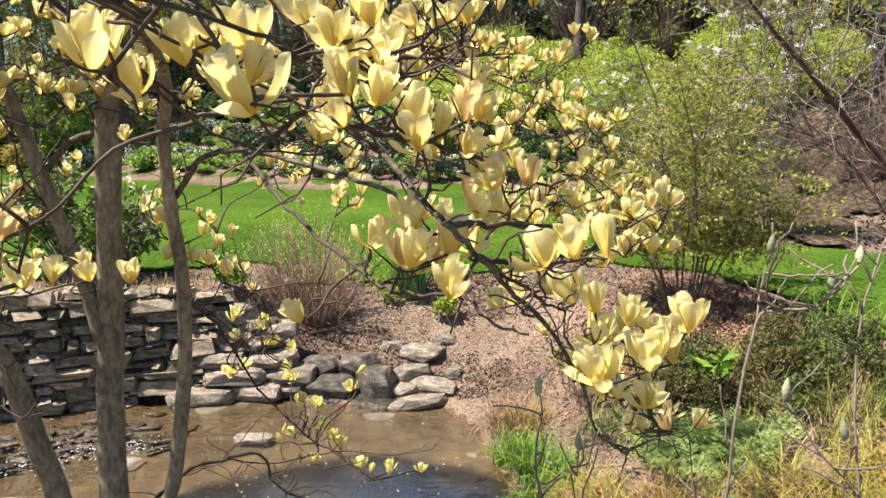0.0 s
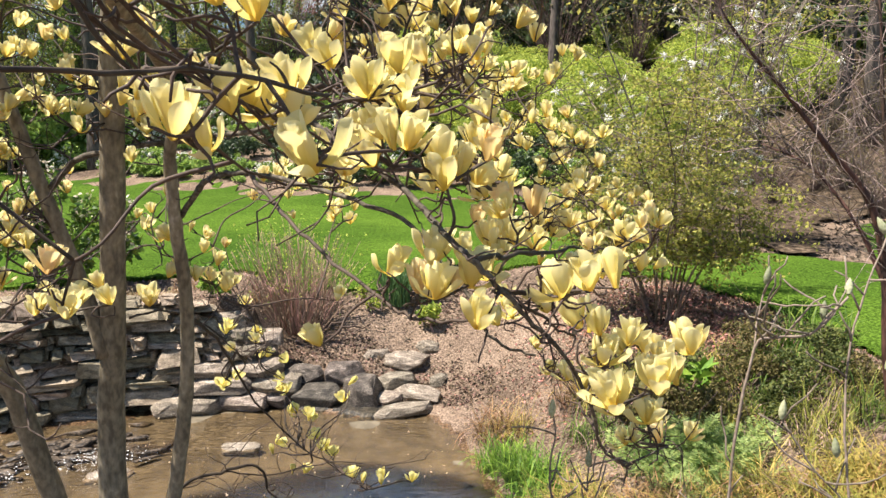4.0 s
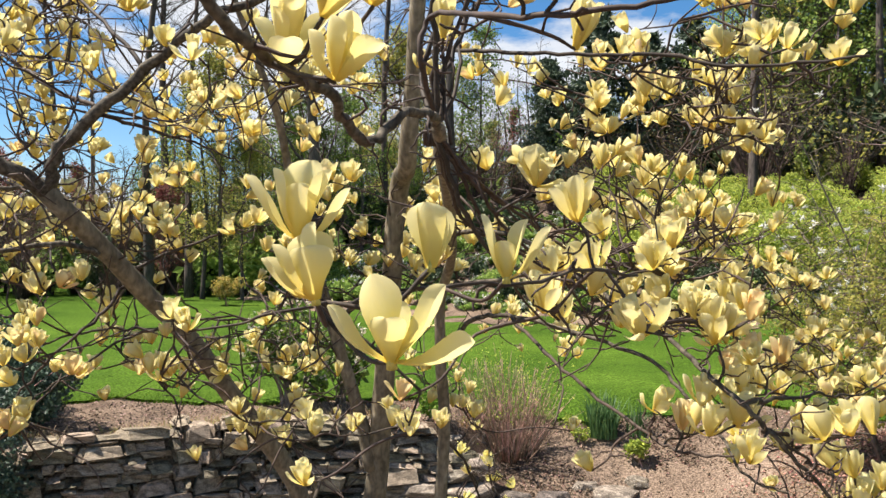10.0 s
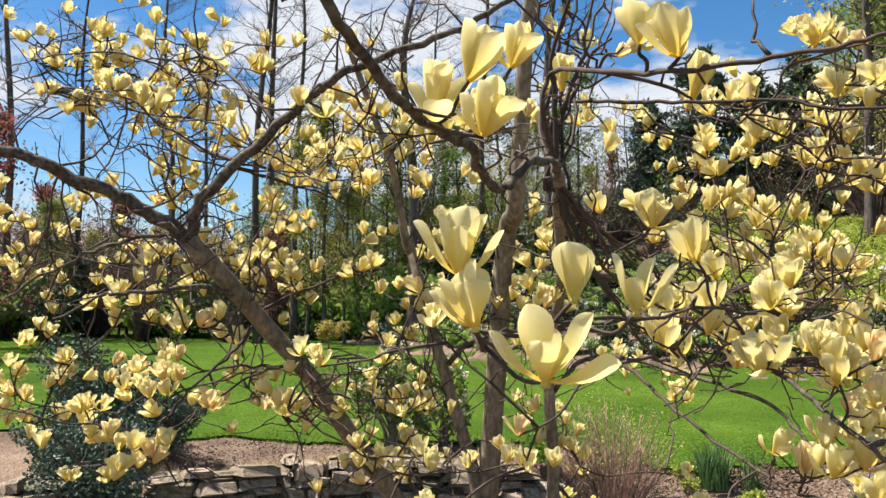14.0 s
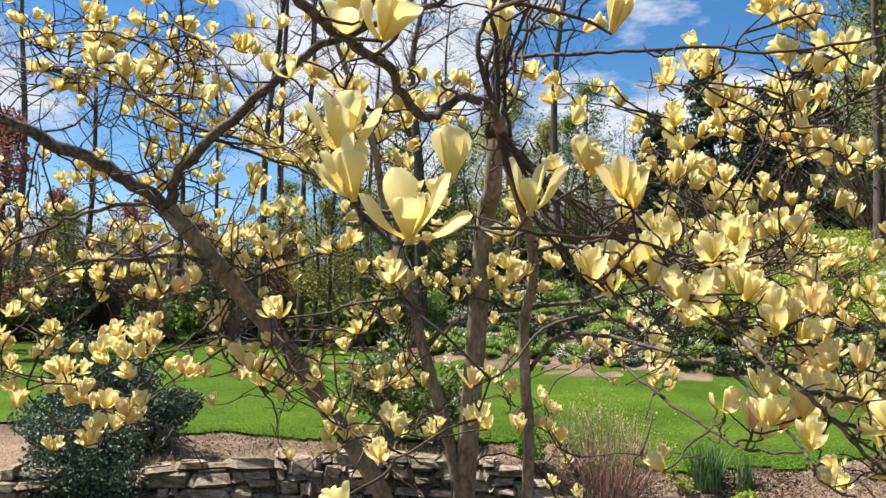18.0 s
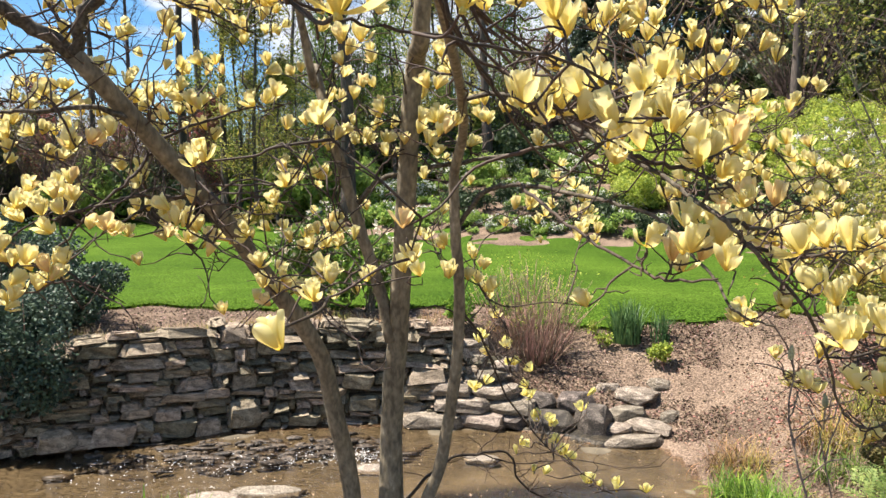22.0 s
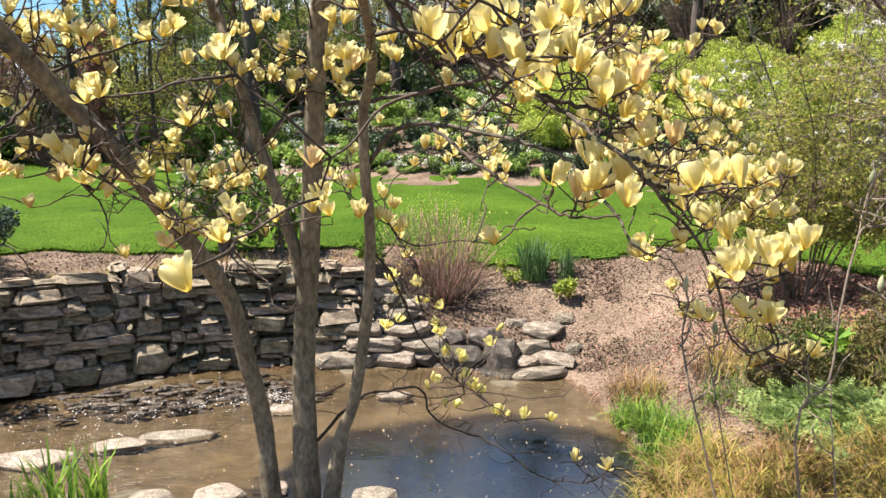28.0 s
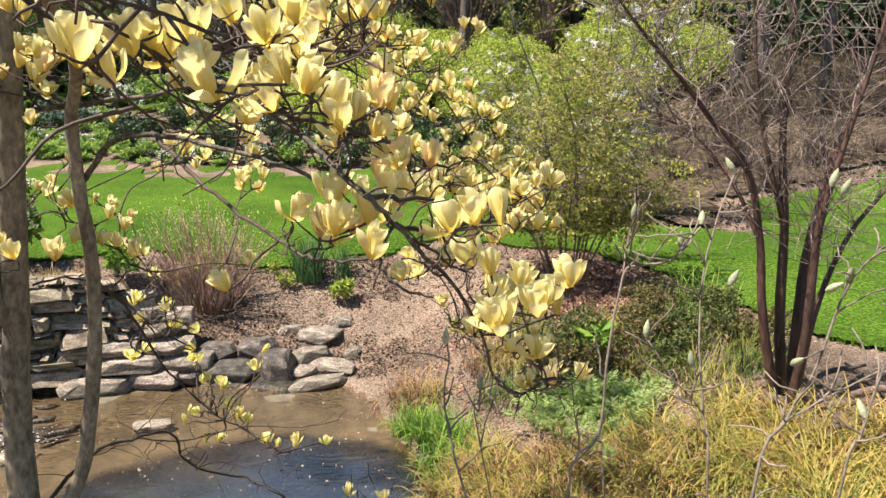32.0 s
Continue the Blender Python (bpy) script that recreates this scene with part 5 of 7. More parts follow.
LEFT_B = [(-3.34, 2.35, 2.66), (-3.24, 2.05, 2.45), (-3.04, 2.47, 2.51), (-2.70, 2.25, 2.49), (-2.66, 2.37, 2.55), (-2.43, 2.34, 2.52), (-2.27, 2.41, 2.47), (-2.29, 2.51, 2.43), (-2.21, 2.54, 2.44), (-2.70, 1.96, 2.31), (-2.62, 1.99, 2.31), (-2.53, 2.02, 2.32), (-2.62, 2.19, 2.25), (-1.97, 1.57, 2.23), (-1.92, 1.59, 2.25), (-2.96, 1.88, 2.15), (-2.82, 1.94, 2.08), (-3.04, 1.86, 2.06), (-2.95, 2.09, 2.01), (-2.77, 2.15, 2.05), (-2.10, 1.54, 2.04), (-2.12, 1.67, 2.10), (-2.43, 2.08, 2.10), (-2.02, 1.57, 2.02), (-2.28, 1.48, 1.97), (-2.32, 1.60, 1.95), (-2.89, 1.92, 1.97), (-3.00, 1.88, 1.93), (-2.99, 1.89, 1.84), (-3.17, 2.24, 1.81), (-2.26, 1.49, 1.88), (-2.09, 1.43, 1.86), (-1.99, 1.47, 1.84)]
LEFT_C = [(-2.03, 1.58, 1.85), (-2.21, 1.66, 1.75), (-2.31, 1.63, 1.70), (-2.81, 1.98, 1.59), (-1.98, 1.73, 1.96), (-2.22, 2.17, 1.91), (-2.14, 2.18, 2.14), (-2.25, 2.35, 2.01), (-2.06, 2.23, 1.95), (-1.65, 1.71, 1.99), (-1.68, 1.84, 1.96), (-1.91, 2.29, 1.90), (-1.25, 1.18, 2.17)]
UPPER = [(-1.92, 2.60, 1.94), (-1.89, 2.61, 1.88), (-1.84, 2.83, 2.17), (-1.67, 2.90, 2.15), (-1.84, 2.85, 1.90), (-1.74, 2.90, 1.84), (-1.63, 2.93, 1.93), (-1.53, 2.75, 1.84), (-1.58, 2.73, 1.84), (-0.89, 1.91, 1.81), (-1.21, 3.09, 1.86), (-1.09, 2.92, 1.83), (-1.04, 2.94, 1.72), (-0.94, 2.97, 1.78), (-0.92, 2.99, 1.66), (-0.87, 3.02, 1.61), (-1.17, 1.80, 1.79), (-1.46, 2.04, 1.76), (-1.63, 2.53, 1.66), (-1.61, 2.73, 1.70), (-1.77, 2.47, 1.78), (-1.51, 2.03, 1.67), (-0.96, 1.20, 1.82), (-1.07, 2.68, 2.29), (-0.88, 2.21, 2.31), (-0.58, 1.47, 2.57), (-0.41, 0.94, 2.48), (-0.33, 0.88, 2.41), (-0.57, 0.87, 2.74), (-0.24, 1.69, 2.90), (-0.18, 1.81, 2.91), (-0.32, 2.22, 2.90), (-0.31, 2.23, 2.84)]
UPPER_B = [(-0.23, 2.26, 2.83), (-0.30, 2.38, 2.81), (-0.12, 1.75, 2.81), (-0.18, 1.81, 2.94), (-0.04, 1.63, 3.02), (0.04, 1.87, 3.12), (0.12, 1.91, 3.08), (0.12, 1.70, 2.93), (0.15, 1.53, 2.86), (0.02, 1.66, 2.88), (0.01, 1.88, 2.85), (-0.02, 1.79, 2.75), (0.05, 1.68, 2.76), (0.09, 1.92, 2.75), (-0.02, 1.98, 2.75), (0.03, 2.00, 2.75), (0.13, 2.04, 2.73), (0.20, 2.07, 2.72), (-0.31, 2.24, 2.68), (-0.33, 0.69, 2.66), (-0.64, 0.34, 2.57), (-0.68, 1.87, 3.15), (-0.58, 1.91, 3.13), (-0.55, 2.27, 3.01), (-1.28, 2.01, 2.94), (-1.20, 2.04, 2.95), (-1.35, 1.98, 2.93), (-1.68, 2.40, 3.04), (-1.54, 2.45, 2.96), (-1.96, 2.50, 2.89), (-1.41, 1.95, 3.00), (-0.92, 2.66, 3.25)]
LOWER = [(-0.82, 0.73, 1.80), (-0.99, 1.32, 2.27), (-1.48, 1.50, 2.17), (-0.77, 1.33, 2.00), (-0.75, 1.35, 1.91), (0.13, 2.85, 0.55), (-0.02, 2.97, 0.53), (0.29, 1.66, 1.65), (-0.32, 1.69, 1.76), (-2.14, 2.16, 2.42), (-1.98, 2.20, 2.50), (-2.06, 2.16, 2.33), (-2.05, 2.02, 2.11), (-1.92, 2.01, 1.92), (-1.84, 2.02, 1.90), (-1.78, 2.02, 1.88), (-1.61, 2.06, 1.93), (-1.46, 1.99, 2.05), (-1.43, 2.01, 2.11), (-1.46, 1.86, 1.83), (-1.62, 2.45, 1.88), (-1.53, 2.46, 1.85), (-1.43, 2.49, 1.92), (-1.23, 1.89, 1.82), (-1.28, 1.87, 1.73), (-1.26, 2.66, 2.25), (-1.04, 2.69, 2.25), (-1.29, 2.69, 2.44), (-1.36, 2.66, 2.31), (-1.09, 2.67, 2.15), (-1.05, 2.72, 2.43), (-0.90, 2.72, 2.29), (-0.58, 2.56, 2.28)]
LOWER_B = [(-1.03, 3.71, 1.52), (-1.00, 3.65, 1.17), (-0.89, 3.68, 1.21)]
NEAR = [(-0.56, 0.28, 2.53), (-0.59, 0.32, 2.61), (-0.55, 0.38, 2.64), (-0.34, 0.40, 2.64), (-0.39, 0.43, 2.67)]


def nearest_limb(p, high=None):
    best, at = 1e9, None
    for q, r in limb_points:
        d = (q - p).length + (0.25 * max(0, q.z - p.z))
        if d < best and d > 0.02:
            best, at = d, q
    return at


TWIGS = []


FAR_BLOOM, FAR_TWIG = ([], [], []), ([], [])


def bloom(p, pool, rng, tilt=28, scale=1.0, lean=None, twig=True, lone=True):
    p = Vector(p)
    a = rng.uniform(0, 360)
    tx, ty = rng.gauss(0, tilt * 0.6), rng.gauss(0, tilt * 0.6)
    if lean:
        tx, ty, a = lean
    m = pose(*(p - TREE_AT), tx, ty, a) @ Matrix.Scale(scale * rng.uniform(0.9, 1.1), 4)
    me = rng.choice(pool)
    if lone:
        part("flower", me, tree, at=m)
    else:
        add_flower(FAR_BLOOM, me, m)
    if not twig:
        return
    q = nearest_limb(p)
    gap = (p - q).length
    k = [q, q.lerp(p, 0.35) + Vector((rng.uniform(-1, 1), rng.uniform(-1, 1), rng.uniform(-0.6, 0.6))) * gap * 0.12,
         q.lerp(p, 0.7) + Vector((rng.uniform(-1, 1), rng.uniform(-1, 1), rng.uniform(-0.9, 0.3))) * gap * 0.08, p]
    ln = smooth_line(k, 4)
    if lone:
        v, f = tube([x - TREE_AT for x in ln], min(0.005, 0.0028 + gap * 0.005), 0.0026, 6, 0.12, rng)
        part("twig", mesh_of("twig", v, f, M["twig"]), tree)
    else:
        tube([x - TREE_AT for x in ln], min(0.005, 0.0028 + gap * 0.005), 0.0026, 6, 0.12, rng, *FAR_TWIG)
    TWIGS.append(ln)
    if twig == 'fork':
        limb_points.extend((x.copy(), 0.003) for x in ln[2:-2])


rng = random.Random(8)
todo = []
for group in (RIGHT, RIGHT_B, RIGHT_C, RIGHT_LOW, MIDDLE, LEFT, LEFT_B, LEFT_C, UPPER, UPPER_B, LOWER, LOWER_B):
    far = group in (LEFT, LEFT_B, LEFT_C, UPPER, UPPER_B, LOWER, LOWER_B, RIGHT_LOW)
    todo += [((nearest_limb(Vector(p)) - Vector(p)).length, p, 0.70 if far and p[1] > 1.0 else 0.9) for p in group]
for gap, p, size in sorted(todo):
    bloom(p, BLUSH if rng.random() < 0.12 and p[1] > 1.3 else BLOOMS, rng, scale=size, twig="fork", lone=p[1] < 2.75)
# second flowers beside those of the dense right-hand sprays
for p in (*RIGHT, *RIGHT_B, *RIGHT_C):
    for _ in range(3 if p[1] > 1.2 else 1):
        if rng.random() < 0.75:
            s = 0.035 + 0.02 * p[1]
            bloom((p[0] + rng.gauss(0, s), p[1] + rng.uniform(0.0, 2.5 * s), p[2] + rng.gauss(0, s * 0.7)), BLUSH if rng.random() < 0.10 and p[1] > 1.3 else BLOOMS, rng, scale=rng.uniform(0.7, 0.92), twig="fork", lone=p[1] < 2.0)
for p in HANGING:
    bloom(p, SMALL, rng, 40)
    if rng.random() < 0.7:
        bloom((p[0] + rng.gauss(0, 0.035), p[1] + rng.gauss(0, 0.04), p[2] + rng.gauss(0.01, 0.03)), SMALL, rng, 40)
for p in NEAR:
    bloom(p, BLOOMS, rng, 18, 0.74)
tagged(part("far_bloom", petal_mesh("far_bloom", *FAR_BLOOM, M["petal"]), tree, "pale yellow flowers on the far side of the crown"), kind="stuff")
tagged(part("far_twigwork", mesh_of("far_twigwork", *FAR_TWIG, M["twig"]), tree), kind="stuff")


# the open flowers closest to the path, petal by petal
def big_bloom(p, lean, petals, size, mat="petal"):
    """petals: how far each leans out, where it points, its length and width against the usual."""
    r = random.Random(int(p[0] * 1000) & 255)
    me = mesh_of("flower", *tube([Vector((0, 0, -0.006)), Vector((0, 0, 0.004)), Vector((0, 0, 0.016)), Vector((0, 0, 0.024))], 0.006, 0.002, 8), M["stamen"])
    fl = part("flower", me, tree, "wide open pale yellow magnolia flower", pose(*(Vector(p) - TREE_AT), *lean) @ Matrix.Scale(size, 4))
    for op, turn, ln, wd in petals:
        part("petal", petal_mesh("petal", *tepal(0.088 * ln, 0.042 * wd, op, radians(turn), 0.36, r, nv=9), M[mat]), fl)
    q = nearest_limb(Vector(p))
    ln = smooth_line([q, q.lerp(Vector(p), 0.5) + Vector((0.01, 0, -0.02)), Vector(p)], 4)
    v, f = tube([x - TREE_AT for x in ln], 0.0026, 0.0024, 6, 0.12, r)
    part("twig", mesh_of("twig", v, f, M["twig"]), tree)


big_bloom((-0.455, 0.125, 2.262), (16, -4, 10), ((14, 120, 1.0, 0.98), (50, 172, 0.95, 0.82), (38, 15, 1.05, 0.98), (84, 345, 1.0, 1.0), (16, 265, 0.62, 0.85), (40, 80, 0.7, 0.9)), 0.84)
big_bloom((-0.55, 0.163, 2.362), (4, 0, 30), ((46, 160, 1.05, 0.95), (24, 170, 0.95, 1.1), (8, 60, 1.02, 1.15), (20, 330, 0.95, 0.8), (54, 325, 0.95, 0.5), (18, 260, 0.75, 0.9)), 0.80)
big_bloom((-0.530, 0.150, 2.310), (8, -8, 0), ((10, 110, 0.95, 1.35), (46, 190, 0.92, 1.0), (10, 0, 1.08, 0.8), (26, 205, 0.95, 1.0), (18, 265, 0.8, 1.5)), 0.72)
big_bloom((-0.443, 0.215, 2.338), (-2, 2, 0), ((6, 265, 0.95, 1.5), (5, 90, 0.92, 1.3)), 0.72)
big_bloom((-0.395, 0.391, 2.323), (-2, 0, 0), ((22, 185, 1.0, 0.8), (20, 30, 0.9, 0.85), (52, 355, 0.98, 0.7), (8, 270, 0.55, 0.7)), 0.90)

# crooked bare twigs and the many small flowers of the outer crown
rng = random.Random(17)
v, f, OUTER = [], [], ([], [], [])
lp = [q for q in limb_points if q[0].z > 1.7]
mini = [flower_mesh(k, 260 + i, M["petal"], 0.70, False) for i, k in enumerate(("slim", "open", "cup", "slim", "cup"))]


def wander(p, d, steps, lo, hi, crook):
    """A crooked line of short steps."""
    ln = [p.copy()]
    for _ in range(steps):
        d = (d + Vector((rng.gauss(0, crook), rng.gauss(0, crook), rng.gauss(0.05, crook)))).normalized()
        p = p + d * rng.uniform(lo, hi)
        ln.append(p.copy())
    return ln


for k in range(1900):
    q, r = lp[rng.randrange(len(lp))]
    if (q.y < 1.5 and q.x > -1.6) or (q.x > -0.9 and q.z < 2.3):
        continue
    if (q.z < 2.35 or q.x > -0.7) and rng.random() < 0.6:
        continue
    ln = wander(q, Vector((rng.gauss(0, 1) - 0.2, rng.gauss(0, 0.8) + 0.25, rng.gauss(0.25, 0.7))).normalized(), rng.randrange(4, 9), 0.035, 0.085, 0.36)
    p = ln[-1]
    tube([x - TREE_AT for x in ln], 0.0044, 0.0017, 5, 0.2, rng, v, f)
    for x in ln[1:-1]:
        if rng.random() < 0.4:
            spur = wander(x, Vector((rng.gauss(0, 1), rng.gauss(0, 1), rng.gauss(0.3, 0.7))).normalized(), rng.randrange(2, 5), 0.012, 0.035, 0.5)
            tube([y - TREE_AT for y in spur], 0.0024, 0.0014, 4, 0.2, rng, v, f)
    if p.y > 1.9 and rng.random() < (0.82 if p.z > 2.3 else 0.25):
        for w in range(rng.choice((1, 2, 2, 3)) if p.z > 2.3 else 1):
            c = (p if w == 0 else ln[-2] + Vector((rng.gauss(0, 0.03), rng.gauss(0, 0.03), 0.015))) - TREE_AT
            add_flower(OUTER, rng.choice(mini), pose(*c, rng.gauss(0, 22), rng.gauss(0, 22), rng.uniform(0, 360)) @ Matrix.Scale(rng.uniform(0.8, 1.1), 4))
# short crooked spurs along the flowering limbs
lp = [q for q in limb_points if q[0].x > -1.1 and q[0].z > 1.3 and q[1] < 0.016]
for k in range(700):
    q, r = lp[rng.randrange(len(lp))]
    ln = wander(q, Vector((rng.gauss(0, 1), rng.gauss(0, 1), rng.gauss(0.2, 0.9))).normalized(), rng.randrange(4, 9), 0.008, 0.022, 0.5)
    tube([x - TREE_AT for x in ln], 0.0028, 0.0016, 5, 0.25, rng, v, f)
# fine side twigs on the low boughs over the water
lp = [q for q in limb_points if q[0].x > -1.2 and q[0].z < 1.3 and q[1] < 0.012]
for k in range(170):
    q, r = lp[rng.randrange(len(lp))]
    ln = wander(q, Vector((rng.gauss(0.4, 0.8), rng.gauss(0.1, 0.8), rng.gauss(0.1, 0.6))).normalized(), rng.randrange(3, 8), 0.02, 0.05, 0.35)
    tube([x - TREE_AT for x in ln], 0.0026, 0.0012, 4, 0.2, rng, v, f)
# close companions of the flowers
for k, p in enumerate((*CROWN, *CROWN_B, *CROWN, *CROWN_B, *RIGHT, *RIGHT_B, *LEFT, *LEFT_B, *LEFT_C, *LEFT, *LEFT_B, *LEFT_C, *LEFT, *LEFT_B, *LEFT_C, *UPPER, *UPPER_B, *UPPER)):
    p = Vector(p)
    if k >= 2 * (len(CROWN) + len(CROWN_B)) and (p.y < 1.4 or rng.random() < 0.2):
        continue
    c = p - TREE_AT + Vector((rng.gauss(0, 0.05), rng.gauss(0, 0.07), rng.gauss(0, 0.035)))
    add_flower(OUTER, rng.choice(mini), pose(*c, rng.gauss(0, 25), rng.gauss(0, 25), rng.uniform(0, 360)))
tagged(part("twigwork", mesh_of("twigwork", v, f, M["twig"]), tree, "crooked dark twigs"), kind="stuff")
tagged(part("outer_bloom", petal_mesh("outer_bloom", *OUTER, M["petal"]), tree, "pale yellow flowers of the outer crown"), kind="stuff")


# ---------- shrubs, grasses and plants near the creek ----------
def clump(name, label, cat, x, y, mat, n, r, h, width, lean, seed, group="", z=None, second=None):
    rg = random.Random(seed)
    spots = []
    for _ in range(n):
        a, q = rg.uniform(0, 6.283), r * 0.55 * rg.random() ** 0.6
        spots.append((math.cos(a) * q, math.sin(a) * q, 0))
    v, f = blades(spots, h, width, lean, rg, 5, 0.9)
    t = thing(name, label, cat, (x, y, (gz(x, y) if z is None else z) - 0.01), group)
    tagged(part("foliage", mesh_of("foliage", v, f, mat, False), t), kind="stuff")
    if second:
        v, f = blades([(p[0] * 1.15, p[1] * 1.15, 0) for p in spots[::2]], h * 0.85, width, lean * 1.1, rg, 5, 0.9)
        tagged(part("old_leaves", mesh_of("old_leaves", v, f, second, False), t), kind="stuff")
    return t


def shrub(name, label, cat, x, y, size, n, leaf, mat, seed, stems=9, stem_mat="stem", group="", lift=0.55, lumps=9, extra=None, z=None, flat=1.0, thick=1.0):
    """A bush of half-size `size`: stems from one foot and a loose crown of leaves."""
    rg = random.Random(seed)
    t = thing(name, label, cat, (x, y, (gz(x, y) if z is None else z)), group)
    mid = Vector((0, 0, size[2] * lift * 2))
    sp = [p + mid for p in puffs(n, size, rg, lumps, flat=flat)]
    sp = [p if p.z > 0.02 else Vector((p.x, p.y, 0.02 + rg.random() * 0.1)) for p in sp]
    if stems:
        v, f = [], []
        for _ in range(stems):
            e = sp[rg.randrange(len(sp))]
            ln = smooth_line([Vector((rg.uniform(-0.08, 0.08), rg.uniform(-0.08, 0.08), -0.04)) * 1.0, Vector((e.x * 0.35, e.y * 0.35, e.z * 0.5)), e], 4)
            tube(ln if thick == 1.0 else ln[::2], (0.012 * size[2] + 0.004) * thick, 0.003 * thick, 5 if thick == 1.0 else 3, 0.1, rg, v, f)
        tagged(part("stemwork", mesh_of("stemwork", v, f, M[stem_mat]), t), kind="stuff")
    tagged(part("foliage", mesh_of("foliage", *leaves(sp, leaf, rg), M[mat], False), t), kind="stuff")
    if extra:
        m2, k, s2 = extra
        sp2 = [p * 1.04 for p in rg.sample(sp, min(k, len(sp)))]
        tagged(part("blossom", mesh_of("blossom", *leaves([q + Vector((rg.gauss(0, s2 * 0.5), rg.gauss(0, s2 * 0.5), rg.gauss(0, s2 * 0.5))) for q in sp2 for _ in range(5)], s2, rg), M[m2], False), t), kind="stuff")
    return t


# brown twiggy shrub on the bank
rg = random.Random(31)
t = thing("twig_shrub", "dense upright brown twiggy shrub just leafing out", "shrub", (-1.2, 7.05, gz(-1.2, 7.05)))
v, f, tips = [], [], []
for k in range(210):
    a, r = rg.uniform(0, 6.283), rg.random() ** 0.5
    b = Vector((math.cos(a) * r * 0.24, math.sin(a) * r * 0.2, -0.03))
    h = rg.uniform(0.42, 1.08) * (1.08 - 0.3 * r)
    e = Vector((b.x * 2.3 + rg.gauss(0, 0.10), b.y * 2.2 + rg.gauss(0, 0.10), h))
    m = b.lerp(e, 0.5) + Vector((rg.gauss(0, 0.035), rg.gauss(0, 0.035), 0.03))
    ln = smooth_line([b, m, e], 3)
    tube(ln, 0.0046, 0.0018, 4, 0.1, rg, v, f)
    for _ in range(2):
        q = ln[rg.randrange(2, len(ln) - 1)]
        o = q + Vector((rg.gauss(0, 0.06), rg.gauss(0, 0.06), rg.uniform(0.05, 0.16)))
        tube([q, q.lerp(o, 0.5) + Vector((0, 0, -0.01)), o], 0.0022, 0.0012, 3, 0.1, rg, v, f)
    tips += [ln[-1] + Vector((rg.gauss(0, 0.04), rg.gauss(0, 0.04), rg.gauss(0, 0.08))) for _ in range(5)]
tagged(part("stemwork", mesh_of("stemwork", v, f, M["stem"]), t), kind="stuff")
tagged(part("foliage", mesh_of("foliage", *leaves(tips, 0.015, rg), M["lime"], False), t, "tiny yellow-green new leaves"), kind="stuff")

clump("daffodil_clump", "upright blue-green daffodil leaves without flowers", "plant", -0.3, 7.28, M["daffodil"], 210, 0.27, 0.43, 0.016, 0.42, 41)
clump("daffodil_clump", "upright blue-green daffodil leaves without flowers", "plant", 0.03, 7.32, M["daffodil"], 60, 0.17, 0.33, 0.015, 0.45, 42)
shrub("small_shrub", "low bright yellow-green leafy perennial on the bank", "plant", 0.02, 6.98, (0.11, 0.10, 0.13), 380, 0.03, "lime", 43, 5, lift=0.42)
shrub("small_shrub", "low bright yellow-green leafy perennial on the bank", "plant", -0.5, 7.1, (0.10, 0.08, 0.09), 140, 0.024, "lime", 44, 4)
shrub("small_shrub", "low bright yellow-green leafy perennial on the bank", "plant", -0.62, 7.25, (0.10, 0.08, 0.09), 110, 0.022, "lime", 45, 4)
shrub("small_shrub", "bright green rounded plant behind the wall's end", "plant", -1.85, 6.55, (0.17, 0.14, 0.15), 500, 0.03, "fresh", 46, 4)
shrub("evergreen_shrub", "dark evergreen shrub with pale cream blossom tassels behind the wall", "shrub", -3.35, 6.75, (0.5, 0.45, 0.55), 2000, 0.04, "green", 47, 26, "greybark", extra=("cream", 120, 0.03))
shrub("evergreen_shrub", "dark evergreen shrub with pale cream blossom tassels behind the wall", "shrub", -2.9, 6.95, (0.35, 0.35, 0.42), 900, 0.045, "green", 48, 18, "greybark", extra=("cream", 60, 0.03))
shrub("juniper", "large dense dark blue-green evergreen shrub at the wall's end", "shrub", -5.4, 5.15, (0.85, 0.75, 0.42), 15000, 0.026, "bluegreen", 49, 14, lumps=16, z=0.75, lift=0.42)
shrub("juniper", "tall feathery dark blue-green evergreen shrub behind the wall", "shrub", -6.0, 5.6, (0.7, 0.6, 0.62), 9000, 0.026, "bluegreen", 53, 12, lumps=14, z=0.85, lift=0.45)
shrub("juniper", "dark blue-green evergreen shrub spilling over the wall", "shrub", -4.98, 4.55, (0.52, 0.5, 0.6), 9000, 0.026, "bluegreen", 50, 10, lumps=12, z=0.18, lift=0.42)
clump("iris_clump", "fresh green sword-shaped iris leaves at the water", "plant", -2.72, 3.12, M["fresh"], 60, 0.34, 0.40, 0.022, 0.5, 51, z=0.02)
clump("iris_clump", "fresh green sword-shaped iris leaves at the water", "plant", -2.95, 3.05, M["green"], 30, 0.22, 0.30, 0.02, 0.6, 52, z=0.02)
rg = random.Random(55)
for k in range(64):
    x = rg.uniform(-5.2, -1.6)
    y = float(np.interp(x, [-5.6, -4.36, -3.59, -2.4, -1.42], [4.0, 5.05, 5.8, 6.35, 6.6])) + rg.uniform(0.1, 0.55)
    clump("dry_tuft", "dry straw-coloured grass tuft behind the wall's top", "grass clump", x, y, M[rg.choice(("straw", "hay", "hay", "olive"))], 46, 0.24, 0.15, 0.006, 1.4, 600 + k, "dry tufts on the wall")
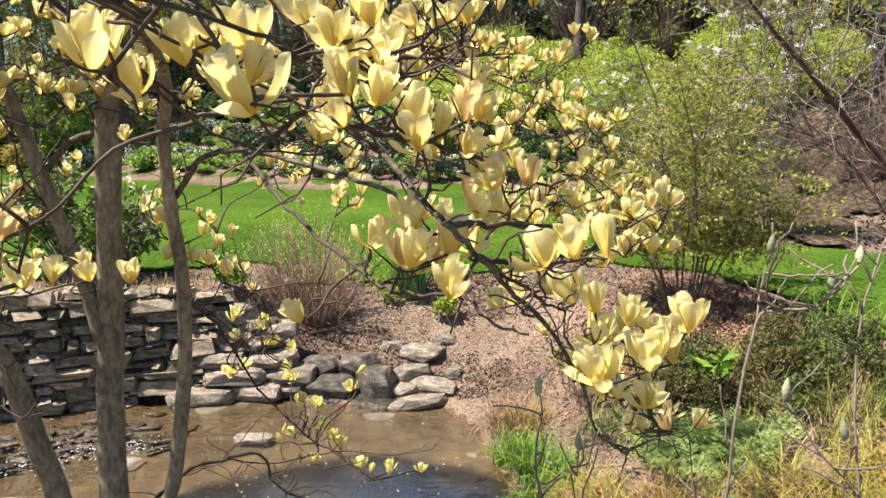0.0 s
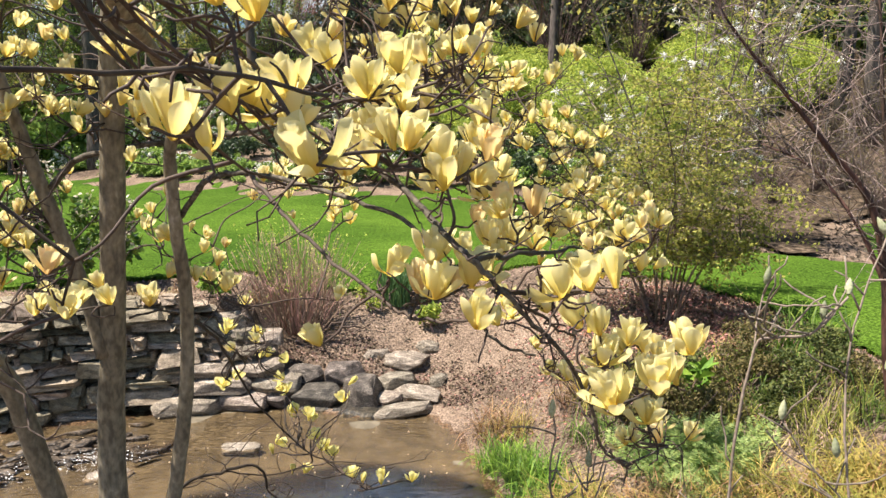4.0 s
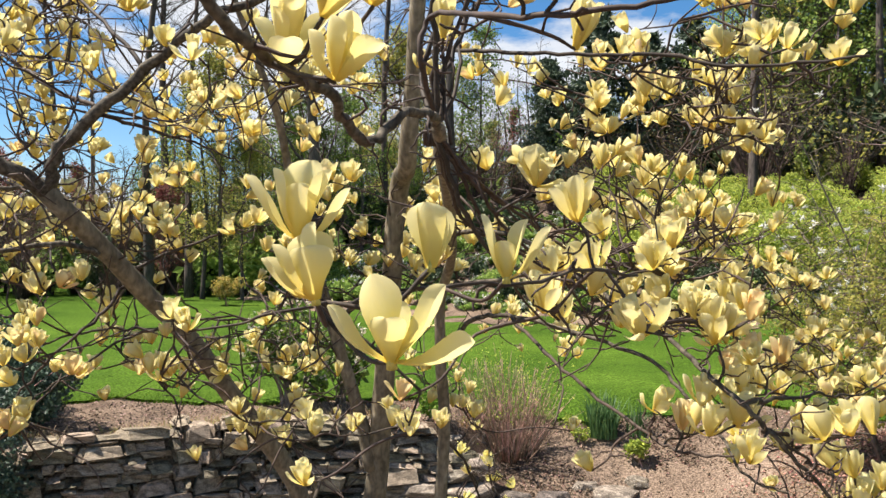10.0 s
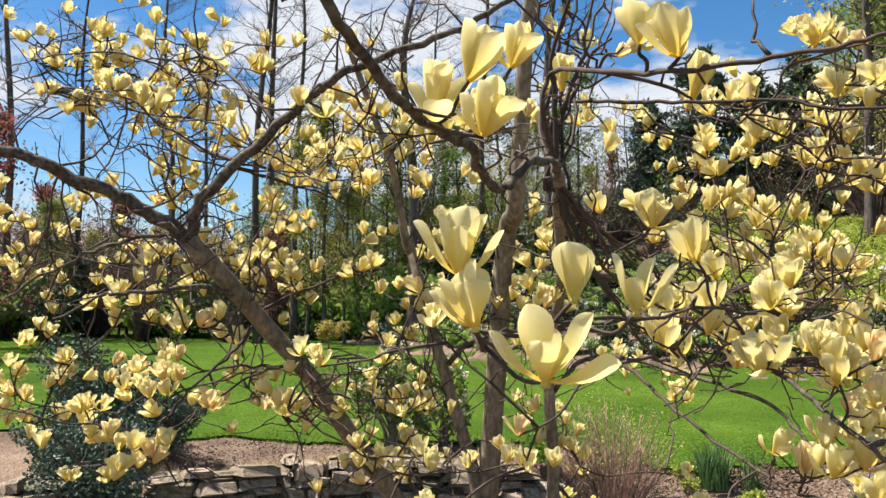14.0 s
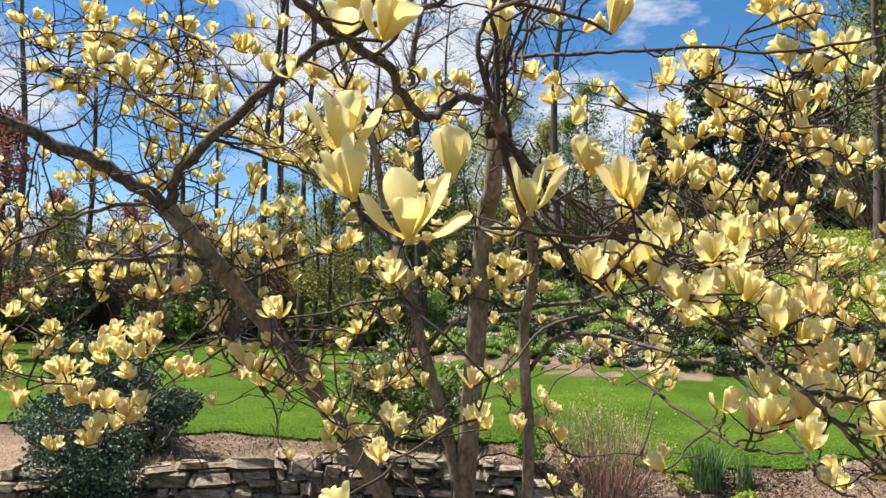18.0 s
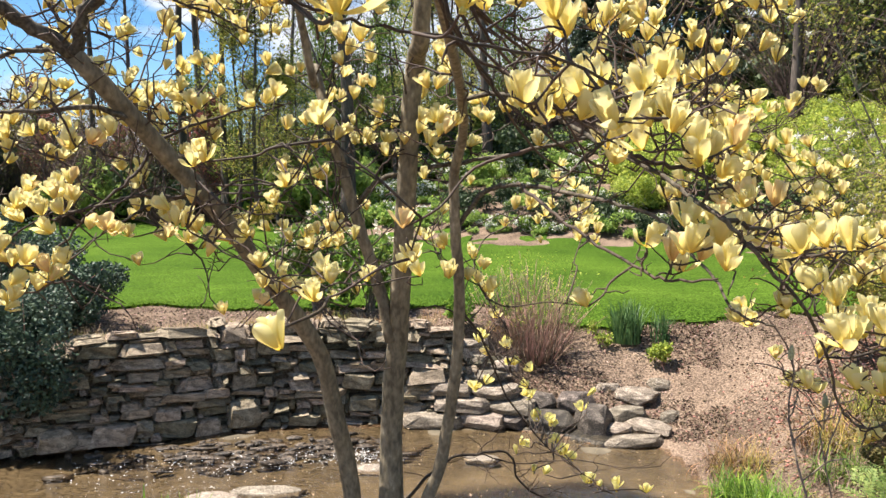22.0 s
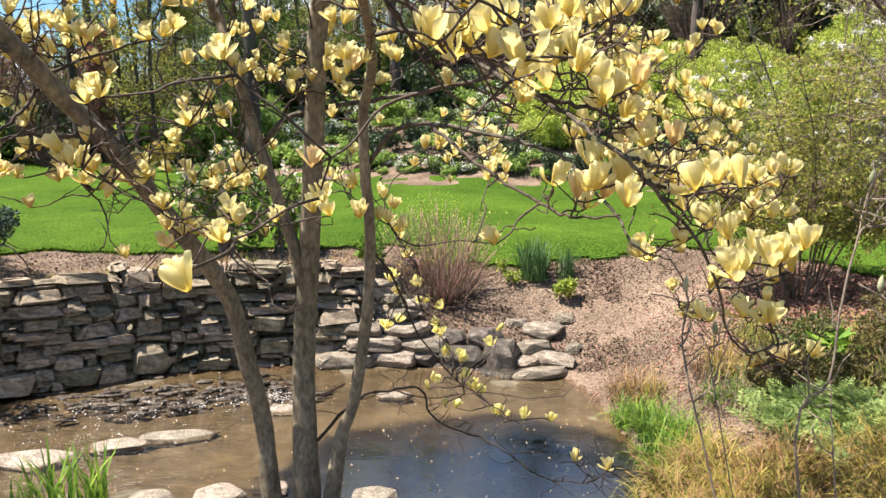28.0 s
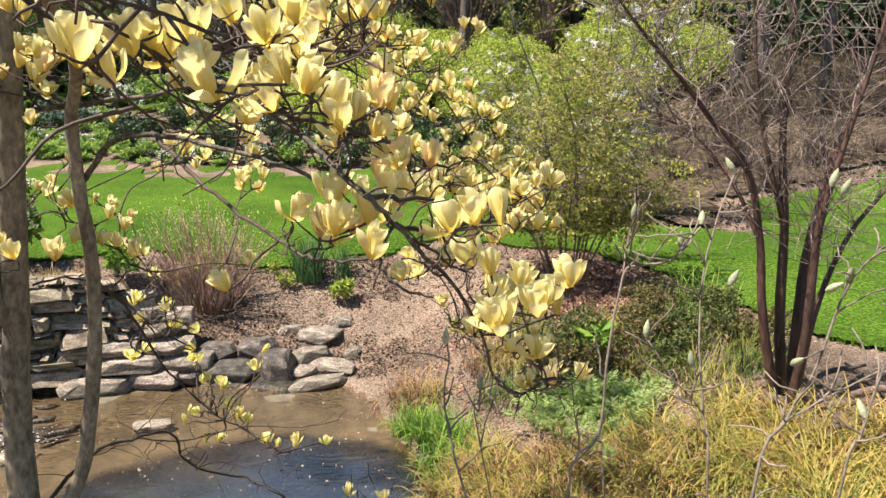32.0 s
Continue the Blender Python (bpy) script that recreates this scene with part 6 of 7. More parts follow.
# right bank
for k, (x, y, m, n, r, h, w, le) in enumerate([(0.52, 5.25, "straw", 260, 0.34, 0.36, 0.006, 1.5), (0.62, 5.2, "gold", 130, 0.3, 0.32, 0.006, 1.5), (0.52, 4.78, "fresh", 240, 0.36, 0.26, 0.009, 1.2), (0.66, 4.45, "fresh", 260, 0.36, 0.30, 0.009, 1.2), (0.58, 4.15, "fresh", 150, 0.26, 0.24, 0.009, 1.3),
                                              (1.1, 5.3, "straw", 200, 0.34, 0.32, 0.006, 1.5), (1.2, 5.2, "gold", 160, 0.34, 0.34, 0.007, 1.4), (1.45, 5.5, "olive", 160, 0.3, 0.32, 0.007, 1.3)]):
    clump("sedge_clump", {"straw": "arching straw-brown sedge tuft on the bank", "gold": "arching golden sedge tuft on the bank", "fresh": "fresh green grassy tuft at the water's edge", "olive": "arching olive sedge tuft on the bank"}[m], "grass clump", x, y, M[m], n, r, h, w, le, 60 + k, "grass clumps on the bank", second=M["green" if m == "fresh" else "mulch"])
rg = random.Random(77)
for k in range(140):
    x = rg.uniform(0.45, 2.6)
    back = float(np.interp(x, [0.4, 0.6, 0.9, 1.1, 1.4, 1.8, 2.0, 2.2, 2.6], [3.3, 3.85, 4.1, 3.8, 3.6, 3.6, 3.55, 3.4, 2.7]))
    y = back - 1.7 * rg.random() ** 1.25
    if y < 1.9 or (x < 0.6 and y < 2.7):
        continue
    m = rg.choice(("gold", "gold", "gold", "straw", "olive")) if x > 1.2 else rg.choice(("straw", "gold", "straw", "olive"))
    clump("sedge_clump", {"straw": "arching straw-brown sedge tuft on the bank", "gold": "arching golden sedge tuft on the bank", "olive": "arching olive sedge tuft on the bank"}[m], "grass clump", x, y, M[m], 190, 0.24, rg.uniform(0.28, 0.42), 0.0085, 2.5, 90 + k, "grass clumps on the bank", second=M[rg.choice(("olive", "straw", "mulch", "gold"))])


def fern(x, y, s, seed):
    """Arching fronds from one crown, each with paired toothed leaflets that shrink towards the tip."""
    rg = random.Random(seed)
    t = thing("fern_plant", "lacy pale green fern-like perennial among sedges", "plant", (x, y, gz(x, y) - 0.01), "ferns on the bank")
    v, f = [], []
    for k in range(84):
        a, le, L = rg.uniform(0, 6.283), rg.uniform(0.35, 1.5), s * rg.uniform(0.8, 1.3)
        out, side = Vector((math.cos(a), math.sin(a), 0)), Vector((-math.sin(a), math.cos(a), 0))
        p, ang = Vector((rg.gauss(0, 0.11), rg.gauss(0, 0.11), rg.uniform(0, 0.05))), le * 0.25
        for i in range(13):
            d = out * math.sin(ang) + Vector((0, 0, math.cos(ang)))
            if i > 2:
                wl = L * 0.24 * math.sin(3.14 * (i - 1.2) / 12.5) + 0.006
                for sg in (-1, 1):
                    e = side * sg * 0.9 + d * 0.45 + Vector((0, 0, rg.uniform(-0.25, 0.15)))
                    b = len(v)
                    up = d * L * 0.035
                    v += [p, p + e * wl * 0.4 + up, p + e * wl, p + e * wl * 0.45 - up]
                    f += [(b, b + 1, b + 2), (b, b + 2, b + 3)]
            p = p + d * L / 13
            ang += le * 1.25 / 13
    tagged(part("foliage", mesh_of("foliage", v, f, M["fern"], False), t), kind="stuff")


for k, (x, y, s) in enumerate([(1.30, 4.22, 0.27), (1.50, 4.28, 0.28), (1.70, 4.12, 0.28), (1.62, 3.85, 0.26), (1.40, 3.98, 0.26), (1.52, 3.66, 0.22)]):
    fern(x, y, s * 0.66, 120 + k)
shrub("leafy_plant", "small plant with broad yellow-green leaves", "plant", 1.72, 4.75, (0.2, 0.16, 0.12), 60, 0.08, "fresh", 130, 5)
for k, (x, y, s) in enumerate([(1.7, 4.95, 0.28), (2.2, 4.85, 0.30), (1.42, 4.8, 0.22), (2.5, 4.6, 0.28), (1.6, 4.6, 0.24), (2.0, 4.55, 0.26), (2.3, 4.3, 0.26), (1.75, 4.4, 0.22), (1.35, 4.55, 0.18), (2.05, 4.15, 0.2), (2.65, 4.2, 0.22)]):
    shrub("heath_shrub", "low dark olive-brown fine-leaved shrub", "shrub", x, y, (s, s * 0.8, s * 0.6), 1500, 0.016, "heath" if k % 3 else "olivedark", 140 + k, 26, "wood")
for k, (x, y) in enumerate([(1.75, 4.55), (2.1, 4.3), (2.35, 4.6), (1.3, 4.65), (2.5, 4.1), (2.15, 4.75), (1.9, 4.3), (1.55, 5.05), (2.0, 5.0), (2.35, 5.0), (2.2, 4.0), (2.45, 3.85), (2.1, 3.75), (1.1, 4.75)]):
    clump("sedge_clump", "arching olive sedge tuft on the bank", "grass clump", x, y, M["green" if k % 2 else "olive"], 120, 0.34, 0.32, 0.007, 1.4, 700 + k, "grass clumps on the bank", second=M["mulch"])
clump("iris_clump", "tall green strap-like leaves beside the shrubs", "plant", 2.62, 4.95, M["green"], 110, 0.5, 0.42, 0.018, 0.7, 150)
clump("iris_clump", "tall green strap-like leaves beside the shrubs", "plant", 2.25, 4.65, M["fresh"], 80, 0.4, 0.34, 0.014, 0.9, 151)
# slim bushy tree with tiny new leaves on the mulch bed
rg = random.Random(160)
LT = Vector((1.9, 5.95, gz(1.9, 5.95)))
t = thing("leafing_shrub", "tall multi-stemmed shrub with tiny olive-green new leaves", "shrub", LT)
sp = []
for k in range(15):
    a = 6.283 * k / 15 + rg.uniform(-0.25, 0.25)
    r = rg.uniform(0.3, 0.95)
    e = Vector((math.cos(a) * r, math.sin(a) * r * 0.8, rg.uniform(1.15, 2.25) - 0.35 * r))
    ln = smooth_line([Vector((math.cos(a) * 0.09, math.sin(a) * 0.09, -0.05)), Vector((math.cos(a) * r * 0.45 + rg.gauss(0, 0.05), math.sin(a) * r * 0.4 + rg.gauss(0, 0.05), 0.5)), Vector((e.x * 0.85 + rg.gauss(0, 0.08), e.y * 0.8 + rg.gauss(0, 0.08), e.z * 0.62)), e], 5)
    part("stem", mesh_of("stem", *tube(ln, 0.010, 0.003, 6, 0.1, rg), M["wood"]), t)
    v, f = [], []
    for q in ln[5:]:
        for _ in range(5):
            d = Vector((rg.gauss(0, 1), rg.gauss(0, 1), rg.gauss(0.05, 0.35))).normalized()
            L = rg.uniform(0.15, 0.5)
            tw = smooth_line([q, q + d * L * 0.5 + Vector((rg.gauss(0, 0.04), rg.gauss(0, 0.04), 0.04)), q + d * L], 3)
            tube(tw, 0.003, 0.0012, 4, 0.1, rg, v, f)
            for c in tw[1:]:
                if rg.random() < 0.6:
                    sp += [c + Vector((rg.gauss(0, 0.025), rg.gauss(0, 0.025), rg.gauss(0, 0.02))) for _ in range(6)]
    tagged(part("twigwork", mesh_of("twigwork", v, f, M["wood"]), t), kind="stuff")
tagged(part("foliage", mesh_of("foliage", *leaves(sp, 0.021, rg), M["olive"], False), t, "tiny olive-green new leaves"), kind="stuff")

# white star magnolia behind it
rg = random.Random(165)
t = thing("star_magnolia", "bare-twigged shrubby tree with scattered white star flowers", "tree", (3.3, 9.6, gz(3.3, 9.6)))
v, f, sp = [], [], []
for k in range(16):
    a, r = rg.uniform(0, 6.283), rg.uniform(0.4, 1.7)
    e = Vector((math.cos(a) * r, math.sin(a) * r * 0.7, rg.uniform(1.6, 3.6)))
    ln = smooth_line([Vector((math.cos(a) * 0.1, math.sin(a) * 0.1, -0.05)), Vector((e.x * 0.4, e.y * 0.4, e.z * 0.4)), e], 6)
    part("stem", mesh_of("stem", *tube(ln, 0.022, 0.005, 6, 0.1, rg), M["greybark"]), t)
    for q in ln[4:]:
        for _ in range(6):
            d = Vector((rg.gauss(0, 1), rg.gauss(0, 1), rg.gauss(0.2, 0.6))).normalized() * rg.uniform(0.25, 0.6)
            tube([q, q + d * 0.5 + Vector((0, 0, 0.03)), q + d], 0.005, 0.002, 4, 0.1, rg, v, f)
            sp.append(q + d)
tagged(part("twigwork", mesh_of("twigwork", v, f, M["greybark"]), t), kind="stuff")
tagged(part("foliage", mesh_of("foliage", *leaves([q + Vector((rg.gauss(0, 0.09), rg.gauss(0, 0.09), rg.gauss(0, 0.09))) for q in sp for _ in range(9)], 0.022, rg), M["olive"], False), t), kind="stuff")
star = mesh_of("flower", *blades([(0, 0, 0)] * 13, 0.085, 0.026, 2.2, random.Random(9), 3, 0.5), M["white"], False)
for q in rg.sample(sp, 260):
    part("flower", star, t, at=pose(*q, rg.gauss(0, 40), rg.gauss(0, 40), rg.uniform(0, 360)))

# bare red-barked tree at the lawn's edge
CRAPE = []
grow(CRAPE, 0.045, 0.008, [(2.142, 3.204, 0.761), (2.088, 3.289, 1.198), (2.054, 3.308, 1.573), (1.970, 3.333, 1.938), (1.752, 3.361, 2.211), (1.571, 3.374, 2.424), (1.322, 3.352, 2.677), (1.196, 3.407, 2.884)])
grow(CRAPE, 0.042, 0.012, [(2.208, 3.243, 0.743), (2.202, 3.321, 1.186), (2.205, 3.351, 1.650), (2.204, 3.420, 2.045), (2.240, 3.484, 2.440), (2.291, 3.556, 2.891), (2.331, 3.654, 3.484)])
grow(CRAPE, 0.046, 0.012, [(2.286, 3.279, 0.725), (2.324, 3.352, 1.174), (2.383, 3.405, 1.521), (2.507, 3.458, 1.927), (2.659, 3.502, 2.303), (2.842, 3.551, 2.738), (2.998, 3.630, 3.318)])
grow(CRAPE, 0.04, 0.01, [(2.178, 3.151, 0.780), (2.268, 3.194, 1.101), (2.286, 3.205, 1.472), (2.301, 3.196, 1.726), (2.398, 3.198, 2.107), (2.533, 3.210, 2.585), (2.611, 3.229, 3.048)])
grow(CRAPE, 0.03, 0.008, [(2.354, 3.325, 0.751), (2.467, 3.430, 1.149), (2.720, 3.566, 1.549), (3.042, 3.673, 1.847), (3.442, 3.795, 2.286)])
grow(CRAPE, 0.022, 0.006, [(2.205, 3.351, 1.650), (2.104, 3.374, 1.990), (2.055, 3.444, 2.352), (2.021, 3.470, 2.762), (1.988, 3.547, 3.174)])
grow(CRAPE, 0.018, 0.005, [(2.054, 3.308, 1.573), (1.959, 3.421, 1.846), (1.813, 3.589, 2.096), (1.624, 3.739, 2.211)])
SHOOTS = []
grow(SHOOTS, 0.008, 0.004, [(0.456, 1.344, 1.325), (0.518, 1.333, 1.490), (0.533, 1.340, 1.658), (0.563, 1.348, 1.847), (0.595, 1.327, 1.875), (0.647, 1.302, 1.889), (0.674, 1.285, 1.930), (0.705, 1.286, 1.963)])
grow(SHOOTS, 0.004, 0.003, [(0.563, 1.348, 1.847), (0.579, 1.376, 1.904), (0.595, 1.384, 1.963)])
grow(SHOOTS, 0.006, 0.003, [(0.696, 1.168, 1.401), (0.703, 1.217, 1.567), (0.650, 1.247, 1.639), (0.596, 1.280, 1.725)])
grow(SHOOTS, 0.006, 0.003, [(0.703, 1.217, 1.567), (0.707, 1.260, 1.702), (0.724, 1.303, 1.840), (0.754, 1.319, 1.960), (0.796, 1.332, 2.068)])
grow(SHOOTS, 0.008, 0.0035, [(0.735, 1.069, 1.451), (0.804, 1.086, 1.609), (0.866, 1.095, 1.712), (0.917, 1.111, 1.843), (0.938, 1.097, 1.901), (0.967, 1.081, 1.947)])
grow(SHOOTS, 0.005, 0.003, [(0.804, 1.086, 1.609), (0.867, 1.047, 1.672), (0.945, 1.006, 1.738), (1.044, 0.982, 1.796)])
grow(SHOOTS, 0.006, 0.0035, [(0.835, 0.960, 1.501), (0.883, 0.975, 1.623), (0.907, 0.971, 1.741), (0.944, 0.964, 1.846)])
grow(SHOOTS, 0.005, 0.003, [(0.590, 1.465, 1.252), (0.585, 1.488, 1.375), (0.580, 1.502, 1.451)])
grow(SHOOTS, 0.007, 0.003, [(0.224, 1.328, 1.337), (0.190, 1.357, 1.472), (0.174, 1.379, 1.582), (0.187, 1.390, 1.656), (0.182, 1.399, 1.705)])
grow(SHOOTS, 0.004, 0.003, [(0.261, 1.394, 1.451), (0.260, 1.408, 1.527), (0.263, 1.416, 1.577)])
BUDS = [(0.705, 1.287, 1.968), (0.595, 1.385, 1.968), (0.594, 1.282, 1.729), (0.797, 1.333, 2.073), (0.700, 1.147, 1.868), (0.900, 1.151, 2.059), (0.921, 1.145, 2.043), (0.929, 1.115, 1.875), (0.887, 1.118, 1.859), (0.889, 0.979, 1.653), (0.817, 1.103, 1.717), (0.179, 1.397, 1.693), (0.263, 1.416, 1.577), (0.671, 1.303, 1.915), (0.681, 1.238, 1.672)]

rg = random.Random(170)
cb = Vector(CRAPE[1][2][0])
foot = Vector((cb.x, cb.y, gz(cb.x, cb.y)))
t = thing("crape_tree", "bare multi-stemmed tree with smooth red-brown bark", "tree", foot)
v, f = [], []
for k, (r0, r1, pts) in enumerate(CRAPE):
    pts = [Vector(p) for p in pts]
    if k < 5:
        pts[0] = Vector((pts[0].x * 0.5 + 1.15, pts[0].y * 0.5 + 1.68, foot.z - 0.03))
    ln = smooth_line(pts, 5)
    part("trunk" if k < 5 else "limb", mesh_of("trunk", *tube([p - foot for p in ln], r0 * (0.72 if k else 0.6), r1 * (0.6 if k else 0.4), 9, 0.07, rg), M["redbark"]), t)
    for q in ln[len(ln) // 3:]:
        for _ in range(5):
            d = Vector((rg.gauss(0, 0.9), rg.gauss(0, 0.8), rg.gauss(0.55, 0.6))).normalized()
            p, tw = q.copy(), [q - foot]
            for s in range(6):
                d = (d + Vector((rg.gauss(0, 0.25), rg.gauss(0, 0.25), rg.gauss(0.05, 0.2)))).normalized()
                p = p + d * rg.uniform(0.05, 0.13)
                tw.append(p - foot)
            tube(tw, 0.0024, 0.0009, 4, 0.15, rg, v, f)
tagged(part("twigwork", mesh_of("twigwork", v, f, M["crapetwig"]), t, "fine grey-brown twigs"), kind="stuff")
# old wood at its foot
for k, (x, y, L, r, turn, tl) in enumerate([(2.85, 3.72, 0.8, 0.04, 10, 6), (3.0, 3.55, 0.9, 0.045, -20, -5), (2.8, 3.5, 0.7, 0.035, 40, 8), (3.15, 3.8, 0.8, 0.035, 70, 5), (2.7, 3.62, 0.6, 0.03, -50, 10), (3.15, 3.45, 0.8, 0.04, 15, -6), (3.3, 3.65, 0.7, 0.035, -10, 4), (2.95, 3.85, 0.8, 0.03, 28, 5), (3.05, 3.35, 0.6, 0.03, -35, 8)]):
    rg = random.Random(180 + k)
    ln = [Vector((L * (i / 5 - 0.5), rg.gauss(0, 0.03), rg.gauss(0, 0.02))) for i in range(6)]
    thing("driftwood", "weathered dark brown dead branch lying on soil", "branch", pose(x - 0.32, y - 0.42, gz(x - 0.32, y - 0.42) + 0.02 + 0.01 * k, 0, tl, turn), "dead wood", data=mesh_of("driftwood", *tube(smooth_line(ln, 3), r * 0.7, r * 0.3, 8, 0.15, rg), M["wood"]))
# grey shoots of a young magnolia with furry buds
sb = Vector((0.75, 1.2, gz(0.75, 1.2)))
t = thing("young_magnolia", "grey leafless young magnolia shoots with furry pale green buds", "shrub", sb)
rg = random.Random(190)
for k, (r0, r1, pts) in enumerate(SHOOTS):
    pts = [Vector(p) for p in pts]
    if k in (0, 2, 4, 6, 7, 8, 9):
        d = pts[0] - pts[1]
        pts = [Vector((pts[0].x * 0.6 + sb.x * 0.4, pts[0].y * 0.6 + sb.y * 0.4, sb.z - 0.03))] + pts
    ln = smooth_line(pts, 4)
    for p in ln[1:-1]:
        p += Vector((rg.gauss(0, 1), rg.gauss(0, 1), rg.gauss(0, 1))) * r0 * 0.1
    part("stem", mesh_of("stem", *tube([p - sb for p in ln], r0 * 0.42, r1 * 0.55, 7, 0.14, rg), M["greybark"]), t)
    for q in ln[3:]:
        if rg.random() < 0.45:
            d = Vector((rg.gauss(0, 1), rg.gauss(0, 0.7), rg.uniform(0.2, 1.0))).normalized()
            tw = [q - sb]
            for _ in range(rg.randrange(3, 6)):
                d = (d + Vector((rg.gauss(0, 0.3), rg.gauss(0, 0.3), rg.gauss(0.1, 0.25)))).normalized()
                tw.append(tw[-1] + d * rg.uniform(0.015, 0.035))
            part("twig", mesh_of("twig", *tube(tw, 0.0022, 0.0015, 6, 0.15, rg), M["greybark"]), t)
v, f = [], []
for i, (z, r) in enumerate(((0, 0.003), (0.006, 0.0062), (0.014, 0.0078), (0.023, 0.0066), (0.032, 0.0038), (0.038, 0.0009))):
    v += [(math.cos(k * 0.785) * r, math.sin(k * 0.785) * r, z) for k in range(8)]
    if i:
        f += [(8 * i - 8 + k, 8 * i - 8 + (k + 1) % 8, 8 * i + (k + 1) % 8, 8 * i + k) for k in range(8)]
bud = mesh_of("bud", v, f, M["bud"])
for p in BUDS:
    part("bud", bud, t, at=pose(*(Vector(p) - sb), rg.gauss(0, 18), rg.gauss(0, 18), 0))

# ---------- hill: beds, shrubs and woods ----------
rg = random.Random(200)
KINDS = [("hellebore_clump", "mound of green leaves with white flowers in the hillside bed", "plant", "green", (0.55, 0.5, 0.28), ("white", 75, 0.07)),
         ("ground_cover", "low yellow-green mound in the hillside bed", "plant", "spring", (0.8, 0.6, 0.22), None),
         ("hill_shrub", "dark rounded evergreen shrub on the hillside", "shrub", "dark", (0.7, 0.6, 0.55), None),
         ("hill_shrub", "fresh green leafy shrub on the hillside", "shrub", "spring", (0.7, 0.6, 0.5), None)]
protos = []
for k, (nm, lb, ct, mt, sz, ex) in enumerate(KINDS):
    protos.append(shrub(nm, lb, ct, -60 - 4 * k, 90, sz, 700, 0.085, mt, 210 + k, 5, "wood", "plants of the hillside bed", extra=ex))
for k in range(1000):
    x = rg.uniform(-17, 7)
    dy = 0.3 + 10 * rg.random() ** 1.4
    y = float(lawn_back(x)) + dy
    i = rg.choices((0, 1, 2, 3), (4, 6, 0.6, 1.4) if x < -5.5 else (2.5, 2.5, 2.6, 1.6))[0]
    if x > 1.5 and dy > 4:
        continue
    s = rg.uniform(0.35, 0.85) * (1 if dy < 5 else 1.4) * (0.72 if x > -5.5 else 1)
    o = copy_thing(protos[i], pose(x, y, gz(x, y) - 0.03, 0, 0, rg.uniform(0, 360)))
    o.scale = (s, s, s * rg.uniform(0.8, 1.2))
shrub("yellow_shrub", "rounded golden-yellow shrub on the lawn's far edge", "shrub", -10.2, 18.6, (0.55, 0.5, 0.4), 1200, 0.05, "gold", 220, 6)
# lime-green thicket on the slope
lime = shrub("lime_shrub", "billowing lime-green spring shrub on the slope", "shrub", -50, 95, (1.5, 1.3, 1.1), 6500, 0.065, "lime", 221, 14, "wood", "lime-green thicket", lumps=16)
for k in range(86):
    y = rg.uniform(17.6, 29)
    x = rg.uniform(-0.02 * y, 0.52 * y)
    s = rg.uniform(0.5, 0.85)
    o = copy_thing(lime, pose(x, y, gz(x, y) - 0.1, 0, 0, rg.uniform(0, 360)))
    o.scale = (s, s, s * rg.uniform(0.8, 1.15))
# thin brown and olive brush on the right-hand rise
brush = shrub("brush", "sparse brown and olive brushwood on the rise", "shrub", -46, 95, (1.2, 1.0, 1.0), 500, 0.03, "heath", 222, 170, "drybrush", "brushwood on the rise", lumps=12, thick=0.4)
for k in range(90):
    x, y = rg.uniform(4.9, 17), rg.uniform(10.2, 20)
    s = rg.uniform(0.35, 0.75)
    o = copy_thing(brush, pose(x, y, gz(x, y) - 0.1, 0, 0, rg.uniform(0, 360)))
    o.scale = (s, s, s)


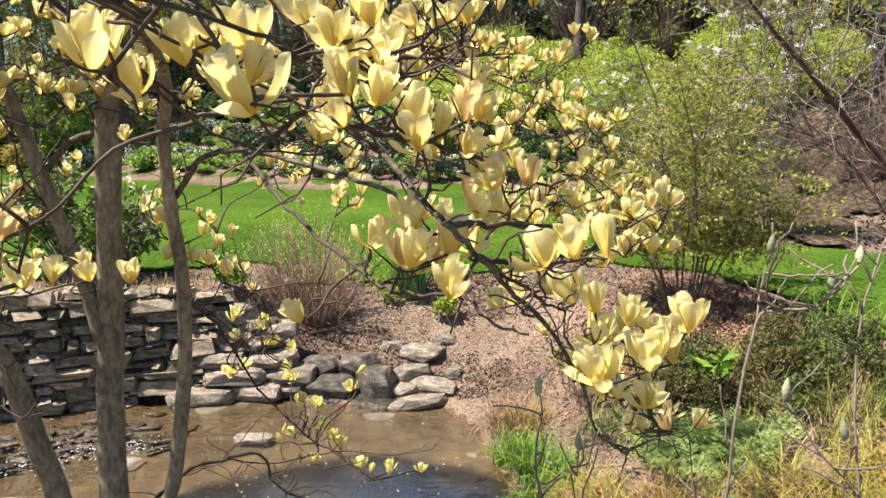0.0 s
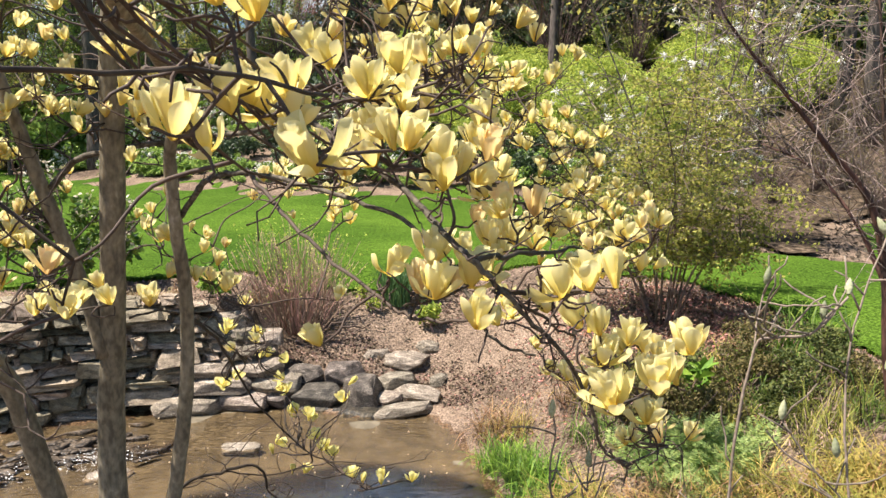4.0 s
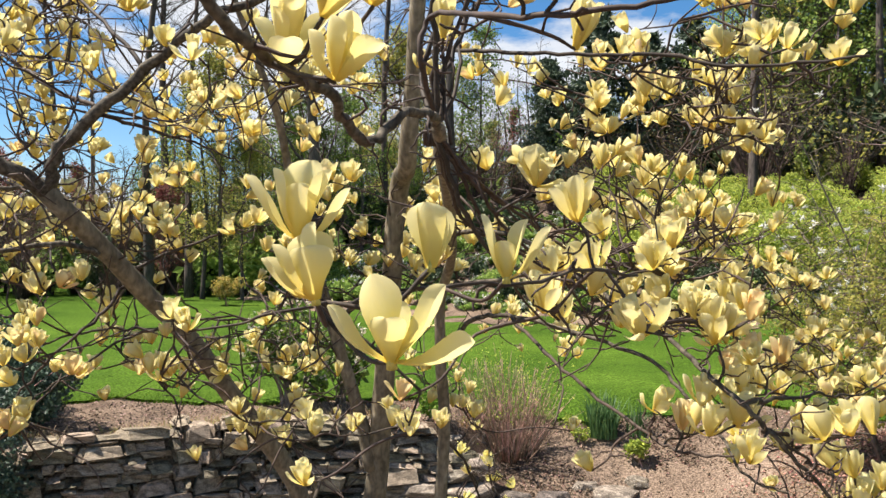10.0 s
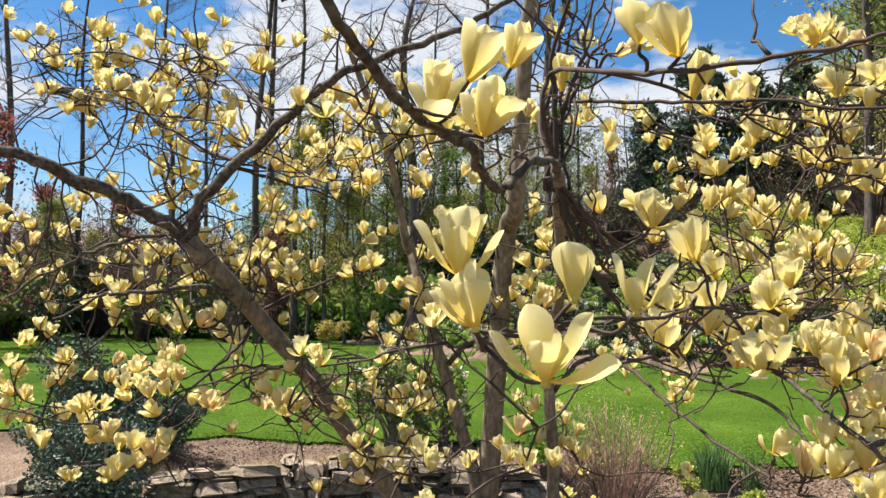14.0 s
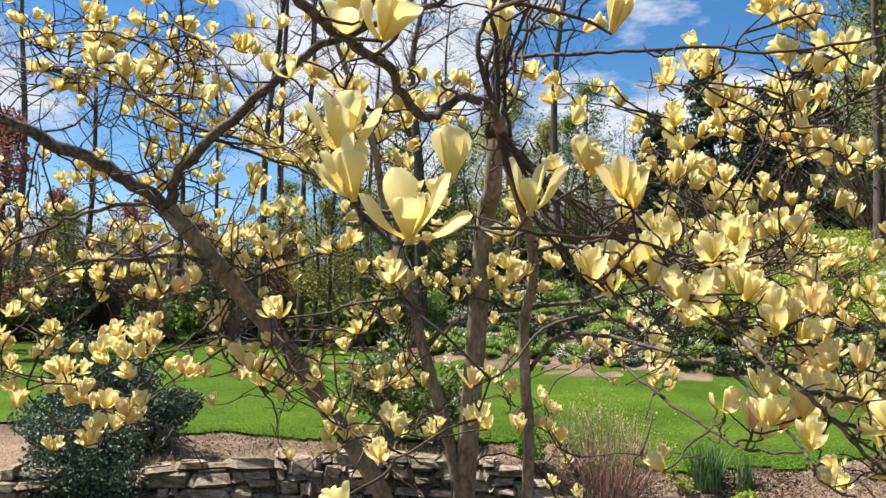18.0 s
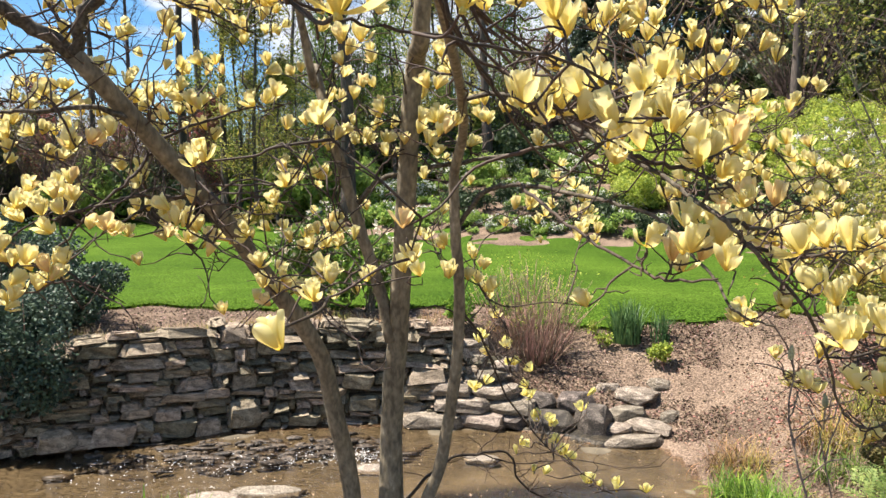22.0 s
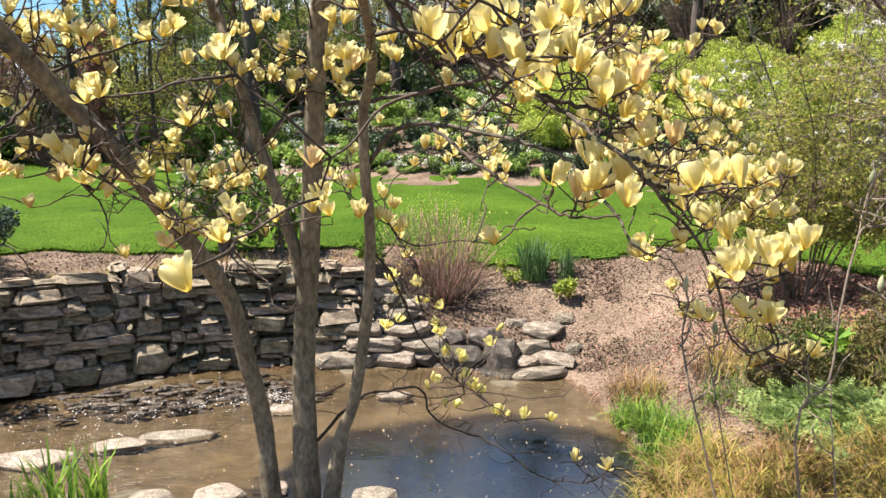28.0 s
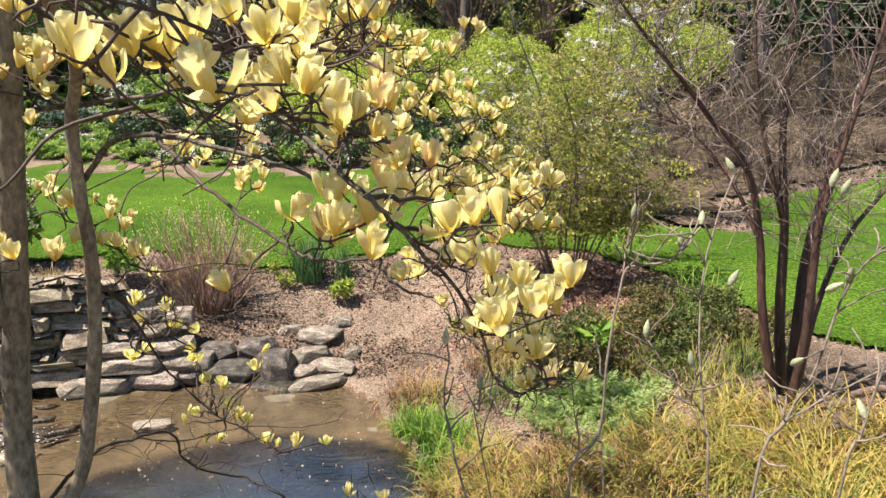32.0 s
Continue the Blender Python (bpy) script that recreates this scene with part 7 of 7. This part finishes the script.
def wood_tree(name, label, x, y, h, r, seed, mats, crown=None, start=0.35, spread_=0.28, branches=26):
    """A tall tree: trunk, limbs with twigs, and, where there is one, a loose crown (leaf size, number, material)."""
    rg = random.Random(seed)
    t = thing(name, label, "tree", (x, y, 0), "woodland trees")
    ln = smooth_line([Vector((0, 0, -0.3)), Vector((rg.gauss(0, 0.012) * h, rg.gauss(0, 0.012) * h, h * 0.4)), Vector((rg.gauss(0, 0.02) * h, rg.gauss(0, 0.02) * h, h * 0.75)), Vector((rg.gauss(0, 0.03) * h, rg.gauss(0, 0.03) * h, h))], 5)
    part("trunk", mesh_of("trunk", *tube(ln, r, r * 0.15, 9, 0.06, rg, flare=r * 0.4), M[mats]), t)
    v, f, sp = [], [], []
    for k in range(branches):
        u = start + (1 - start) * rg.random()
        i = min(int(u * (len(ln) - 1)), len(ln) - 2)
        q = ln[i].lerp(ln[i + 1], u * (len(ln) - 1) - i)
        a = rg.uniform(0, 6.283)
        L = h * spread_ * (1.15 - u) * rg.uniform(0.6, 1.2)
        d = Vector((math.cos(a), math.sin(a), rg.uniform(0.3, 1.0))).normalized()
        p, bl = q.copy(), [q]
        for s in range(5):
            d = (d + Vector((rg.gauss(0, 0.16), rg.gauss(0, 0.16), rg.gauss(0.05, 0.12)))).normalized()
            p = p + d * L / 5
            bl.append(p.copy())
        tube(bl, r * 0.22 * (1.2 - u), r * 0.03, 4, 0.1, rg, v, f)
        for q2 in bl[1:]:
            for _ in range(4):
                d2 = (d + Vector((rg.gauss(0, 0.9), rg.gauss(0, 0.9), rg.gauss(0, 0.7)))).normalized()
                e = q2 + d2 * L * rg.uniform(0.15, 0.4)
                tube([q2, q2.lerp(e, 0.5) + Vector((rg.gauss(0, 0.03), rg.gauss(0, 0.03), 0.04)), e], r * 0.05, r * 0.012, 3, 0.1, rg, v, f)
                sp += [q2.lerp(e, rg.random()) for _ in range(3)]
    tagged(part("branchwork", mesh_of("branchwork", v, f, M[mats]), t), kind="stuff")
    if crown:
        size, n, mt = crown
        pts = [rg.choice(sp) + Vector((rg.gauss(0, h * 0.02), rg.gauss(0, h * 0.02), rg.gauss(0, h * 0.02))) for _ in range(n)]
        tagged(part("crown", mesh_of("crown", *leaves(pts, size, rg), M[mt], False), t), kind="stuff")
    return t


def conifer(x, y, h, w, seed, n=9000):
    rg = random.Random(seed)
    t = thing("conifer", "tall dark evergreen conifer with drooping boughs", "tree", (x, y, 0), "conifers behind the hill")
    part("trunk", mesh_of("trunk", *tube(smooth_line([Vector((0, 0, -0.3)), Vector((0.05, 0, h * 0.5)), Vector((0, 0, h))], 5), h * 0.022, 0.03, 8, 0.05, rg), M["farbark"]), t)
    v, f, sp = [], [], []
    for k in range(110):
        u = 0.12 + 0.86 * rg.random()
        a, L = rg.uniform(0, 6.283), w * (1 - u) ** 0.8 * rg.uniform(0.65, 1.15) + 0.2
        q = Vector((0, 0, u * h))
        e = q + Vector((math.cos(a) * L, math.sin(a) * L, -L * rg.uniform(0.05, 0.3)))
        m = q.lerp(e, 0.5) + Vector((0, 0, L * 0.06))
        tube([q, m, e], 0.05, 0.012, 4, 0.1, rg, v, f)
        for _ in range(n // 110):
            s = rg.random() ** 0.7
            c = q.lerp(e, s)
            sp.append(c + Vector((rg.gauss(0, 0.10 + 0.10 * L * s), rg.gauss(0, 0.10 + 0.10 * L * s), -abs(rg.gauss(0, 0.12)))))
    tagged(part("branchwork", mesh_of("branchwork", v, f, M["farbark"]), t), kind="stuff")
    tagged(part("needle_crown", mesh_of("needle_crown", *leaves(sp, 0.16, rg, long=2.4), M["needle"], False), t), kind="stuff")
    return t


def stand(ob, az, d, s=1.0, turn=0):
    """A copy at az degrees to the left of +y and d metres off."""
    x, y = -d * math.sin(radians(az)), d * math.cos(radians(az))
    o = copy_thing(ob, pose(x, y, gz(x, y) - 0.1, 0, 0, turn))
    o.scale = (s, s, s)
    return o


bare = [wood_tree("bare_tree", "tall bare woodland tree with dark straight trunk", -70 - 6 * k, 120, 17, 0.15, 300 + k, "farbark", None, 0.3, 0.24, 34) for k in range(3)]
budding = [wood_tree("budding_tree", "woodland tree with thin fresh green spring leaves", -90 - 6 * k, 120, 13, 0.14, 310 + k, "farbark", (0.105, 4600, m), 0.16, 0.34, 34) for k, m in enumerate(("spring", "green", "olive"))]
pinky = wood_tree("blossom_tree", "small tree with dull pink-brown young foliage", -110, 120, 7, 0.12, 320, "farbark", (0.085, 3600, "pink"), 0.15, 0.4, 26)
fir = [conifer(-120 - 9 * k, 120, 11.5, 5.0, 330 + k, 13000) for k in range(2)]
big = wood_tree("old_tree", "old knotty bare tree with thick dark trunk", -130, 120, 15, 0.30, 340, "farbark", None, 0.22, 0.30, 40)
# by direction and distance
for k, (az, d, s) in enumerate([(33.8, 24, 0.9), (32.2, 27, 1.0), (31.2, 25, 0.8), (40, 28, 0.8), (46, 33, 0.9), (50, 30, 1.0), (26, 36, 0.9), (17, 26, 0.85), (11.7, 25, 1.0), (37, 45, 1.0), (54, 30, 1.0), (20, 40, 1.0)]):
    stand(bare[k % 3], az, d, s, 70 * k)
stand(big, 22.4, 22, 0.75, 30)
for k, (az, d, s) in enumerate([(0.8, 31, 0.66), (-2.8, 32, 0.56), (4.6, 32, 0.5), (-5.8, 33, 0.62), (15, 34, 0.36), (-12, 40, 0.8), (31, 40, 0.36)]):
    stand(fir[k % 2], az, d, s, 50 * k)
for k in range(46):
    az = -44 + 36 * ((k * 0.618) % 1)
    d = 29 + 17 * ((k * 0.377) % 1)
    stand(budding[k % 3], az, d, 0.6 + 0.4 * ((k * 0.73) % 1), 47 * k)
for k in range(18):
    stand(bare[k % 3], -42 + 34 * ((k * 0.618 + 0.3) % 1), 26 + 14 * ((k * 0.43) % 1), 0.8 + 0.3 * ((k * 0.7) % 1), 31 * k)
for k in range(30):
    az = -8 + 62 * ((k * 0.618) % 1)
    stand(budding[(1, 2)[k % 2]], az, 30 + 22 * ((k * 0.29) % 1), (0.24 + 0.2 * ((k * 0.73) % 1)) * (0.62 if az > 12 else 1.0), 47 * k)
for k, (az, d, s) in enumerate([(51, 24, 0.9), (54, 22, 1.0), (47.5, 34, 0.8), (43, 38, 0.8), (38, 44, 0.8)]):
    stand(pinky, az, d, s, 80 * k)
# shady trees over the right-hand rise
for k, (x, y, s) in enumerate([(6.8, 15.5, 0.75), (8.6, 14.6, 0.85), (10.6, 15.6, 0.8), (12.6, 14.2, 0.9), (9.6, 17.5, 0.9), (14.5, 16, 1.0)]):
    o = copy_thing((budding[2], bare[1], bare[0], budding[1], bare[2], budding[1])[k], pose(x, y, gz(x, y) - 0.1, 0, 0, 77 * k))
    o.scale = (s, s, s)
# thick of bare twigs and young leaves at the foot of the far woods
for k in range(90):
    az = 3 + 56 * ((k * 0.618 + 0.1) % 1)
    stand((*bare, budding[1], budding[2])[(0, 3, 1, 4, 2, 0)[k % 6]], az, 28 + 24 * ((k * 0.41) % 1), 0.26 + 0.16 * ((k * 0.73) % 1), 29 * k)
for k in range(80):
    az = 3 + 56 * ((k * 0.618 + 0.5) % 1)
    stand((brush, brush, protos[3], pinky, protos[2])[k % 5], az, 26 + 22 * ((k * 0.31) % 1), (1.5 + 1.2 * ((k * 0.57) % 1)) * (0.25 if k % 5 == 3 else 1), 41 * k)
for k in range(34):
    az = 33 + 25 * ((k * 0.618 + 0.2) % 1)
    stand((brush, brush, bare[k % 3])[k % 3], az, 31 + 14 * ((k * 0.37) % 1), (2.0 + 1.1 * ((k * 0.53) % 1)) * (1, 1, 0.13)[k % 3], 37 * k)
# dark evergreens on the hill behind the lawn
for k in range(30):
    stand((budding[1], bare[k % 3], budding[2])[k % 3], 15 + 18 * ((k * 0.618) % 1), 26 + 10 * ((k * 0.37) % 1), 0.27 + 0.15 * ((k * 0.71) % 1), 67 * k)
for k in range(34):
    stand((protos[2], budding[1], protos[3], budding[2])[k % 4], 9 + 25 * ((k * 0.618) % 1), 23 + 9 * ((k * 0.37) % 1), (1.3 + 0.9 * ((k * 0.53) % 1)) * (1, 0.28, 1, 0.28)[k % 4], 59 * k)
# understorey of the woods
under = [protos[2], protos[3], brush]
for k in range(190):
    az = -44 + 100 * ((k * 0.618) % 1)
    d = 25 + 22 * ((k * 0.37) % 1)
    o = stand(under[(2, 0, 2, 1, 2, 0)[k % 6]], az, d, (1.0 + 1.0 * ((k * 0.53) % 1)) * (1.5 if az < -8 else 1.0), 33 * k)
for o in (*protos, lime, brush, *bare, *budding, pinky, *fir, big):
    for q in (*o.children_recursive, o):
        bpy.data.objects.remove(q, do_unlink=True)

# reddish leaf litter under the leafing shrub
rg = random.Random(410)
pts = np.array([(rg.gauss(1.98, 0.52), rg.gauss(5.7, 0.6)) for _ in range(13000)])
pts = pts[(creek_distance(pts[:, 0], pts[:, 1]) > 0.15) & ~on_lawn(pts[:, 0], pts[:, 1])]
z = ground(pts[:, 0], pts[:, 1]) + 0.008
thing("leaf_litter", "reddish-brown leaf mulch under the leafing shrub", "litter", kind="stuff", data=mesh_of("leaf_litter", *leaves([(x, y, q) for (x, y), q in zip(pts, z)], 0.018, rg, 0.6), M["redmulch"], False))
pts = np.array([(rg.uniform(3.7, 13), rg.uniform(7.6, 17)) for _ in range(16000)])
pts = pts[~on_lawn(pts[:, 0], pts[:, 1])]
z = ground(pts[:, 0], pts[:, 1]) + 0.008
thing("leaf_litter", "dark brown leaf litter on the shaded bed beyond the lawn", "litter", kind="stuff", data=mesh_of("leaf_litter", *leaves([(x, y, q) for (x, y), q in zip(pts, z)], 0.04, rg, 0.5), M["wood"], False))
pts = np.array([(rg.gauss(1.15, 0.3), rg.gauss(5.75, 0.55)) for _ in range(1500)])
pts = pts[(creek_distance(pts[:, 0], pts[:, 1]) > 0.15) & ~on_lawn(pts[:, 0], pts[:, 1])]
z = ground(pts[:, 0], pts[:, 1]) + 0.006
thing("leaf_litter", "scattered orange-brown leaf scraps on the bare path", "litter", kind="stuff", data=mesh_of("leaf_litter", *leaves([(x, y, q) for (x, y), q in zip(pts, z)], 0.014, rg, 0.7), M["redmulch"], False))
pts = np.array([(rg.uniform(-1.3, 0.55), rg.uniform(5.9, 8.2)) for _ in range(15000)] + [(rg.uniform(0.3, 1.7), rg.uniform(5.0, 8.2)) for _ in range(3000)])
pts = pts[(creek_distance(pts[:, 0], pts[:, 1]) > 0.12) & ~on_lawn(pts[:, 0], pts[:, 1]) & (np.sin(pts[:, 0] * 3.1 + 1.2 * np.sin(pts[:, 1] * 2.7)) + np.sin(pts[:, 1] * 4.3 + pts[:, 0] * 2.1) > -0.7 + 0.9 * (pts[:, 0] > 0.3))]
z = ground(pts[:, 0], pts[:, 1]) + 0.007
thing("bark_litter", "coarse brown bark mulch beside the bare path", "litter", kind="stuff", data=mesh_of("bark_litter", *leaves([(x, y, q) for (x, y), q in zip(pts, z)], 0.017, rg, 0.7), M["brownmulch"], False))
# clods and small stones on the bare bank
rg = random.Random(420)
v, f = [], []
for _ in range(1100):
    x, y = rg.uniform(-1.3, 2.4), rg.uniform(4.9, 7.9)
    if float(creek_distance([x], [y])[0]) < 0.1 or on_lawn(np.array([x]), np.array([y]))[0]:
        continue
    c, q = Vector((x, y, gz(x, y))), 0.006 + 0.022 * rg.random() ** 3
    b = len(v)
    v += [c + Vector((math.cos(a) * q * rg.uniform(0.6, 1.4), math.sin(a) * q * rg.uniform(0.6, 1.4), 0)) for a in (0, 1.4, 2.6, 3.9, 5.1)] + [c + Vector((rg.gauss(0, q * 0.3), rg.gauss(0, q * 0.3), q * rg.uniform(0.2, 0.5)))]
    f += [(b + k, b + (k + 1) % 5, b + 5) for k in range(5)]
thing("soil_clods", "crumbly brown soil clods on the bare bank", "soil", kind="stuff", data=mesh_of("soil_clods", v, f, M["soil"], False))
# litter on the bank and on the water
rg = random.Random(400)
pts = []
while len(pts) < 40000:
    x, y = rg.uniform(-5.5, 3.3), rg.uniform(4.3, 8.4)
    pts.append((x, y))
a = np.array(pts)
dd = creek_distance(a[:, 0], a[:, 1])
path = (a[:, 0] > 0.15) & (a[:, 0] < 1.35) & (a[:, 1] < 7.2) & (np.sin(a[:, 0] * 917 + a[:, 1] * 1331) > -0.86)
keep = (dd > 0.12) & ~path & ~on_lawn(a[:, 0], a[:, 1]) & ~((a[:, 0] < -1.3) & (dd < 0.42))
a = a[keep]
z = ground(a[:, 0], a[:, 1]) + 0.006
thing("bark_litter", "brown bark chips and leaf litter on the bank", "litter", kind="stuff", data=mesh_of("bark_litter", *leaves([(x, y, q) for (x, y), q in zip(a, z)], 0.014, rg, 0.6), M["mulch"], False))
pts = np.array([(rg.uniform(-4, 0.5), rg.uniform(3.2, 6.0)) for _ in range(520)])
dd = creek_distance(pts[:, 0], pts[:, 1])
pts = pts[(dd < -0.05)]
thing("floating_litter", "small dry leaves and petals floating on the creek", "litter", kind="stuff", data=mesh_of("floating_litter", *leaves([(x, y, 0.006) for x, y in pts], 0.011, rg, 0.97), M["hay"], False))
